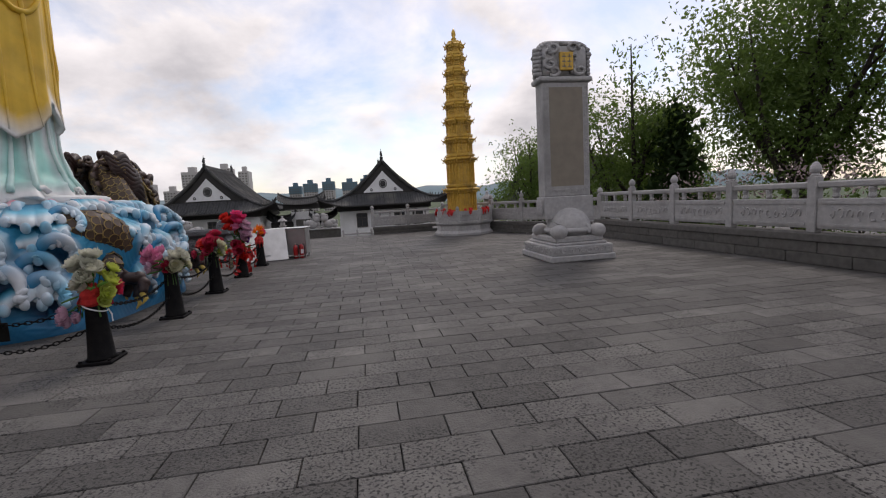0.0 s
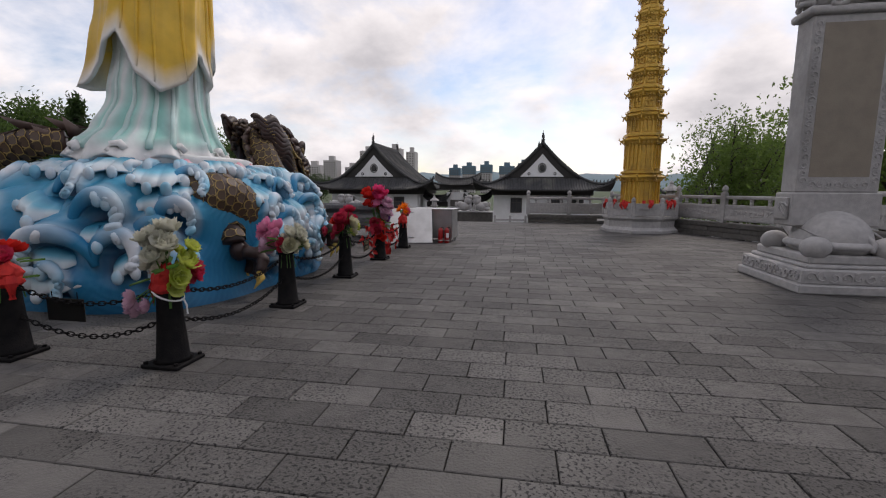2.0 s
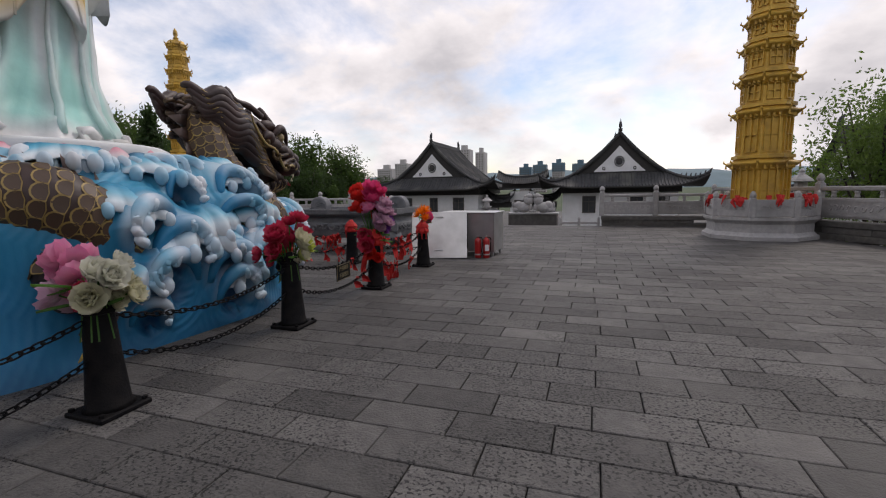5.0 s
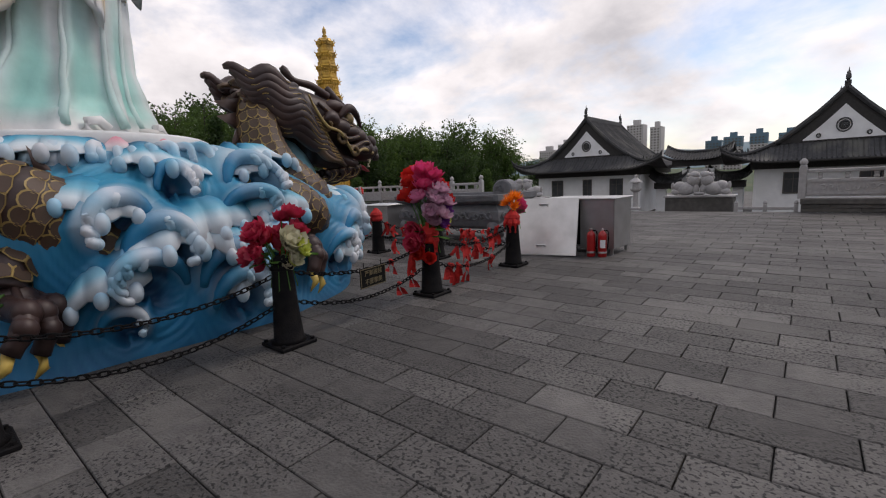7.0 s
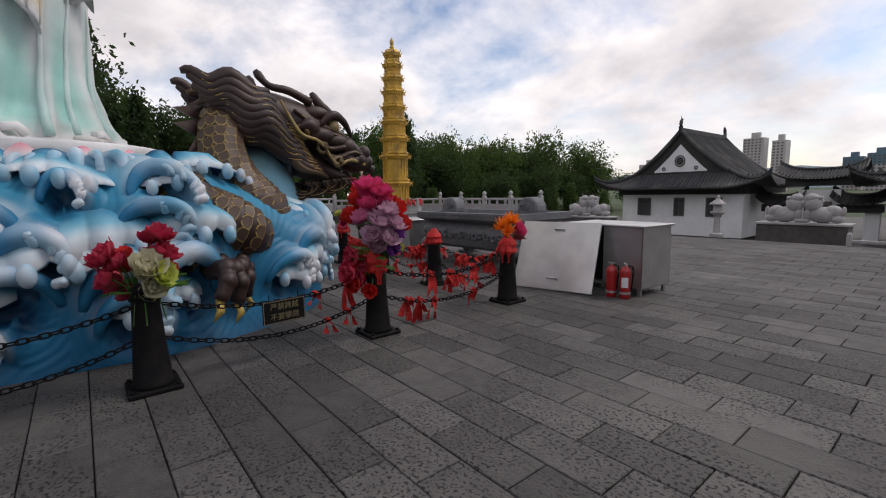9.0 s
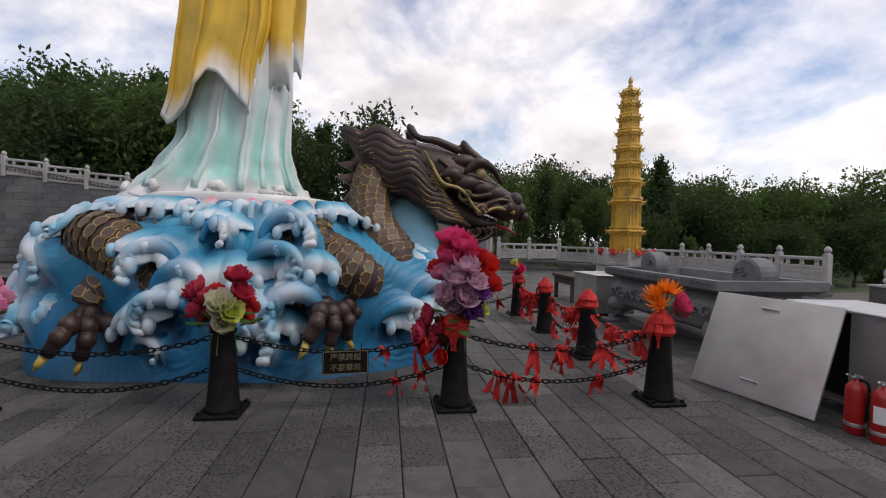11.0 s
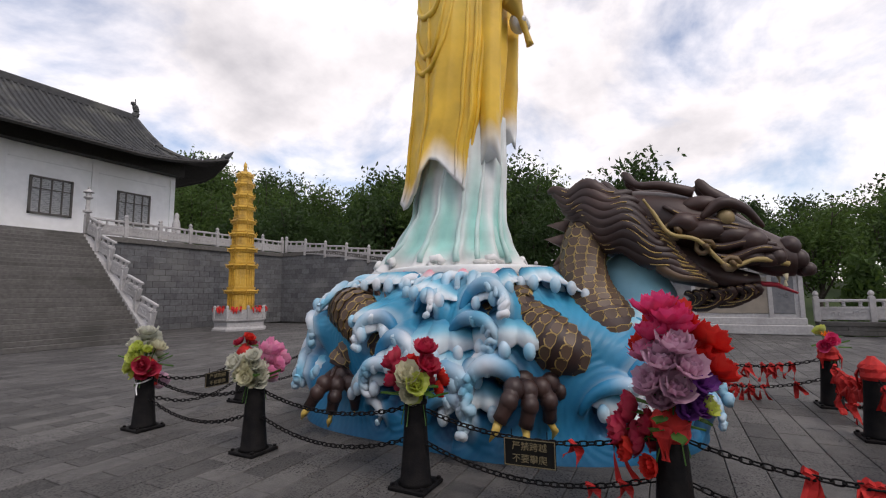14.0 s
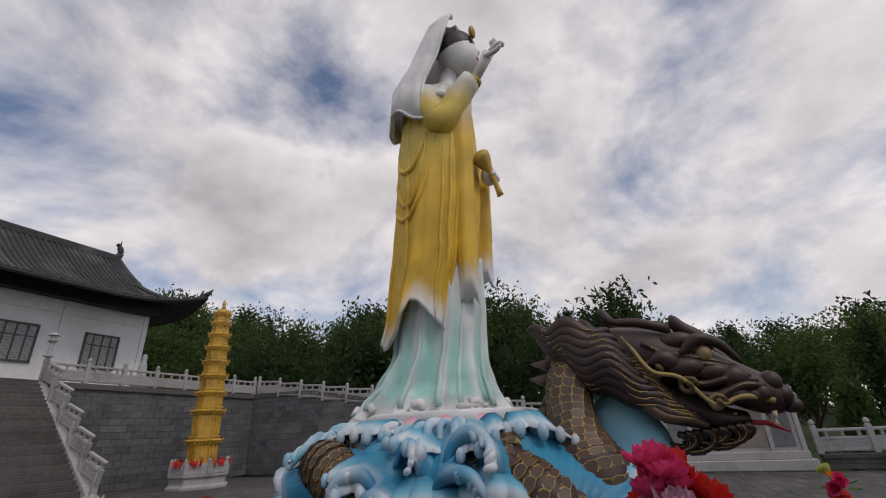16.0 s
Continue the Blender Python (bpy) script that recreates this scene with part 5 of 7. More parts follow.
# ---- chains with links ----
bm = bmesh.new()
ring = []
for k in range(14):
    a = 2 * math.pi * k / 14
    ring.append(Vector((.034 * math.copysign(abs(math.cos(a)) ** .7, math.cos(a)), .018 * math.copysign(abs(math.sin(a)) ** .8, math.sin(a)), 0)))
vs = []
for k in range(14):
    d = (ring[(k + 1) % 14] - ring[k - 1]).normalized()
    s = Vector((-d.y, d.x, 0))
    vs.append([bm.verts.new(ring[k] + .0062 * (math.cos(b) * s + math.sin(b) * Vector((0, 0, 1)))) for b in [2 * math.pi * q / 5 for q in range(5)]])
for k in range(14):
    for q in range(5):
        bm.faces.new((vs[k][q], vs[(k + 1) % 14][q], vs[(k + 1) % 14][(q + 1) % 5], vs[k][(q + 1) % 5]))
LINK = bpy.data.meshes.new("link")
bm.to_mesh(LINK)
bm.free()
LINK.materials.append(M_BLACK)
CHAIN_AT = {}


def chain(a, b, z, sag):
    """Iron links hanging between two bollards."""
    a, b = Vector((*grid(*a), z)), Vector((*grid(*b), z))
    d = (b - a).normalized()
    a, b = a + d * .1, b - d * .1
    root = thing("chain", "black iron chain hanging between bollards", "chain", "chains between the bollards", m=Matrix.Translation(a))
    L = (b - a).length
    n = int(L * 1.02 / .054)
    pts = [a.lerp(b, k / n) - Vector((0, 0, sag * (1 - (2 * k / n - 1) ** 2))) for k in range(n + 1)]
    for k in range(n):
        c, e = pts[k], pts[k + 1]
        m = (e - c).to_track_quat("X", "Z").to_matrix().to_4x4() @ Matrix.Rotation(math.pi / 2 * (k % 2) + .3, 4, "X")
        ob = new("link", LINK)
        ob.parent = root
        ob.matrix_basis = Matrix.Translation((c + e) / 2 - a) @ m
    return pts


SPANS = [((0, 2 * k), (0, 2 * k + 2)) for k in range(4)] + [((0, 8), (-1.75, 8)), ((-1.75, 8), (-3.5, 8)), ((-3.5, 8), (-5.25, 8)), ((0, 0), (-1.75, -.1)), ((-1.75, -.1), (-3.5, -.1)), ((-3.5, -.1), (-5.25, 0))] + [((-5.25, 2 * k), (-5.25, 2 * k + 2)) for k in range(4)]
for a, b in SPANS:
    CHAIN_AT[a, b] = (chain(a, b, .62, .13), chain(a, b, .36, .16))

# ---- red ribbons on the chains ----


def ribbon_mesh(seed):
    r2 = random.Random(seed)
    bm = bmesh.new()
    for tail in range(2):
        x, w = r2.uniform(-.02, .02), r2.uniform(.025, .04)
        lines = []
        for k in range(7):
            f = k / 6
            c = Vector((x + (tail - .5) * .12 * f + .02 * math.sin(3 * f + seed), .012 + .03 * math.sin(4 * f + seed), .02 - f * r2.uniform(.17, .24)))
            t = Vector((math.cos(f * 2 + seed), math.sin(f * 2 + seed), 0)) * w * (1 - .2 * f)
            lines.append([c - t, c + t * .2 + Vector((0, .006, 0)), c + t])
        front = [[bm.verts.new(q) for q in ln] for ln in lines]
        back = [[bm.verts.new(q + Vector((0, .004, 0))) for q in ln] for ln in lines]
        for s in (front, back):
            for p, q in zip(s, s[1:]):
                for i in range(2):
                    bm.faces.new((p[i], p[i + 1], q[i + 1], q[i]))
    tube(bm, [(-.02, 0, .03), (.02, .01, .0), (0, .02, -.02)], .022, 6)
    me = bpy.data.meshes.new("ribbon")
    bm.to_mesh(me)
    bm.free()
    me.materials.append(M_RED)
    return me


RIBBONS = [ribbon_mesh(k) for k in range(6)]
rnd = random.Random(17)
for (a, b), n in ((SPANS[3], 11), (SPANS[2], 4), (SPANS[4], 12), (SPANS[5], 16), (SPANS[6], 22), (SPANS[13], 22), (SPANS[12], 8)):
    for q in range(n):
        pts = CHAIN_AT[a, b][0 if rnd.random() < .65 else 1]
        f = rnd.uniform(.12, .9) if (a, b) != SPANS[2] else rnd.uniform(.62, .92)
        c = pts[int(f * (len(pts) - 1))]
        ob = new("ribbon", rnd.choice(RIBBONS))
        ob.matrix_basis = Matrix.Translation(c) @ Matrix.Rotation(math.atan2(b[1] - a[1], b[0] - a[0]) + rnd.uniform(-.3, .3), 4, "Z") @ Matrix.Rotation(rnd.uniform(-.25, .25), 4, "Y") @ Matrix.Diagonal((1, 1, rnd.uniform(.6, 1.35), 1))
        tagged(ob, "red prayer ribbon knotted on the iron chain", "ribbon", "red prayer ribbons")


def red_wrap(x, y, seed):
    r2 = random.Random(seed)
    bm = bmesh.new()
    lathe(bm, [(.1, .62), (.118 + .01 * r2.random(), .65), (.112, .70), (.122, .74), (.1, .78), (.05, .83), (.03, .86)], 14)
    for v in bm.verts:
        v.co += Vector((r2.uniform(-.008, .008), r2.uniform(-.008, .008), r2.uniform(-.006, .006)))
    for k in range(3):
        a = r2.uniform(0, 6.28)
        tube(bm, [(.11 * math.cos(a), .11 * math.sin(a), .72), (.14 * math.cos(a), .14 * math.sin(a), .66), (.13 * math.cos(a), .13 * math.sin(a), .52)], [.03, .035, .015], 6, flat=.4)
    tagged(part("red_cloth_wrap", bm, M_RED, m=pose(*grid(x, y), 0)), "red cloth wrapped round the bollard top", "cloth", "red cloths on the bollards")


for k, (x, y) in enumerate(((-1.75, 8), (-3.5, 8), (-5.25, 8), (0, 8), (0, 6), (0, 0), (-1.75, -.1), (-5.25, 2), (-5.25, 6))):
    red_wrap(x, y, k)

# ---- silk flowers ----


def petal_material(name, base, second):
    return mat(name, base, .75, second=second, scale=16, per_island=.16, translucent=base)


FL = {"hotpink": petal_material("hot_pink_silk", (.75, .05, .2), (.8, .14, .3)), "pink": petal_material("pink_silk", (.75, .22, .42), (.78, .36, .5)), "mauve": petal_material("mauve_silk", (.60, .36, .48), (.66, .46, .55)),
      "purple": petal_material("purple_silk", (.2, .05, .3), (.3, .1, .4)), "red": petal_material("scarlet_silk", (.62, .02, .015), (.7, .05, .03)), "crimson": petal_material("crimson_silk", (.5, .02, .07), (.6, .08, .12)),
      "cream": petal_material("cream_silk", (.62, .6, .42), (.68, .66, .52)), "lime": petal_material("lime_silk", (.55, .62, .1), (.62, .66, .25)), "white": petal_material("white_silk", (.6, .6, .5), (.66, .65, .58)),
      "orange": petal_material("orange_silk", (.85, .2, .01), (.9, .3, .02))}
M_STEM = mat("green_plastic_leaf", (.05, .16, .03), .55, second=(.1, .22, .05), scale=9, translucent=(.08, .2, .03))


def bloom_mesh(kind, seed, spiky=False):
    """A full rosette of cupped petals."""
    r2 = random.Random(seed)
    bm = bmesh.new()
    for ring, (n, tilt, length) in enumerate(((5, 75, .5), (7, 55, .75), (9, 32, .95), (10, 8, 1.05))):
        for k in range(n):
            a = 2 * math.pi * (k + .5 * ring) / n + r2.uniform(-.15, .15)
            t = math.radians(tilt + r2.uniform(-9, 9))
            L, w = length * r2.uniform(.85, 1.1), (.16 if spiky else .42) * length
            rows_ = []
            for i in range(4):
                f = i / 3
                tt = t + f * .55
                row = []
                for j in range(3):
                    s = (j - 1)
                    ww = w * math.sin(math.pi * (.22 + .6 * f)) if not spiky else w * (1 - .8 * f)
                    rr = L * f * math.cos(tt)
                    zz = L * f * math.sin(tt) + .1 * abs(s) * f * (1 if not spiky else .2) + r2.uniform(-.03, .03)
                    row.append(bm.verts.new(((.06 + rr) * math.cos(a) - s * ww * math.sin(a), (.06 + rr) * math.sin(a) + s * ww * math.cos(a), zz)))
                rows_.append(row)
            for p, q in zip(rows_, rows_[1:]):
                for j in range(2):
                    bm.faces.new((p[j], p[j + 1], q[j + 1], q[j]))
    me = bpy.data.meshes.new("bloom")
    bm.to_mesh(me)
    bm.free()
    me.materials.append(FL[kind])
    for p in me.polygons:
        p.use_smooth = True
    return me


BLOOMS = {k: [bloom_mesh(k, i, k == "orange") for i in range(2)] for k in FL}


def bouquet(x, y, label, blooms, leaves=8, z0=.72):
    """Silk flowers tied to a bollard; blooms: kind, dx, dy, z, radius."""
    root = thing("flower_bouquet", label, "flowers", "silk bouquets on the bollards", m=pose(*grid(x, y), 0))
    r2 = random.Random(int(x * 100 + y * 10 + 7))
    stems = bmesh.new()
    full = []
    for kind, dx, dy, z, r in blooms:
        full.append((kind, dx * .9, dy * .9, z, r * 1.12))
        if len(blooms) > 9:
            full.append((kind, dx * .55 + r2.uniform(-.05, .05), dy * .55 + r2.uniform(-.05, .05), z - r2.uniform(.03, .09), r * .95))
    for kind, dx, dy, z, r in full:
        ob = new("bloom", r2.choice(BLOOMS[kind]))
        ob.parent = root
        d = Vector((dx, dy, max(.02, (z - z0) * .6))).normalized()
        ob.matrix_basis = Matrix.Translation((dx, dy, z)) @ d.to_track_quat("Z", "Y").to_matrix().to_4x4() @ Matrix.Rotation(r2.uniform(0, 6), 4, "Z") @ Matrix.Diagonal((r, r, r * .9, 1))
        tube(stems, [(dx * .15, dy * .15, z0 - .14), (dx * .6, dy * .6, (z + z0) / 2), (dx, dy, z)], .006, 5)
    for k in range(5):
        a = r2.uniform(0, 6.28)
        tube(stems, [(.08 * math.cos(a), .08 * math.sin(a), z0), (.12 * math.cos(a), .12 * math.sin(a), z0 - .22)], .005, 4)
    part("stem", stems, M_STEM, root)
    for k in range(leaves):
        a = r2.uniform(0, 6.28)
        c = Vector((math.cos(a) * .12, math.sin(a) * .12, z0 + r2.uniform(-.02, .14)))
        o = Vector((math.cos(a), math.sin(a), r2.uniform(-.3, .5))).normalized()
        s = o.cross(Vector((0, 0, 1))).normalized()
        bm = bmesh.new()
        L = r2.uniform(.12, .2)
        lines = [[c + o * L * f - s * w, c + o * L * f + Vector((0, 0, -.015)), c + o * L * f + s * w] for f, w in ((0, .01), (.3, .04), (.65, .045), (1, .004))]
        sheet_ = [[bm.verts.new(q) for q in ln] for ln in lines]
        for p, q in zip(sheet_, sheet_[1:]):
            for j in range(2):
                bm.faces.new((p[j], p[j + 1], q[j + 1], q[j]))
        part("leaf", bm, M_STEM, root, smooth=True)
    return root


bouquet(0, 0, "white, lime and crimson silk flowers tied to a bollard", [("white", .02, .02, 1.12, .12), ("white", -.09, -.06, 1.06, .11), ("white", .08, -.08, 1.0, .11), ("cream", -.07, .07, .95, .11), ("white", .0, -.12, .92, .1), ("lime", .14, .04, .86, .11), ("lime", .15, -.06, .76, .1),
        ("lime", .17, .09, .98, .08), ("crimson", .13, .14, .78, .11), ("crimson", .04, .15, .72, .1), ("mauve", -.2, -.16, .58, .09), ("mauve", -.26, -.1, .52, .09), ("white", -.12, -.02, .84, .09)])
bouquet(0, 2, "pink and cream silk flowers tied to a bollard", [("pink", -.24, -.03, .98, .12), ("pink", -.12, .02, .96, .12), ("pink", -.2, .05, .84, .11), ("pink", -.3, .04, .88, .11), ("mauve", -.22, -.1, .78, .1), ("white", .08, -.02, .9, .11), ("cream", .16, .04, .86, .1), ("white", .22, -.04, .9, .1),
        ("cream", .1, -.1, .78, .1), ("white", .02, .06, .76, .1), ("cream", .2, .1, .78, .09), ("white", .12, .1, .96, .08), ("crimson", -.02, -.06, .8, .07)])
bouquet(0, 4, "coral red and cream silk flowers tied to a bollard", [("crimson", .02, -.2, .98, .12), ("red", -.1, -.1, .94, .1), ("crimson", .04, .12, 1.1, .11), ("crimson", .05, .14, .97, .11), ("crimson", -.1, .08, .92, .11), ("cream", .14, 0.02, .9, .12), ("lime", .15, .1, .84, .1), ("cream", .14, .04, .77, .09),
        ("crimson", -.26, -.16, .78, .09), ("red", -.16, .16, .84, .09), ("crimson", 0, -.2, .84, .1)], 11)
bouquet(0, 6, "tall pink, mauve and scarlet silk flowers tied to a bollard", [("hotpink", 0, -.05, 1.42, .15), ("hotpink", .06, .04, 1.36, .14), ("hotpink", .02, -.06, 1.26, .13), ("pink", -.02, -.12, 1.14, .12), ("mauve", .14, .06, 1.2, .13), ("mauve", .15, -.02, 1.1, .12), ("mauve", .17, .12, 1.08, .12),
        ("mauve", .13, -.1, .98, .11), ("mauve", .17, .04, .95, .12), ("purple", .12, .18, 1.0, .1), ("purple", .1, .16, .86, .09), ("red", -.04, .24, 1.22, .15), ("red", 0, .26, 1.06, .15), ("red", -.14, .1, 1.34, .12), ("red", -.22, -.04, 1.3, .13), ("red", -.3, .06, 1.38, .13), ("red", -.2, -.14, 1.16, .12),
        ("crimson", -.02, -.22, .78, .12), ("crimson", .04, -.3, .66, .12), ("crimson", -.02, -.2, .62, .1), ("red", .06, -.26, .54, .1), ("lime", .1, .22, .86, .07)], 14)
bouquet(0, 8, "orange and magenta silk flowers on a bollard", [("orange", .0, -.04, .98, .13), ("orange", .05, .03, 1.02, .13), ("orange", .07, -.07, .9, .12), ("orange", -.08, -.02, .93, .12), ("orange", -.02, .07, 1.0, .12), ("hotpink", .05, .14, .9, .11), ("hotpink", .0, .15, .84, .1)], 4, z0=.78)
bouquet(-5.25, 8, "small yellow, green and pink silk flowers on a bollard", [("lime", -.12, -.03, .98, .09), ("orange", .04, 0, .94, .08), ("hotpink", .12, .02, .88, .1), ("hotpink", .14, -.06, .82, .09)], 4, z0=.8)
bouquet(-1.75, -.1, "dark red silk flowers on a bollard", [("crimson", .05, -.05, .86, .1), ("crimson", -.08, 0, .84, .1), ("red", .0, .08, .92, .1)], 5)
bouquet(-5.25, 2, "pale silk flowers on a bollard", [("white", .05, -.05, .86, .1), ("mauve", -.08, 0, .84, .1), ("white", .0, .08, .92, .1)], 5)

# white cord knotted round one bollard
bm = bmesh.new()
tube(bm, [(.112 * math.cos(a * .45), .112 * math.sin(a * .45), .60 - .05 * math.cos(a * .45)) for a in range(15)], .008, 6)
tube(bm, [(.11, .03, .56), (.13, .04, .5), (.125, .05, .42)], .008, 6)
tagged(part("white_cord", bm, M_PLASTER, m=pose(*grid(0, 0), 0)), "white cord knotted round a black bollard", "cord")

# ---- warning signs ----
def writing(text, size, material, parent, m, depth=.008):
    """Raised characters in the built-in font, as a mesh."""
    cu = bpy.data.curves.new("characters", "FONT")
    cu.body, cu.size, cu.extrude, cu.align_x, cu.align_y = text, size, depth, "CENTER", "CENTER"
    tmp = bpy.data.objects.new("characters", cu)
    scene.collection.objects.link(tmp)
    me = bpy.data.meshes.new_from_object(tmp.evaluated_get(bpy.context.evaluated_depsgraph_get()))
    bpy.data.objects.remove(tmp)
    me.materials.clear()
    me.materials.append(material)
    ob = new("characters", me)
    ob.parent = parent
    ob.matrix_basis = m
    return ob


M_SIGN = mat("black_sign", (.008, .008, .008), .6, second=(.012, .012, .011), scale=10, spec=.1)
M_SIGNGOLD = mat("gilt_letters", (.14, .12, .07), .6, second=(.18, .14, .07), scale=20)


def warning_sign(m):
    s = thing("warning_sign", "small black sign with gilt characters hung on the chain", "sign", "warning signs", m=m)
    bm = boxed(-.19, -.006, -.1, .19, .006, .1, bevel=.003)
    part("plate", bm, M_SIGN, s)
    bm = bmesh.new()
    for x0, z0, x1, z1 in ((-.185, -.096, .185, -.09), (-.185, .09, .185, .096), (-.185, -.09, -.179, .09), (.179, -.09, .185, .09)):
        box(bm, x0, -.009, z0, x1, -.006, z1)
    part("rim", bm, M_SIGNGOLD, s)
    writing("严禁跨越", .064, M_SIGNGOLD, s, pose(0, -.008, .042, 90, 0, 0), .002)
    writing("不要攀爬", .064, M_SIGNGOLD, s, pose(0, -.008, -.045, 90, 0, 0), .002)
    bm = bmesh.new()
    for x in (-.13, .13):
        tube(bm, [(x, 0, .1), (x, 0, .16)], .004, 5)
    part("hook", bm, M_BLACK, s)
    return s


warning_sign(pose(0.03, 4.98, .41, 0, 0, 96))
warning_sign(pose(-1.0, .14, .42, 0, 0, 180))

# ---- steel cabinet, leaning door, extinguishers ----
cab = thing("steel_cabinet", "low stainless steel cabinet with a dark open front", "cabinet", m=pose(.48, 9.6, 0, 0, 0, -5))
bm = boxed(-.6, -.33, .1, -.585, .33, .9)
box(bm, .585, -.33, .1, .6, .33, .9)
box(bm, -.6, .315, .1, .6, .33, .9)
box(bm, -.6, -.33, .1, .6, .33, .115)
box(bm, .02, -.33, .1, .6, -.315, .9)
part("body", bm, M_STEEL, cab)
part("top", boxed(-.63, -.37, .9, .63, .37, .93, bevel=.008), M_STEEL, cab)
for sx in (-.55, .55):
    for sy in (-.28, .28):
        part("leg", boxed(sx - .02, sy - .02, 0, sx + .02, sy + .02, .1), M_STEEL, cab)
# black sheet added behind the opening in place of the inner shade
part("lining", boxed(-.58, -.2, .12, .01, -.19, .89), M_BLACK, cab, "black sheet standing in for the shaded inside")
door = thing("leaning_steel_sheet", "flat stainless steel sheet with two pulls leaning on a cabinet", "metal sheet", m=pose(.0, 8.72, .012, 0, 0, 14) @ pose(0, 0, 0, -22, 0, 0))
part("sheet", boxed(-.58, -.012, 0, .58, .012, 1.0, bevel=.004), M_STEEL, door)
for z in (.16, .88):
    bm = bmesh.new()
    tube(bm, [(-.07, -.012, z), (-.065, -.05, z), (.065, -.05, z), (.07, -.012, z)], .011, 8)
    box(bm, -.085, -.016, z - .025, .085, -.011, z + .025)
    part("handle", bm, M_STEEL, door, "steel pull handle")
M_EXT = mat("extinguisher_red", (.42, .012, .012), .35, second=(.36, .01, .01), scale=6, coat=.3)
for k, (x, y) in enumerate(((.76, 9.0), (.93, 9.03))):
    ext = thing("fire_extinguisher", "red fire extinguisher standing beside the steel cabinet", "extinguisher", "fire extinguishers", m=pose(x, y, 0, 0, 0, 20 * k))
    bm = bmesh.new()
    lathe(bm, [(.06, 0), (.068, .01), (.068, .34), (.06, .38), (.03, .41), (.022, .43)], 20)
    part("cylinder", bm, M_EXT, ext, smooth=True)
    bm = boxed(-.015, -.05, .43, .015, .05, .45, bevel=.004)
    tube(bm, [(0, -.02, .43), (0, -.09, .47)], .009, 6)
    tube(bm, [(0, 0, .41), (0, 0, .46)], .018, 8)
    part("valve", bm, M_STEEL, ext)
    bm = bmesh.new()
    tube(bm, spline([(.02, 0, .43), (.09, 0, .4), (.085, 0, .2), (.075, 0, .12)], 5), .01, 6)
    part("hose", bm, M_BLACK, ext)
    bm = bmesh.new()
    lathe(bm, [(.0695, .06), (.071, .065), (.071, .085), (.0695, .09)], 20)
    part("band", bm, M_STEEL, ext)
    if k:
        bm = bmesh.new()
        for a0 in range(6):
            a = math.radians(-120 + 12 * a0)
            b = a + math.radians(12)
            q = [bm.verts.new((.0695 * math.cos(w), .0695 * math.sin(w), z)) for w, z in ((a, .15), (b, .15), (b, .28), (a, .28))]
            bm.faces.new(q)
        part("paper_label", bm, M_PLASTER, ext, "white paper label")

# ---- great stone incense burner ----
M_CENSER = mat("blue_grey_stone", (.16, .165, .175), .7, second=(.12, .125, .135), scale=7, bump=.35, bump_scale=50, stain=(.22, .22, .22), stain_scale=1.2)
cens = thing("incense_burner", "long blue-grey carved stone incense burner on lion feet", "incense burner", m=pose(-2.62, 10.15, 0) @ Matrix.Diagonal((1.04, 1.2, 1, 1)))


def tray(prof):
    """Rectangular rings (half x, half y, z) joined into a trough."""
    bm = bmesh.new()
    rr = [[bm.verts.new((sx * a, sy * b, z)) for sx, sy in ((-1, -1), (1, -1), (1, 1), (-1, 1))] for a, b, z in prof]
    for p, q in zip(rr, rr[1:]):
        for k in range(4):
            bm.faces.new((p[k], p[(k + 1) % 4], q[(k + 1) % 4], q[k]))
    bm.faces.new(list(reversed(rr[0])))
    bm.faces.new(rr[-1])
    return bm


bm = tray([(1.2, .5, .3), (1.28, .56, .36), (1.32, .6, .5), (1.3, .58, .66), (1.2, .5, .76), (1.18, .48, .8), (1.3, .6, .84), (1.36, .66, .88), (1.36, .66, 1.0), (1.24, .54, 1.0), (1.22, .52, .86), (1.1, .4, .84)])
part("trough", bm, M_CENSER, cens, "carved stone trough")
bm = bmesh.new()
scrolls(bm, -1.2, 1.2, .57, -.62, 15, .085, .02)
for k in range(26):
    x = -1.3 + .1 * k
    box(bm, x, -.672, .91, x + .06, -.66, .925)
    box(bm, x, -.672, .955, x + .06, -.66, .97)
    box(bm, x, -.672, .925, x + .015, -.66, .955)
part("carving", bm, M_CENSER, cens)
bm = bmesh.new()
scrolls(bm, -.55, .55, .57, -1.34, 6, .085, .02)
part("end_carving", bm, M_CENSER, cens, m=pose(0, 0, 0, 0, 0, 90))
for sx in (-1, 1):
    for sy in (-1, 1):
        bm = bmesh.new()
        tube(bm, spline([(sx * 1.12, sy * .42, .4), (sx * 1.22, sy * .52, .25), (sx * 1.18, sy * .48, .1), (sx * 1.26, sy * .54, .02)], 4), [.17, .18, .18, .17, .15, .13, .12, .12, .12, .13, .14, .14, .12], 10)
        box(bm, sx * 1.25 - .16, sy * .52 - .16, 0, sx * 1.25 + .16, sy * .52 + .16, .05, bevel=.01)
        part("foot", bm, M_CENSER, cens, "carved lion foot", smooth=True)
    bm = bmesh.new()
    lathe(bm, [(.002, -.12), (.2, -.12), (.23, -.1), (.23, .1), (.2, .12), (.002, .12)], 22)
    for v in bm.verts:
        v.co = Vector((v.co.x + sx * 1.06, v.co.z, v.co.y + 1.06))
    bmesh.ops.recalc_face_normals(bm, faces=bm.faces)
    scrolls(bm, sx * .9, sx * 1.1, 1.1, -.125, 2, .07, .015)
    part("scroll_ear", bm, M_CENSER, cens, "rounded scroll ear on the rim")
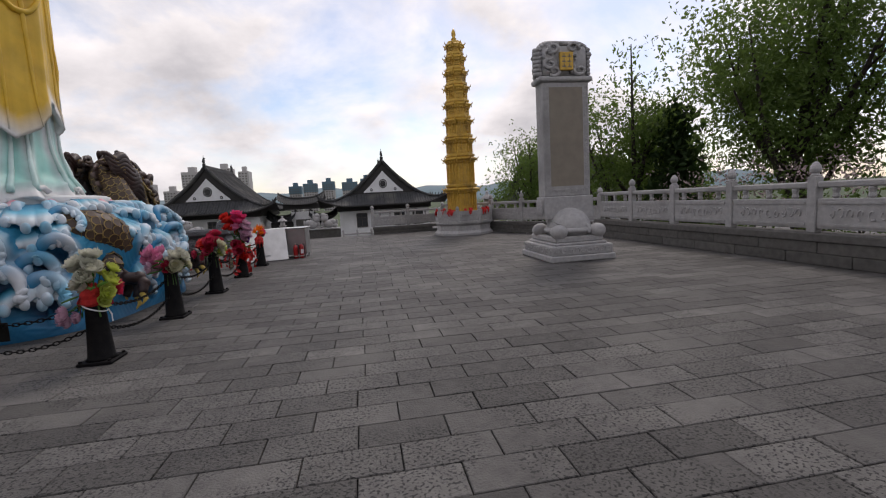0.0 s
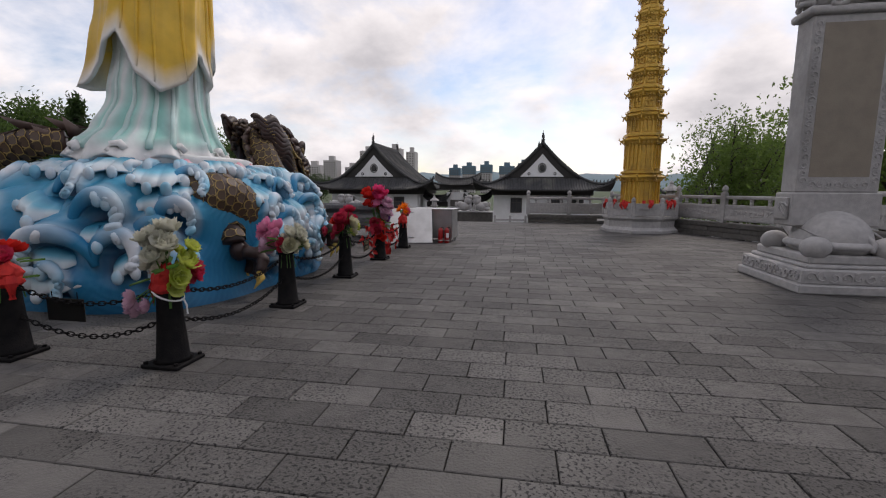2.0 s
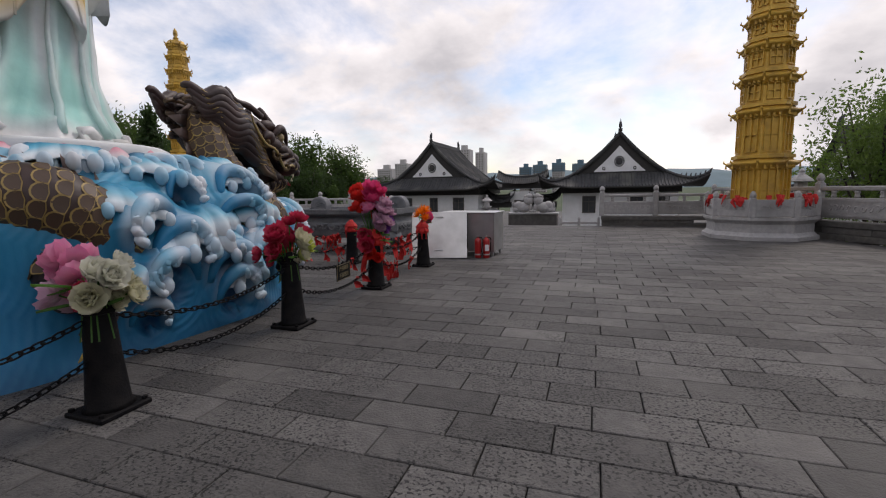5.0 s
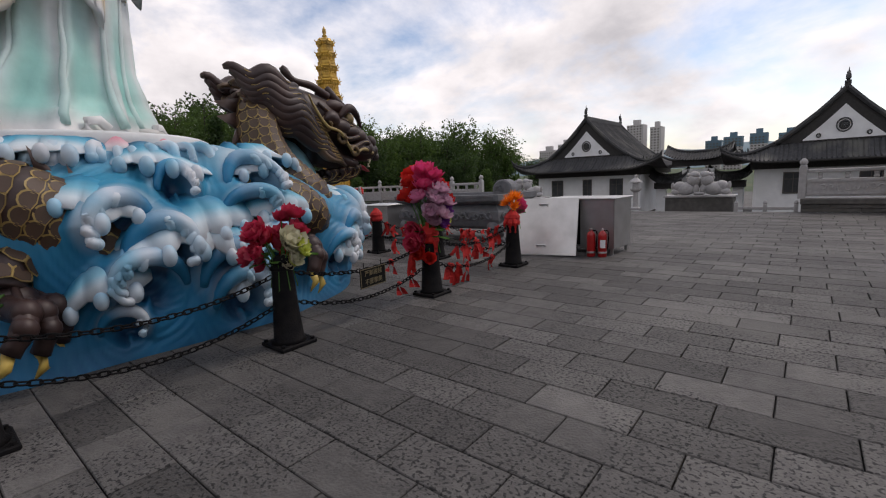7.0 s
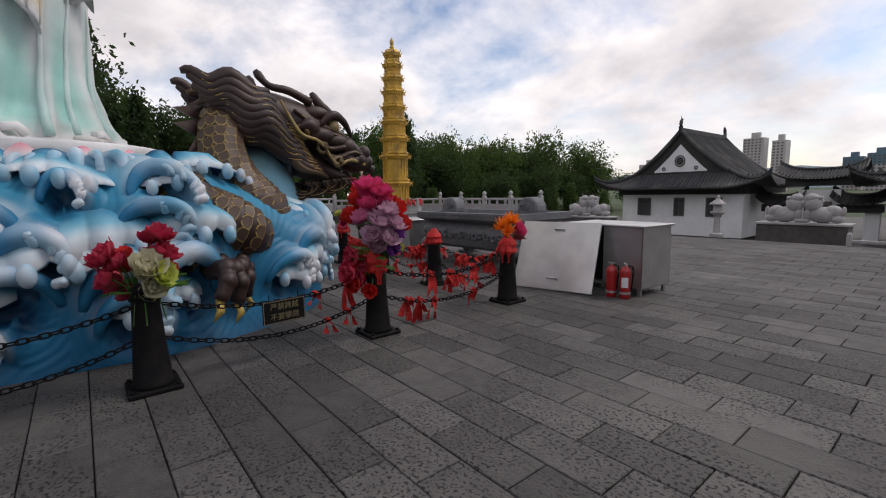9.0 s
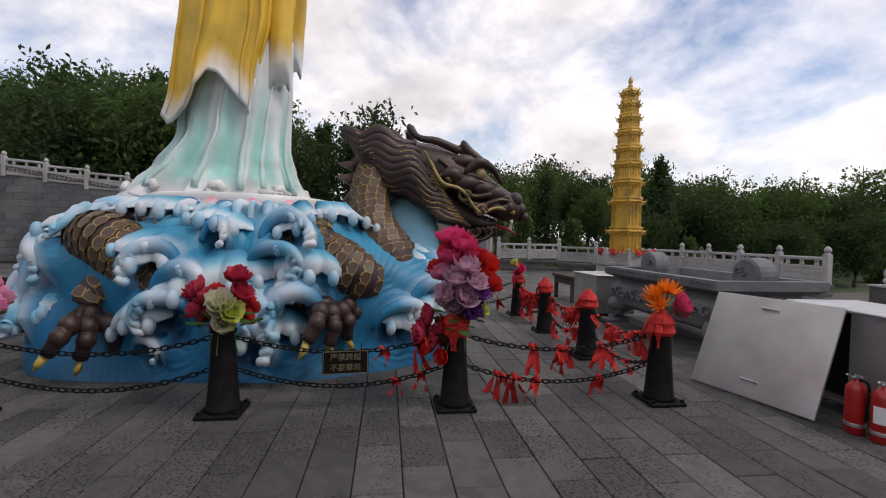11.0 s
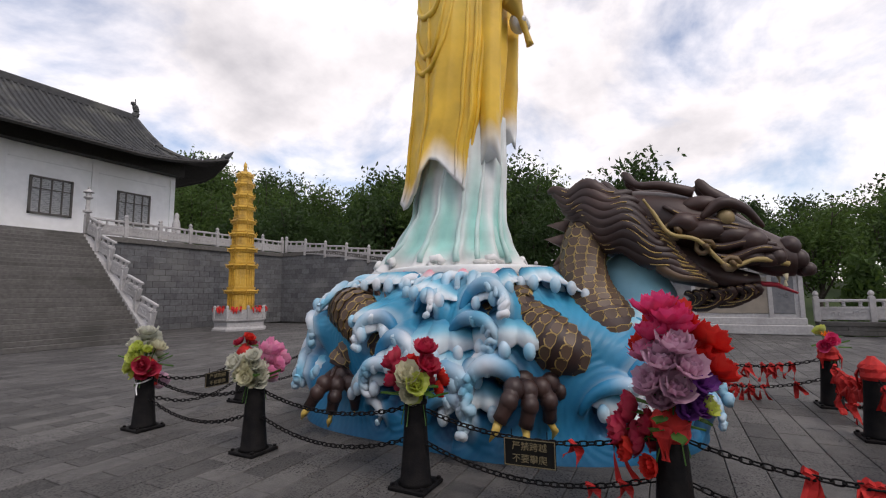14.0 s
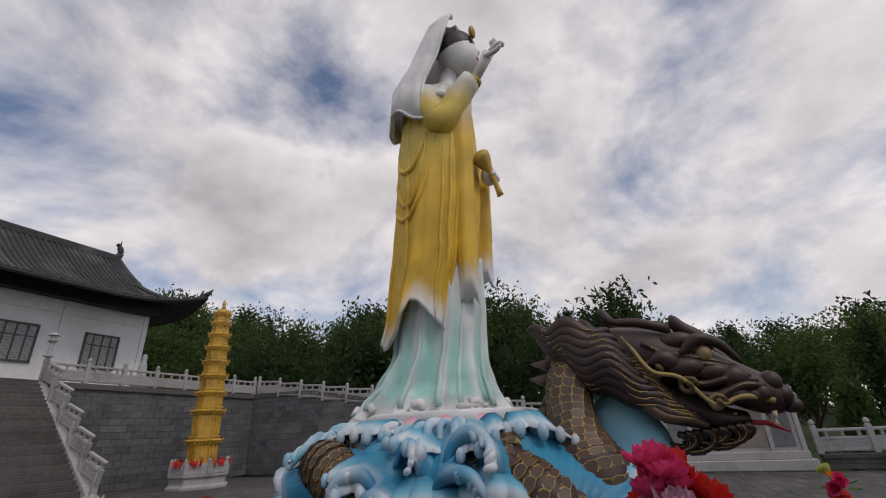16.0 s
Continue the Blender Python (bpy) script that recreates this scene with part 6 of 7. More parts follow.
# plain steel offering box and a dark timber stand beyond it
ob_ = thing("offering_box", "plain grey steel offering box beside the burner", "box", m=pose(-4.75, 9.7, 0))
part("body", boxed(-.5, -.4, .06, .5, .4, .78, bevel=.01), M_STEEL, ob_)
part("top", boxed(-.53, -.43, .78, .53, .43, .81, bevel=.006), M_STEEL, ob_)
st = thing("timber_stand", "low dark brown timber stand", "stand", m=pose(-6.6, 9.9, 0))
part("top", boxed(-.6, -.35, .55, .6, .35, .62, bevel=.01), M_BARK, st)
part("frame", boxed(-.55, -.3, .4, .55, .3, .55), M_BARK, st)
for sx in (-.5, .5):
    for sy in (-.26, .26):
        part("leg", boxed(sx - .04, sy - .04, 0, sx + .04, sy + .04, .4), M_BARK, st)

# ---- carved screen wall with its little roof ----
scr = thing("screen_wall", "pale stone screen wall with carved panels and a tiled cap", "screen wall", m=pose(-16.6, 8.0, 0, 0, 0, 90))
part("base", boxed(-2.35, -.4, 0, 2.35, .4, .35, bevel=.03), M_MARBLE, scr)
part("upper_base", boxed(-2.2, -.32, .35, 2.2, .32, .6, bevel=.02), M_MARBLE, scr)
part("body", boxed(-2.1, -.22, .6, 2.1, .22, 2.2), M_MARBLE, scr)
for x0, x1, mm in ((-1.9, -1.25, M_CENSER), (-1.15, 1.15, M_SAND), (1.25, 1.9, M_CENSER)):
    bm = boxed(x0, -.245, .75, x1, -.22, 2.05, bevel=.01)
    scrolls(bm, x0 + .1, x1 - .1, 1.4, -.25, max(2, int((x1 - x0) / .22)), .1)
    part("carved_panel", bm, mm, scr)
for x in (-2.1, -1.2, 1.2, 2.1):
    part("pillar", boxed(x - .07, -.28, .6, x + .07, .28, 2.2, bevel=.01), M_MARBLE, scr)
bm = boxed(-2.3, -.42, 2.2, 2.3, .42, 2.32, bevel=.02)
for k in range(32):
    x = -2.25 + 4.5 * k / 31
    tube(bm, [(x, -.5, 2.34), (x, -.25, 2.44), (x, 0, 2.55), (x, .25, 2.44), (x, .5, 2.34)], .05, 5)
box(bm, -2.3, -.08, 2.5, 2.3, .08, 2.66, bevel=.02)
part("cap", bm, M_MARBLE, scr, "small tiled stone cap")

# ---- lions at the head of the front steps ----


def lions(x, y):
    blk = thing("lion_block", "dark stone block under the lions", "plinth", "lion plinths", m=pose(x, y, 0))
    part("block", boxed(-1.0, -.35, -2.3, 1.0, .35, .34, bevel=.02), M_GRANITE, blk)
    part("ledge", boxed(-1.04, -.39, .34, 1.04, .39, .4, bevel=.01), M_MARBLE, blk)
    for sx in (-1, 1):
        bm = bmesh.new()
        for c, r, sc in (((.42, 0, .62), .26, (1.25, .85, .85)), ((.2, -.02, .9), .2, (1, .95, 1.1)), ((.16, -.05, 1.08), .14, (1.05, 1, .9)), ((.1, -.1, .6), .09, (1, 1, 1.9)), ((.62, 0, .7), .2, (1, .9, .9)), ((.72, 0, .52), .14, (1.2, 1.2, .8)), ((.06, -.16, .46), .09, (1.4, 1, .6)), ((.84, 0, .72), .08, (.7, .7, 1.6))):
            got = bmesh.ops.create_uvsphere(bm, u_segments=14, v_segments=10, radius=r)["verts"]
            for v in got:
                v.co = Vector((sx * (v.co.x * sc[0] + c[0]), v.co.y * sc[1] + c[1], v.co.z * sc[2] + c[2]))
        for k in range(9):
            a = k * .7
            got = bmesh.ops.create_uvsphere(bm, u_segments=8, v_segments=6, radius=.06)["verts"]
            for v in got:
                v.co += Vector((sx * (.24 + .13 * math.cos(a)), .1 * math.sin(a), .98 + .12 * math.sin(a * 1.3)))
        for v in bm.verts:
            v.co.z = max(v.co.z, .4)
        tagged(part("stone_lion", bm, M_MARBLE, m=pose(x, y, 0), smooth=True), "pale stone lion lying on a dark block", "lion", "stone lions")


lions(.6, 19.2)
lions(-6.1, 19.2)


def stone_lantern(x, y, z, h=1.0, flame=True, label="small pale stone lantern on a post"):
    lan = thing("stone_lantern", label, "lantern", "stone lanterns", m=pose(x, y, z) @ Matrix.Diagonal((h, h, h, 1)))
    bm = bmesh.new()
    lathe(bm, [(.2, 0), (.2, .08), (.1, .12), (.08, .62), (.16, .68), (.2, .72), (.2, .76)], 8)
    part("post", bm, M_MARBLE, lan)
    bm = bmesh.new()
    lathe(bm, [(.13, .76), (.12, .96), (.24, .98), (.2, 1.03), (.08, 1.12), (.05, 1.16), (.06, 1.2), (.01, 1.26)], 8)
    part("light_box", bm, M_MARBLE, lan)
    return lan


stone_lantern(-1.1, 17.9, 0, .95)
stone_lantern(9.2, 17.2, 0.0, 1.5)
for x in (-6.7, 1.46):
    stone_lantern(x, Y_B + .0, Z_UP + .95, .9)
bm = bmesh.new()
lathe(bm, [(.22, 0), (.24, .12), (.18, .2), (.16, .5), (.13, .62), (.09, .68), (.1, .76), (.09, .86), (.03, .92)], 14)
tagged(part("garden_figure", bm, M_MARBLE, m=pose(-11.2, Y_B - .9, Z_UP + .35) @ Matrix.Diagonal((1.2, 1.2, 1.5, 1)), smooth=True), "small white stone figure standing behind the balustrade", "statue")
tagged(part("figure_plinth", boxed(-.3, -.3, 0, .3, .3, .36, bevel=.02), M_MARBLE, m=pose(-11.2, Y_B - .9, Z_UP - .01)), "low pale plinth under the figure", "plinth")
# low rail at the side steps
bm = bmesh.new()
rl = thing("low_rail", "low pale stone rail beside the front steps", "rail", m=pose(1.7, 17.75, 0))
for x in (.1, .8, 1.5):
    bm = boxed(x - .05, -.05, -.6, x + .05, .05, .2, bevel=.01)
    lathe(bm, [(.05, .2), (.06, .24), (.02, .3)], 8, x, 0)
    part("post", bm, M_MARBLE, rl)
part("top_rail", boxed(.1, -.035, .04, 1.5, .035, .12, bevel=.01), M_MARBLE, rl)

# ---- halls ----


def sheet(bm, lines):
    vs = [[bm.verts.new(q) for q in ln] for ln in lines]
    for a, b in zip(vs, vs[1:]):
        for k in range(len(a) - 1):
            bm.faces.new((a[k], a[k + 1], b[k + 1], b[k]))


def hip_gable_roof(root, U, V, VG, prof, z_gable, rise, step=.3, rib=.07):
    """A tiled roof with gables over end skirts. u runs across the ridge, v along it; prof(u) is the height of the main slope, z_gable that of the skirt's top."""
    z_eave = prof(U)

    def skirt(v):
        s = (abs(v) - VG) / (V - VG)
        return z_gable + (z_eave - z_gable) * (1 - (1 - s) ** 1.5)

    def lift(u, v):
        return rise * max(0, (abs(u) / U - .55) / .45) ** 2 * max(0, (abs(v) / V - .55) / .45) ** 2

    u_gable = next(k * .02 for k in range(5000) if prof(k * .02) <= z_gable)

    def hip_u(v):
        s = (abs(v) - VG) / (V - VG)
        return u_gable + (U - u_gable) * s

    roof, rolls, under = bmesh.new(), bmesh.new(), bmesh.new()
    nv = int(2 * V / step)
    for su in (-1, 1):
        lines = []
        for k in range(nv + 1):
            v = -V + 2 * V * k / nv
            u0 = 0.0 if abs(v) <= VG else hip_u(v)
            ln = []
            for q in range(11):
                u = u0 + (U - u0) * q / 10
                ln.append(Vector((su * u, v, prof(u) + lift(u, v))))
            lines.append(ln)
            tube(rolls, [w + Vector((0, 0, .03)) for w in ln], rib, 5)
        sheet(roof, lines)
        sheet(under, [[w - Vector((0, 0, .16)) for w in ln] for ln in lines])
    nu = int(2 * U / step)
    for sv in (-1, 1):
        lines = []
        for k in range(nu + 1):
            u = -U + 2 * U * k / nu
            s = max(0, (abs(u) - u_gable) / (U - u_gable))
            v0 = VG + (V - VG) * s
            ln = []
            for q in range(9):
                v = v0 + (V - v0) * q / 8
                ln.append(Vector((u, sv * v, skirt(v) + lift(u, v))))
            lines.append(ln)
            tube(rolls, [w + Vector((0, 0, .03)) for w in ln], rib, 5)
        sheet(roof, lines)
        sheet(under, [[w - Vector((0, 0, .16)) for w in ln] for ln in lines])
    part("roof", roof, M_ROOF, root, "dark grey clay tile roof", smooth=True)
    tagged(part("roof_tiling", rolls, M_ROOF, root, smooth=True), kind="stuff")
    # eave edge and boarded underside
    for sv in (-1, 1):
        tube(under, [(-U + 2 * U * k / 40, sv * V, z_eave - .1 + lift(-U + 2 * U * k / 40, V)) for k in range(41)], .1, 6)
    for su in (-1, 1):
        tube(under, [(su * U, -V + 2 * V * k / 40, z_eave - .1 + lift(U, -V + 2 * V * k / 40)) for k in range(41)], .1, 6)
    part("eave", under, M_DARKWOOD, root, "dark timber eaves")
    # ridges
    bm = boxed(-.16, -VG - .3, prof(0) - .1, .16, VG + .3, prof(0) + .35, bevel=.04)
    part("ridge", bm, M_ROOF, root)
    for sv in (-1, 1):
        bm = bmesh.new()
        v = sv * (VG + .25)
        tube(bm, spline([(0, v, prof(0) + .2), (0, v + sv * .1, prof(0) + .6), (0, v - sv * .05, prof(0) + 1.0), (0, v - sv * .25, prof(0) + 1.15)], 4), [.22] * 4 + [.18] * 4 + [.13] * 4 + [.05], 8)
        tube(bm, [(0, v, prof(0) + .9), (0, v, prof(0) + 1.45)], [.07, .02], 6)
        part("ridge_finial", bm, M_ROOF, root)
        for su in (-1, 1):
            bm = bmesh.new()
            tube(bm, [(su * u_gable * k / 14, v, prof(u_gable * k / 14) + .1) for k in range(15)], .2, 6)
            part("gable_ridge", bm, M_ROOF, root)
            bm = bmesh.new()
            pts = [(su * (u_gable + (U - u_gable) * k / 10), sv * (VG + (V - VG) * k / 10), skirt(VG + (V - VG) * k / 10) + lift(u_gable + (U - u_gable) * k / 10, VG + (V - VG) * k / 10) + .14) for k in range(11)]
            tube(bm, pts + [(pts[-1][0] * 1.02, pts[-1][1] * 1.02, pts[-1][2] + .35)], [.16] * 11 + [.04], 6)
            for k in (5, 6, 7, 8, 9):
                x, y, z = pts[k]
                tube(bm, [(x, y, z), (x * 1.005, y * 1.005, z + .3), (x * 1.01, y * 1.01, z + .42)], [.09, .07, .03], 5)
            part("hip_ridge", bm, M_ROOF, root)
        # white gable field with its dark border and round relief
        bm = bmesh.new()
        inset = 1.15
        top = prof(0) - 1.5
        prof_pts = [(u, prof(u) - inset) for u in [u_gable * k / 12 for k in range(13)]]
        prof_pts = [(u, z) for u, z in prof_pts if z > z_gable + .15]
        ring = [(u, z) for u, z in prof_pts] + [(prof_pts[-1][0], z_gable + .12), (-prof_pts[-1][0], z_gable + .12)] + [(-u, z) for u, z in reversed(prof_pts)][:-1]
        vs = [bm.verts.new((u, sv * (VG + .13), z)) for u, z in ring]
        bm.faces.new(vs)
        part("gable_field", bm, M_PLASTER, root, "white plastered gable")
        bm = bmesh.new()
        ring2 = [(u_gable * k / 12, prof(u_gable * k / 12)) for k in range(13)]
        vs = [bm.verts.new((u, sv * (VG + .1), z)) for u, z in ring2 + [(-u, z) for u, z in reversed(ring2)][:-1]]
        bm.faces.new(vs)
        part("gable_board", bm, M_DARKWOOD, root)
        bm = bmesh.new()
        zc = z_gable + (prof(0) - inset - z_gable) * .42
        for rr, th in ((.5, .06), (.3, .09), (.12, .1)):
            tube(bm, [(rr * math.cos(a * math.pi / 10), sv * (VG + .16), zc + rr * math.sin(a * math.pi / 10)) for a in range(21)], th, 5, up=(0, 1, 0))
        for su in (-1, 1):
            tube(bm, [(su * 1.65 + .14 * math.cos(a * math.pi / 5), sv * (VG + .16), z_gable + .45 + .14 * math.sin(a * math.pi / 5)) for a in range(11)], .06, 5, up=(0, 1, 0))
        part("gable_relief", bm, M_ROOF, root, "round dark relief on the gable")


M_GLASS = mat("dark_window_glass", (.05, .055, .06), .15, second=(.08, .08, .085), scale=2)
M_FRAME = mat("grey_brown_frame", (.10, .09, .08), .6, second=(.07, .065, .06), scale=6)
M_LATTICE = mat("grey_lattice", (.4, .41, .42), .6, second=(.33, .34, .35), scale=9)


def window(parent, x, y, z, w, h, facing=-1, lattice=False, bars=2):
    """A framed window in a wall that faces -y or +y, its parts a little proud of the wall."""
    win = thing("window", "", "")
    win.parent = parent
    win.location = (x, y, z)
    f = facing
    bm = bmesh.new()
    for x0, z0, x1, z1 in ((-w / 2, 0, -w / 2 + .09, h), (w / 2 - .09, 0, w / 2, h), (-w / 2, 0, w / 2, .09), (-w / 2, h - .09, w / 2, h)):
        box(bm, x0, min(0, f * .1), z0, x1, max(0, f * .1), z1)
    for k in range(1, bars):
        box(bm, -w / 2 + w * k / bars - .03, min(0, f * .08), .09, -w / 2 + w * k / bars + .03, max(0, f * .08), h - .09)
    box(bm, -w / 2 + .09, min(0, f * .08), h * .66, w / 2 - .09, max(0, f * .08), h * .66 + .05)
    part("window_frame", bm, M_FRAME, win)
    part("pane", boxed(-w / 2 + .05, min(0, f * .04), .05, w / 2 - .05, max(0, f * .04), h - .05), M_LATTICE if lattice else M_GLASS, win)
    if lattice:
        bm = bmesh.new()
        for k in range(1, 22):
            zz = h * k / 22
            tube(bm, [(-w / 2 + .1 + (w - .2) * q / 12, f * .05, zz + .035 * math.sin(q * 2.2 + k * 1.7)) for q in range(13)], .007, 4)
        part("lattice", bm, M_GLASS, win, "wavy cracked-ice lattice")
    return win


def gate_prof(u):
    return 1.7 + 5.2 * (1 - min(u, 8.7) / 8.7) ** 1.75


def gate_hall(cx, front):
    root = thing("gate_hall", "white-walled gate hall with a dark curved tile roof", "hall", "gate halls", m=pose(cx, 43.1, .13) @ Matrix.Diagonal((.7, .7, .793, 1)))
    part("wall", boxed(-6.2, -6.2, Z_LOW - .5, 6.2, 6.2, 1.25), M_PLASTER, root, "white plaster walls")
    part("beam", boxed(-6.5, -6.5, 1.05, 6.5, 6.5, 1.95), M_DARKWOOD, root, "dark carved timber beam under the eaves")
    hip_gable_roof(root, 8.7, 8.2, 5.9, gate_prof, 3.05, 1.0, step=.33)
    for x in front:
        window(root, x, -6.2, -1.0, 1.5 if abs(x) > 1 else 1.1, 1.75)
    return root


gate_hall(-11.05, (-3.6, 0.2, 3.6))
side_hall = copy_thing(gate_hall(4.9, (-3.2, 2.0, 4.6)), pose(24, 38, -.9, 0, 0, 90))
side_hall.matrix_basis = pose(24, 38, -.9, 0, 0, 90) @ Matrix.Diagonal((.85, .85, .85, 1))
tagged(side_hall, "grey-tiled hall half hidden behind willows", "hall", "gate halls")


# gateway between the halls
gate = thing("gateway", "white gateway with a small dark tiled roof between the halls", "gateway", m=pose(-3.1, 41, .1) @ Matrix.Diagonal((.76, .76, .8, 1)))
part("wall", boxed(-1.4, -.5, Z_LOW - .5, 1.4, .5, 1.35), M_PLASTER, gate)
for sx, zz, ww in ((0, 2.2, 2.9), (-2.6, .1, 1.7), (2.6, .1, 1.7)):
    bm = bmesh.new()
    nn = 24
    lines = []
    for k in range(nn + 1):
        x = -ww + 2 * ww * k / nn
        up = .7 * (abs(x) / ww) ** 3
        ln = [Vector((sx + x, y, zz + up + .75 * (1 - abs(y) / 1.5) ** 1.4)) for y in (-1.5, -1.0, -.5, 0, .5, 1.0, 1.5)]
        tube(bm, [q + Vector((0, 0, .04)) for q in ln], .06, 5)
        lines.append(ln)
    sheet(bm, lines)
    tube(bm, [(sx - ww - .05 + (2 * ww + .1) * k / 12, 0, zz + .8 + .7 * abs(2 * k / 12 - 1) ** 3) for k in range(13)], .14, 6)
    part("roof", bm, M_ROOF, gate, smooth=True)
    part("bracket_band", boxed(sx - ww * .8, -.8, zz - .55, sx + ww * .8, .8, zz + .08), M_DARKWOOD, gate)
part("name_board", boxed(-.9, -.62, -.4, .9, -.51, .4), M_GRANITE, gate)
for sx in (-3.4, 3.4):
    part("pier", boxed(sx - .45, -.4, Z_LOW - .5, sx + .45, .4, -.3), M_PLASTER, gate)


# ---- tiered drum tower beyond the balustrade ----
tower_hall = thing("tiered_pavilion", "dark tiered pavilion with upturned black eaves", "pavilion", m=pose(22.4, 3.2, 0, 0, 0, 20))
for k, (z, half, wall_h) in enumerate(((3.4, 3.5, 5.6), (5.4, 3.2, 1.4), (7.6, 2.9, 1.6))):
    part("wall", boxed(-half * .62, -half * .62, z - wall_h, half * .62, half * .62, z + .3), M_DARKWOOD if k else M_GRANITE, tower_hall)
    for side in range(4):
        bm = bmesh.new()
        lines = []
        for q in range(25):
            x = -1 + 2 * q / 24
            ln = []
            for r_ in range(7):
                f = r_ / 6
                y = half * (.55 + .45 * f)
                ln.append(Vector((x * y, -y, z + .9 * (1 - f) ** 1.5 + .75 * abs(x) ** 4 * f * f)))
            lines.append(ln)
            tube(bm, [w + Vector((0, 0, .03)) for w in ln], .05, 5)
        sheet(bm, lines)
        tube(bm, [ln[-1] - Vector((0, 0, .1)) for ln in lines], .1, 6)
        part("eave", bm, M_ROOF, tower_hall, m=pose(0, 0, 0, 0, 0, 90 * side), smooth=True)
        bm = bmesh.new()
        for q in range(9):
            x = half * (-.6 + .15 * q)
            box(bm, x - .09, -half * .8, z - .45, x + .09, -half * .6, z + .1)
        part("bracket_row", bm, M_DARKWOOD, tower_hall, m=pose(0, 0, 0, 0, 0, 90 * side))

# ---- temple hall ----
def temple_prof(u):
    return 9.35 + 4.0 * (1 - min(u, 6.2) / 6.2) ** 1.4


Z_T = Z_UP + .25
temple = thing("temple_hall", "large white temple hall with a dark sweeping tile roof", "temple", m=pose(AXIS, -25, 0, 0, 0, 90))
# local u axis is across the ridge: u = +y of the world reversed by the quarter turn
part("base_course", boxed(-5, -11.2, Z_UP - .1, 5, 11.2, Z_T), M_GRANITE, temple)
bm = bmesh.new()
box(bm, -4, -10.6, Z_T, 3.7, 10.6, 9.2)
box(bm, 3.7, -10.6, Z_T, 4, -1.6, 9.2)
box(bm, 3.7, 1.6, Z_T, 4, 10.6, 9.2)
box(bm, 3.7, -1.6, Z_T + 2.9, 4, 1.6, 9.2)
part("wall", bm, M_PLASTER, temple, "white plaster walls with shallow pilasters")
part("beam", boxed(-4.6, -10.8, 9.0, 4.6, 10.8, 9.75), M_DARKWOOD, temple, "dark bracketed beam under the eaves")
hip_gable_roof(temple, 6.2, 12.6, 9.9, temple_prof, 10.9, 1.1, step=.3, rib=.075)
for v in (-10.45, -6.3, -2.6, 2.6, 6.3, 10.45):
    part("pilaster", boxed(4.0, v - .14, Z_T, 4.07, v + .14, 9.1, bevel=.01), M_PLASTER, temple)
part("cornice", boxed(4.0, -10.1, 8.3, 4.05, 10.1, 8.38), M_PLASTER, temple)
bm = bmesh.new()
for y0, z0, y1, z1 in ((-1.75, Z_T, -1.5, Z_T + 3.05), (1.5, Z_T, 1.75, Z_T + 3.05), (-1.75, Z_T + 2.8, 1.75, Z_T + 3.05)):
    box(bm, 3.9, y0, z0, 4.12, y1, z1, bevel=.01)
part("door_frame", bm, M_FRAME, temple, "grey stone door surround")
part("door_transom", boxed(3.9, -1.5, Z_T + 2.3, 4.0, 1.5, Z_T + 2.8), M_STEEL, temple)
# the unlit interior is a dark sheet set before the solid wall
part("doorway", boxed(3.72, -1.5, Z_T, 3.76, 1.5, Z_T + 2.3), M_GLASS, temple, "dark sheet standing in for the unlit open doorway")
plaque = part("name_board", boxed(4.3, -1.7, 8.15, 4.45, 1.7, 9.35, bevel=.04), M_BLACK, temple, "black name board with a carved frame and white characters")


M_LETTER = mat("pale_letters", (.62, .6, .52), .6)
writing("殿福五", .8, M_LETTER, temple, pose(4.46, 0, 8.75, 90, 0, 90))
for v in (-2.15, 2.15):
    couplet = part("couplet_board", boxed(4.05, v - .17, Z_T + .5, 4.14, v + .17, Z_T + 3.6, bevel=.01), M_BLACK, temple, "narrow black couplet board with gold marks")
    bm = bmesh.new()
    for k in range(11):
        zz = Z_T + .65 + .26 * k
        box(bm, 4.14, v - .09, zz, 4.155, v + .09, zz + .05)
        box(bm, 4.14, v - .03, zz - .03, 4.155, v + .03, zz + .15)
    part("gold_marks", bm, M_GOLD, temple)


def temple_window(v):
    win = window(temple, 4.0, v, Z_T + 1.05, 1.75, 1.85, lattice=True, bars=4)
    win.rotation_euler = (0, 0, math.pi / 2)


for v in (-8.3, -4.5, 4.5, 8.3):
    temple_window(v)

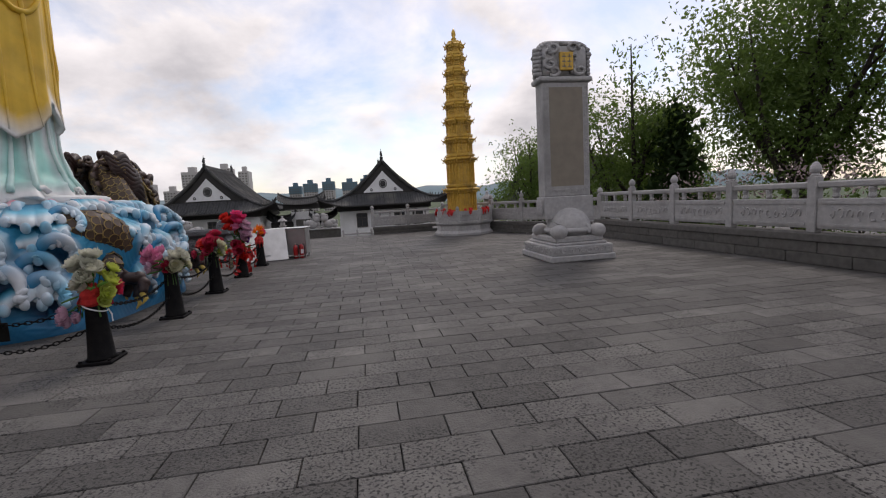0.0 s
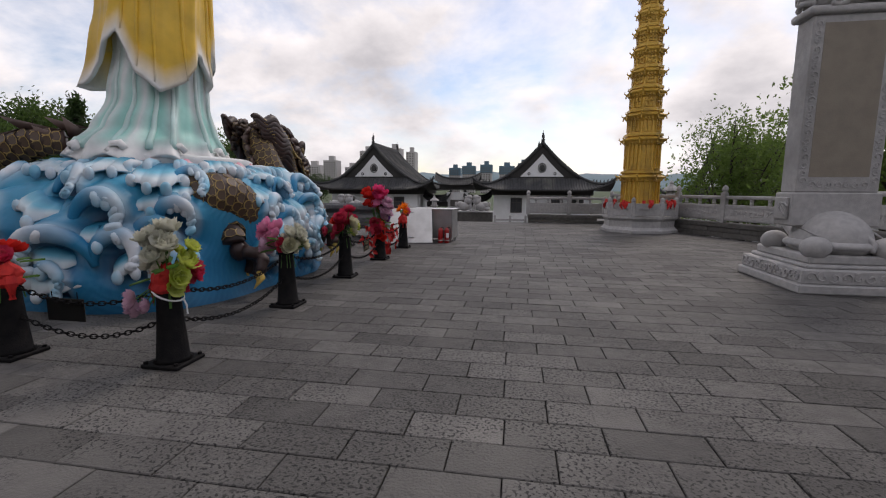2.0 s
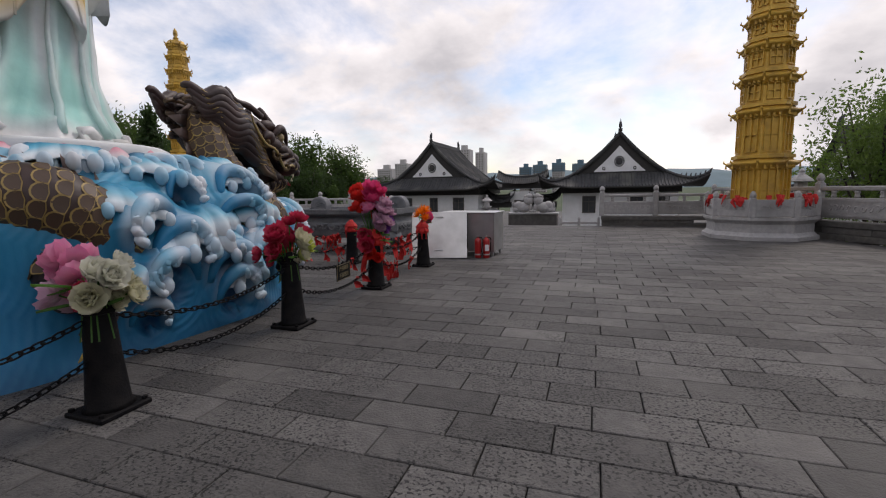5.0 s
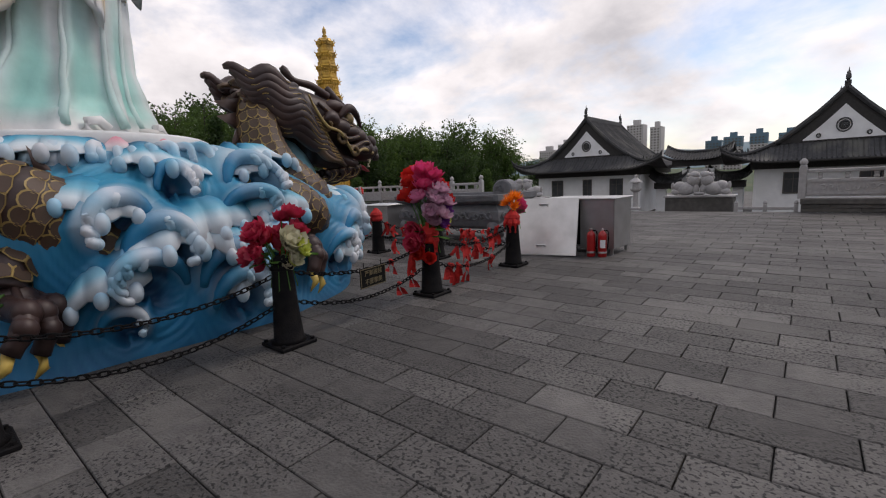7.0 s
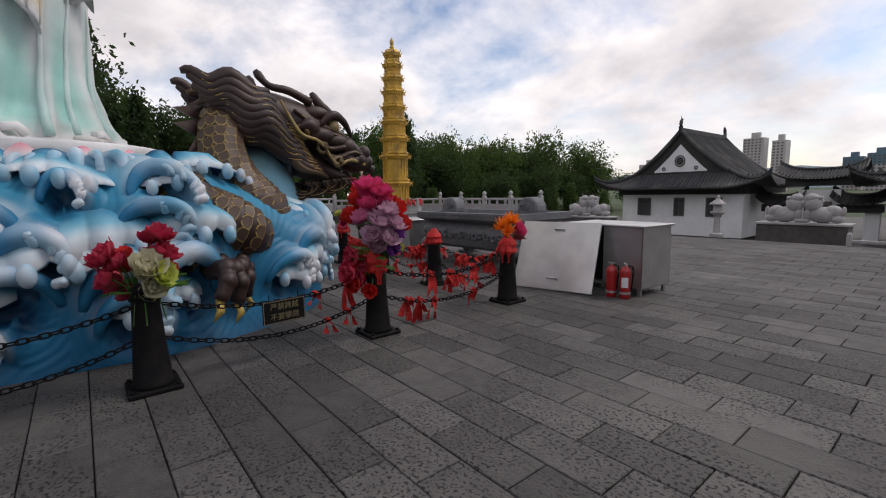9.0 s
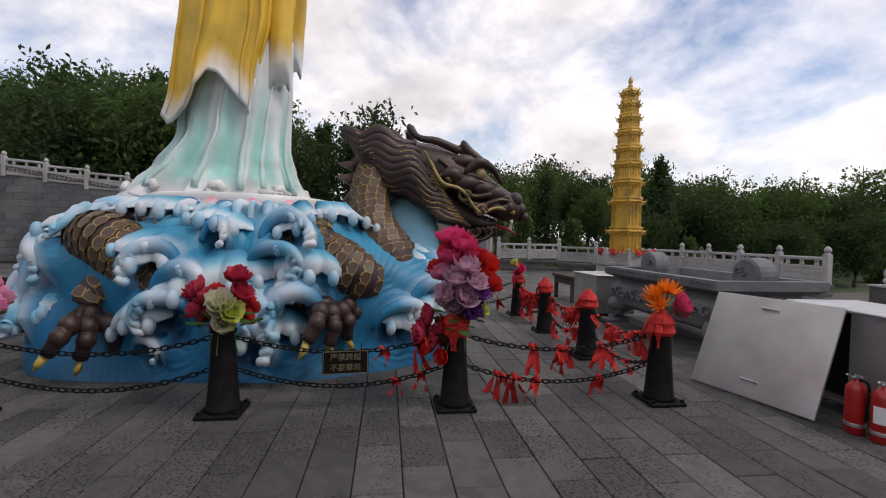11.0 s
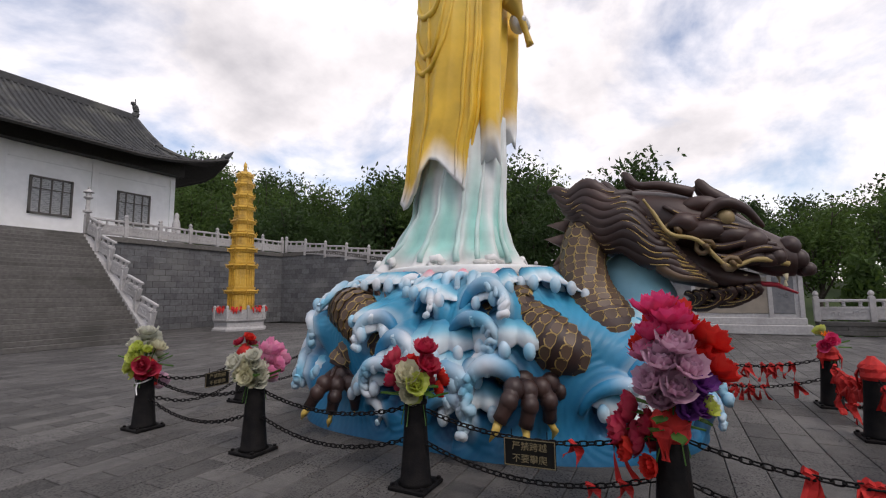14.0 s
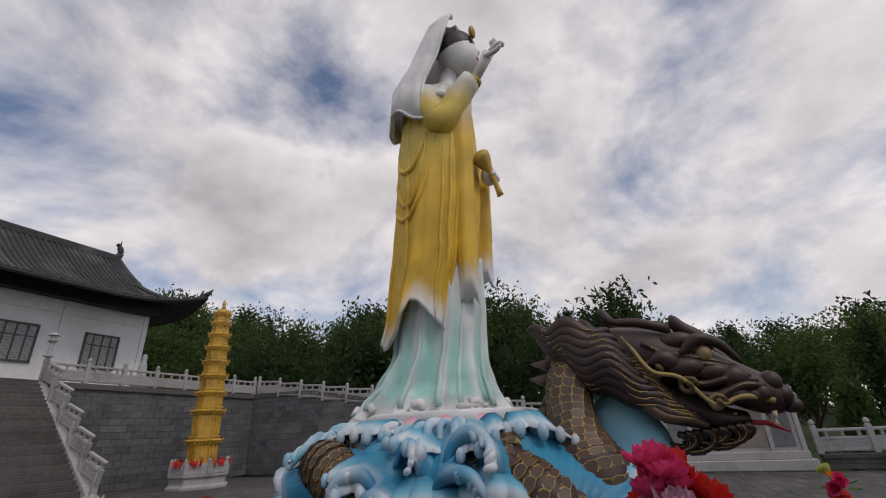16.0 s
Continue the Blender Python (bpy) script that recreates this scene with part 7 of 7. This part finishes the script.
# ---- far town ----
M_TOWER = mat("pale_render", (.42, .40, .40), .85, second=(.38, .37, .37), scale=.05)
M_TOWER_B = mat("blue_render", (.10, .17, .22), .8, second=(.09, .15, .2), scale=.05)
for bx, by, w, h, blue in ((-190, 560, 26, 62, 0), (-158, 570, 24, 66, 0), (-133, 560, 15, 60, 0), (-250, 580, 24, 50, 0), (-285, 600, 30, 44, 0), (-66, 620, 22, 42, 1), (-42, 622, 20, 44, 1), (-14, 625, 26, 42, 1), (8, 622, 18, 46, 1), (-88, 640, 20, 40, 1), (-225, 590, 20, 40, 0)):
    w, h = w * .78, h * .87
    tower = thing("apartment_tower", "distant blue and white apartment tower" if blue else "distant pale grey apartment tower", "building", "far apartment towers", m=pose(bx, by, Z_LOW - 2))
    part("body", boxed(-w / 2, -8, 0, w / 2, 8, h), M_TOWER, tower)
    if blue:
        part("upper_body", boxed(-w / 2 - .4, -8.4, h * .72, w / 2 + .4, 8.4, h + 1), M_TOWER_B, tower, "blue painted upper storeys")
    part("roof_house", boxed(-w / 5, -3, h, w / 5, 3, h + 6), M_TOWER_B if blue else M_TOWER, tower)
    bm = bmesh.new()
    for fl in range(int(h / 3)):
        for q in range(int(w / 3.4)):
            x = -w / 2 + 1.9 + q * 3.4
            box(bm, x - .9, -8.5 if blue else -8.12, 3 * fl + .8, x + .9, -7.9, 3 * fl + 2.3)
    tagged(part("windows", bm, M_FRAME, tower), kind="stuff")
# far hills; distance haze is put into their blue-grey base colour
bm = bmesh.new()
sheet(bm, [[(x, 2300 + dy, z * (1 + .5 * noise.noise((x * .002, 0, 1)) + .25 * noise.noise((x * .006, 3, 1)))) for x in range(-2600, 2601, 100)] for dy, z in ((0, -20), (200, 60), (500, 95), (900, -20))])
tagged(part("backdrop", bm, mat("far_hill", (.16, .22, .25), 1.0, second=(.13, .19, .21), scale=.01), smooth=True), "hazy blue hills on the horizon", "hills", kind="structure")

# ---- trees ----


def leaf_mesh(name, centres, size, rnd, material):
    """Small bent leaf clumps as quads at given centres."""
    vs, fs = [], []
    for c in centres:
        for _ in range(3):
            d = Vector((rnd.gauss(0, 1), rnd.gauss(0, 1), rnd.gauss(0, .7))).normalized()
            e = d.orthogonal().normalized()
            e = (Matrix.Rotation(rnd.uniform(0, 6.28), 3, d) @ e)
            g = d.cross(e)
            s = size * rnd.uniform(.6, 1.3)
            o = c + Vector((rnd.gauss(0, size), rnd.gauss(0, size), rnd.gauss(0, size)))
            n = len(vs)
            vs += [o - e * s * .9, o + g * s * .42 + d * s * .15, o + e * s * .9, o - g * s * .42 + d * s * .15]
            fs.append((n, n + 1, n + 2, n + 3))
    me = bpy.data.meshes.new(name)
    me.from_pydata(vs, [], fs)
    me.materials.append(material)
    return me


def broadleaf(seed, height, spread, material, clumps=420, size=.17, name="tree", label="leafy green tree", droop=0.0, open_=0.0, group=""):
    rnd = random.Random(seed)
    root = thing(name, label, "tree", group)
    bm = bmesh.new()
    trunk_h = height * .45
    pts = [Vector((0, 0, -.4))]
    for k in range(1, 6):
        pts.append(Vector((rnd.gauss(0, .05) * k, rnd.gauss(0, .05) * k, trunk_h * k / 5)))
    r0 = height * .022
    tube(bm, pts, [r0 * (1.2 - .16 * k) for k in range(6)], 8)
    tips = []
    for k in range(11):
        a = k * 2.4 + rnd.uniform(-.4, .4)
        base = pts[2 + k % 4]
        up = height * rnd.uniform(.25, .55)
        reach = spread * rnd.uniform(.45, .95) * (1 - .3 * (k % 4) / 4)
        end = base + Vector((math.cos(a) * reach, math.sin(a) * reach, up))
        mid = base.lerp(end, .5) + Vector((math.cos(a) * reach * .12, math.sin(a) * reach * .12, -up * .06))
        limb = [Vector(q) for q in spline([base, mid, end], 4)]
        tube(bm, limb, [r0 * .5 * (1 - .1 * i) for i in range(len(limb))], 6)
        for q in range(4):
            s0 = limb[3 + q]
            e0 = s0 + Vector((rnd.gauss(0, .4) * spread * .4, rnd.gauss(0, .4) * spread * .4, rnd.uniform(.0, .3) * height * .4))
            tube(bm, [s0, s0.lerp(e0, .5) + Vector((0, 0, .1)), e0], [r0 * .2, r0 * .12, r0 * .05], 5)
            tips += [e0, s0.lerp(e0, .6), limb[-1]]
    tips.append(Vector((0, 0, height * .95)))
    part("trunk", bm, M_BARK, root, "dark branching trunk", smooth=True)
    centres = []
    for k in range(clumps):
        t = rnd.choice(tips)
        rr = spread * (.2 + .08 * rnd.random())
        o = Vector((rnd.gauss(0, rr), rnd.gauss(0, rr), rnd.gauss(0, rr * .75)))
        if droop:
            o.z -= abs(rnd.gauss(0, droop))
        c = t + o
        if c.z > height * (.9 + .1 * rnd.random()):
            continue
        if open_ and noise.noise(c * .9 + Vector((seed, 0, 0))) < open_ - .5:
            continue
        centres.append(c)
    crown = new("crown", leaf_mesh("crown", centres, size, rnd, material))
    crown.parent = root
    return root


def conifer(seed, height, spread, material, label="dark pointed conifer on the hillside"):
    rnd = random.Random(seed)
    root = thing("conifer", label, "tree", "hillside trees")
    bm = bmesh.new()
    tube(bm, [(0, 0, -.4), (0, 0, height * .5), (0, 0, height)], [height * .018, height * .011, .01], 7)
    centres = []
    for k in range(30):
        f = k / 29
        z = height * (.12 + .86 * f)
        reach = spread * (1 - f) ** .85 + .08
        for q in range(7):
            a = q * .9 + k * 2.1 + rnd.uniform(-.3, .3)
            rr = reach * rnd.uniform(.7, 1.1)
            e = Vector((math.cos(a) * rr, math.sin(a) * rr, z - rr * .28))
            tube(bm, [(0, 0, z), e], [.03, .008], 4)
            for s in (.35, .6, .8, 1.0):
                centres.append(Vector((0, 0, z)).lerp(e, s))
    part("trunk", bm, M_BARK, root)
    crown = new("crown", leaf_mesh("crown", centres, .24, rnd, material))
    crown.parent = root
    return root


rnd = random.Random(21)
kinds = [broadleaf(1, 9, 3.2, M_LEAF_DARK, 1700, .22, label="dense green hillside tree", group="hillside trees"), broadleaf(2, 10.5, 3.4, M_LEAF_MID, 1700, .22, label="dense green hillside tree", group="hillside trees"),
         broadleaf(3, 8, 3.0, M_LEAF_DARK, 1600, .22, label="dense green hillside tree", group="hillside trees"), conifer(4, 9, 2.2, M_LEAF_DARK), conifer(5, 7, 1.9, M_LEAF_DARK), conifer(6, 4.5, 1.5, M_LEAF_MID, "young green spruce on the hillside")]
used = set()


def plant(k, x, y, s=1.0):
    z = ground_height(x, y) - .1
    m = pose(x, y, z, 0, 0, rnd.uniform(0, 360)) @ Matrix.Diagonal((s, s, s * rnd.uniform(.9, 1.12), 1))
    if k not in used:
        used.add(k)
        kinds[k].matrix_basis = m
    else:
        o = copy_thing(kinds[k], m)
        o.matrix_basis = m


# the wood on the hillside, nearest rows first
for row in range(6):
    for q in range(26):
        y = -62 + 5.4 * q + rnd.uniform(-1.6, 1.6)
        x = -27 - 5.2 * row + rnd.uniform(-1.6, 1.6) - max(0, y - 15) * .12
        if row == 0:
            plant(rnd.choice((5, 5, 4, 2)), x, y, rnd.uniform(.7, 1.0))
        else:
            plant(rnd.choice((0, 1, 2, 0, 1, 3)), x, y, rnd.uniform(.9, 1.2) * (1.2 if y < -3 else .95 if y < 5 else .72 if y < 25 else .95))
for row in range(4):
    for q in range(11):
        plant(rnd.choice((0, 1, 3, 3, 4)), -26 + 5.2 * q + rnd.uniform(-1.5, 1.5) - 2, -45 - 5.5 * row + rnd.uniform(-1.5, 1.5), rnd.uniform(.8, 1.1))
# trees beyond the balustrade
big = broadleaf(31, 13.2, 3.7, M_LEAF, 15500, .1, label="large airy green tree beyond the balustrade", open_=.3)
big.matrix_basis = pose(18.2, 8.2, Z_LOW)
for sd, x, y, h, sp, lab in ((32, 14.6, 13.2, 9.6, 2.6, "slender green tree with thin branches"), (33, 14.0, 23.0, 8.4, 2.8, "willow with hanging pale green leaves"), (34, 17.5, 28, 9.0, 2.8, "willow with hanging pale green leaves"), (35, 23, 3.5, 10.5, 3.6, "tall green tree beyond the balustrade"), (36, 19, 17, 7.4, 2.4, "slender green tree with thin branches")):
    tr = broadleaf(sd, h, sp, M_LEAF, 4200, .105, label=lab, droop=.6 if "willow" in lab else .2, open_=.24)
    tr.matrix_basis = pose(x, y, Z_LOW)
for x, y, s in ((15.8, 11.6, 1.0), (16.9, .2, .95), (18.2, -1.8, 1.1)):
    tr = copy_thing(kinds[4], pose(x, y, Z_LOW) @ Matrix.Diagonal((s, s, s, 1)))
    tr.matrix_basis = pose(x, y, Z_LOW) @ Matrix.Diagonal((s, s, s, 1))
    tagged(tr, "dark green spruce beyond the balustrade", "tree", "spruces beyond the balustrade")
M_LILAC = mat("pale_blossom", (.36, .27, .27), .8, second=(.4, .33, .3), scale=2, per_island=.2)
for sd, x, y, s in ((41, 14.0, 6.6, 1.0), (42, 14.2, 3.9, 1.0), (43, 13.8, 9.4, .8), (44, 14.5, 8.0, .9)):
    bush = broadleaf(sd, 4.2, 1.2, M_LEAF, 260, .09, name="lilac_bush", label="lilac bush with pale pink blossom", group="lilac bushes")
    r2 = random.Random(sd)
    fl = new("blossom", leaf_mesh("blossom", [Vector((r2.gauss(0, .8), r2.gauss(0, .8), 3.9 + r2.gauss(0, .3))) for _ in range(120)], .06, r2, M_LILAC))
    fl.parent = bush
    bush.matrix_basis = pose(x, y, Z_LOW, 0, 0, sd * 40) @ Matrix.Diagonal((s, s, s, 1))

# ---- paving slabs, blocks of the retaining walls (many small pieces, last) ----


def slab_mesh(w, d, h, bev):
    me = bpy.data.meshes.new("slab")
    bm = bmesh.new()
    a = [bm.verts.new((x, y, -h)) for x, y in ((0, 0), (w, 0), (w, d), (0, d))]
    b = [bm.verts.new((x, y, -bev)) for x, y in ((0, 0), (w, 0), (w, d), (0, d))]
    c = [bm.verts.new((x, y, 0)) for x, y in ((bev, bev), (w - bev, bev), (w - bev, d - bev), (bev, d - bev))]
    for lo, hi in ((a, b), (b, c)):
        for k in range(4):
            bm.faces.new((lo[k], lo[(k + 1) % 4], hi[(k + 1) % 4], hi[k]))
    bm.faces.new(c)
    bm.to_mesh(me)
    bm.free()
    return me


SLAB = slab_mesh(.592, .293, .035, .005)
SLAB.materials.append(M_TILE)
rnd = random.Random(3)
count = 0
far_v, far_f = [], []
for j in range(-100, 62):
    y = .03 + .3 * j
    off = (.3 if j % 2 else 0) + rnd.uniform(-.05, .05)
    for i in range(-29, 24):
        x = -2.62 + .6 * i + off - .01
        if x < X_L + .2 or x + .6 > X_R + .4 or y > Y_F - .35:
            continue
        if y > Y_CE - .3 and (x + .6 - X_CE) * (Y_F - Y_CE) + (y + .3 - Y_F) * (X_R - X_CE) > 1.2:
            continue
        if y > Y_CW - .3 and (-13.4 - x) * (Y_F - Y_CW) + (y + .3 - Y_F) * (-13.4 - X_L) > -.8:
            continue
        near = 0.9 < x < 5.2 and -4.4 < y < 5.2 and count < 300 and (x - 3) ** 2 / 4.4 + (y - 1.2) ** 2 / 26 < 1
        dz = rnd.uniform(-.003, .002)
        if near:
            count += 1
            ob = new("paving_slab", SLAB)
            ob.parent = pavement
            ob.location = (x, y, dz)
        else:
            n = len(far_v)
            b = .005
            far_v += [(x, y, -.035), (x + .592, y, -.035), (x + .592, y + .293, -.035), (x, y + .293, -.035), (x, y, dz - b), (x + .592, y, dz - b), (x + .592, y + .293, dz - b), (x, y + .293, dz - b),
                      (x + b, y + b, dz), (x + .592 - b, y + b, dz), (x + .592 - b, y + .293 - b, dz), (x + b, y + .293 - b, dz)]
            far_f += [(n + 8, n + 9, n + 10, n + 11)] + [(n + 4 + k, n + 4 + (k + 1) % 4, n + 8 + (k + 1) % 4, n + 8 + k) for k in range(4)] + [(n + k, n + (k + 1) % 4, n + 4 + (k + 1) % 4, n + 4 + k) for k in range(4)]
me = bpy.data.meshes.new("paving_slabs")
me.from_pydata(far_v, [], far_f)
me.materials.append(M_TILE_FAR)
rest = new("paving_slabs", me)
rest.parent = pavement
tagged(rest, kind="stuff")


def block_wall(name, label, length, height_at, m, first=150):
    """A wall of coursed grey blocks along local x, facing local -y; the first ones are single pieces."""
    root = thing(name, label, "wall", kind="structure", m=m)
    bw, bh = .6, .3
    shared = bpy.data.meshes.new("block")
    bm = boxed(.006, -.02, .006, bw - .006, .16, bh - .006, bevel=.01)
    bm.to_mesh(shared)
    bm.free()
    shared.materials.append(M_BRICK)
    rows_, made = [], 0
    bm = bmesh.new()
    for j in range(20):
        for i in range(int(length / bw) + 2):
            x = i * bw - (bw / 2 if j % 2 else 0)
            x0, x1 = max(0, x), min(length, x + bw)
            if x1 - x0 < .08:
                continue
            if (j + 1) * bh > min(height_at(x0), height_at(x1)):
                continue
            if made < first and x1 - x0 > bw - .01:
                made += 1
                ob = new("block", shared)
                ob.parent = root
                ob.location = (x, rnd.uniform(-.006, .006), j * bh)
            else:
                box(bm, x0 + .006, -.02, j * bh + .006, x1 - .006, .16, (j + 1) * bh - .006)
    if len(bm.verts):
        tagged(part("blocks", bm, M_BRICK_FAR, root), kind="stuff")
    else:
        bm.free()
    core = bmesh.new()
    for k in range(int(length)):
        a, b = k, min(length, k + 1)
        h = min(height_at(a), height_at(b))
        box(core, a, .0, 0, b, .3, h - .02)
    part("core", core, M_JOINT, root)
    cop = bmesh.new()
    n = int(length / 1.2)
    for k in range(n):
        a, b = length * k / n, length * (k + 1) / n
        za, zb = height_at(a), height_at(b)
        got = box(cop, a + .004, -.06, 0, b - .004, .36, .22)
        for v in got:
            v.co.z += (za if v.co.x < (a + b) / 2 else zb) - .22
    part("coping", cop, M_GRANITE, root)
    return root


block_wall("retaining_wall_south", "tall retaining wall of grey stone blocks", X_W * -1 - 6.75, lambda x: Z_UP, pose(X_W, Y_B, 0) @ pose(0, 0, 0, 0, 0, 0) @ Matrix.Diagonal((1, -1, 1, 1)), 200)
block_wall("retaining_wall_west", "sloping side wall of grey stone blocks", 26.4, lambda x: ramp_z(Y_B + x), pose(X_W, Y_B, 0, 0, 0, 90), 100)
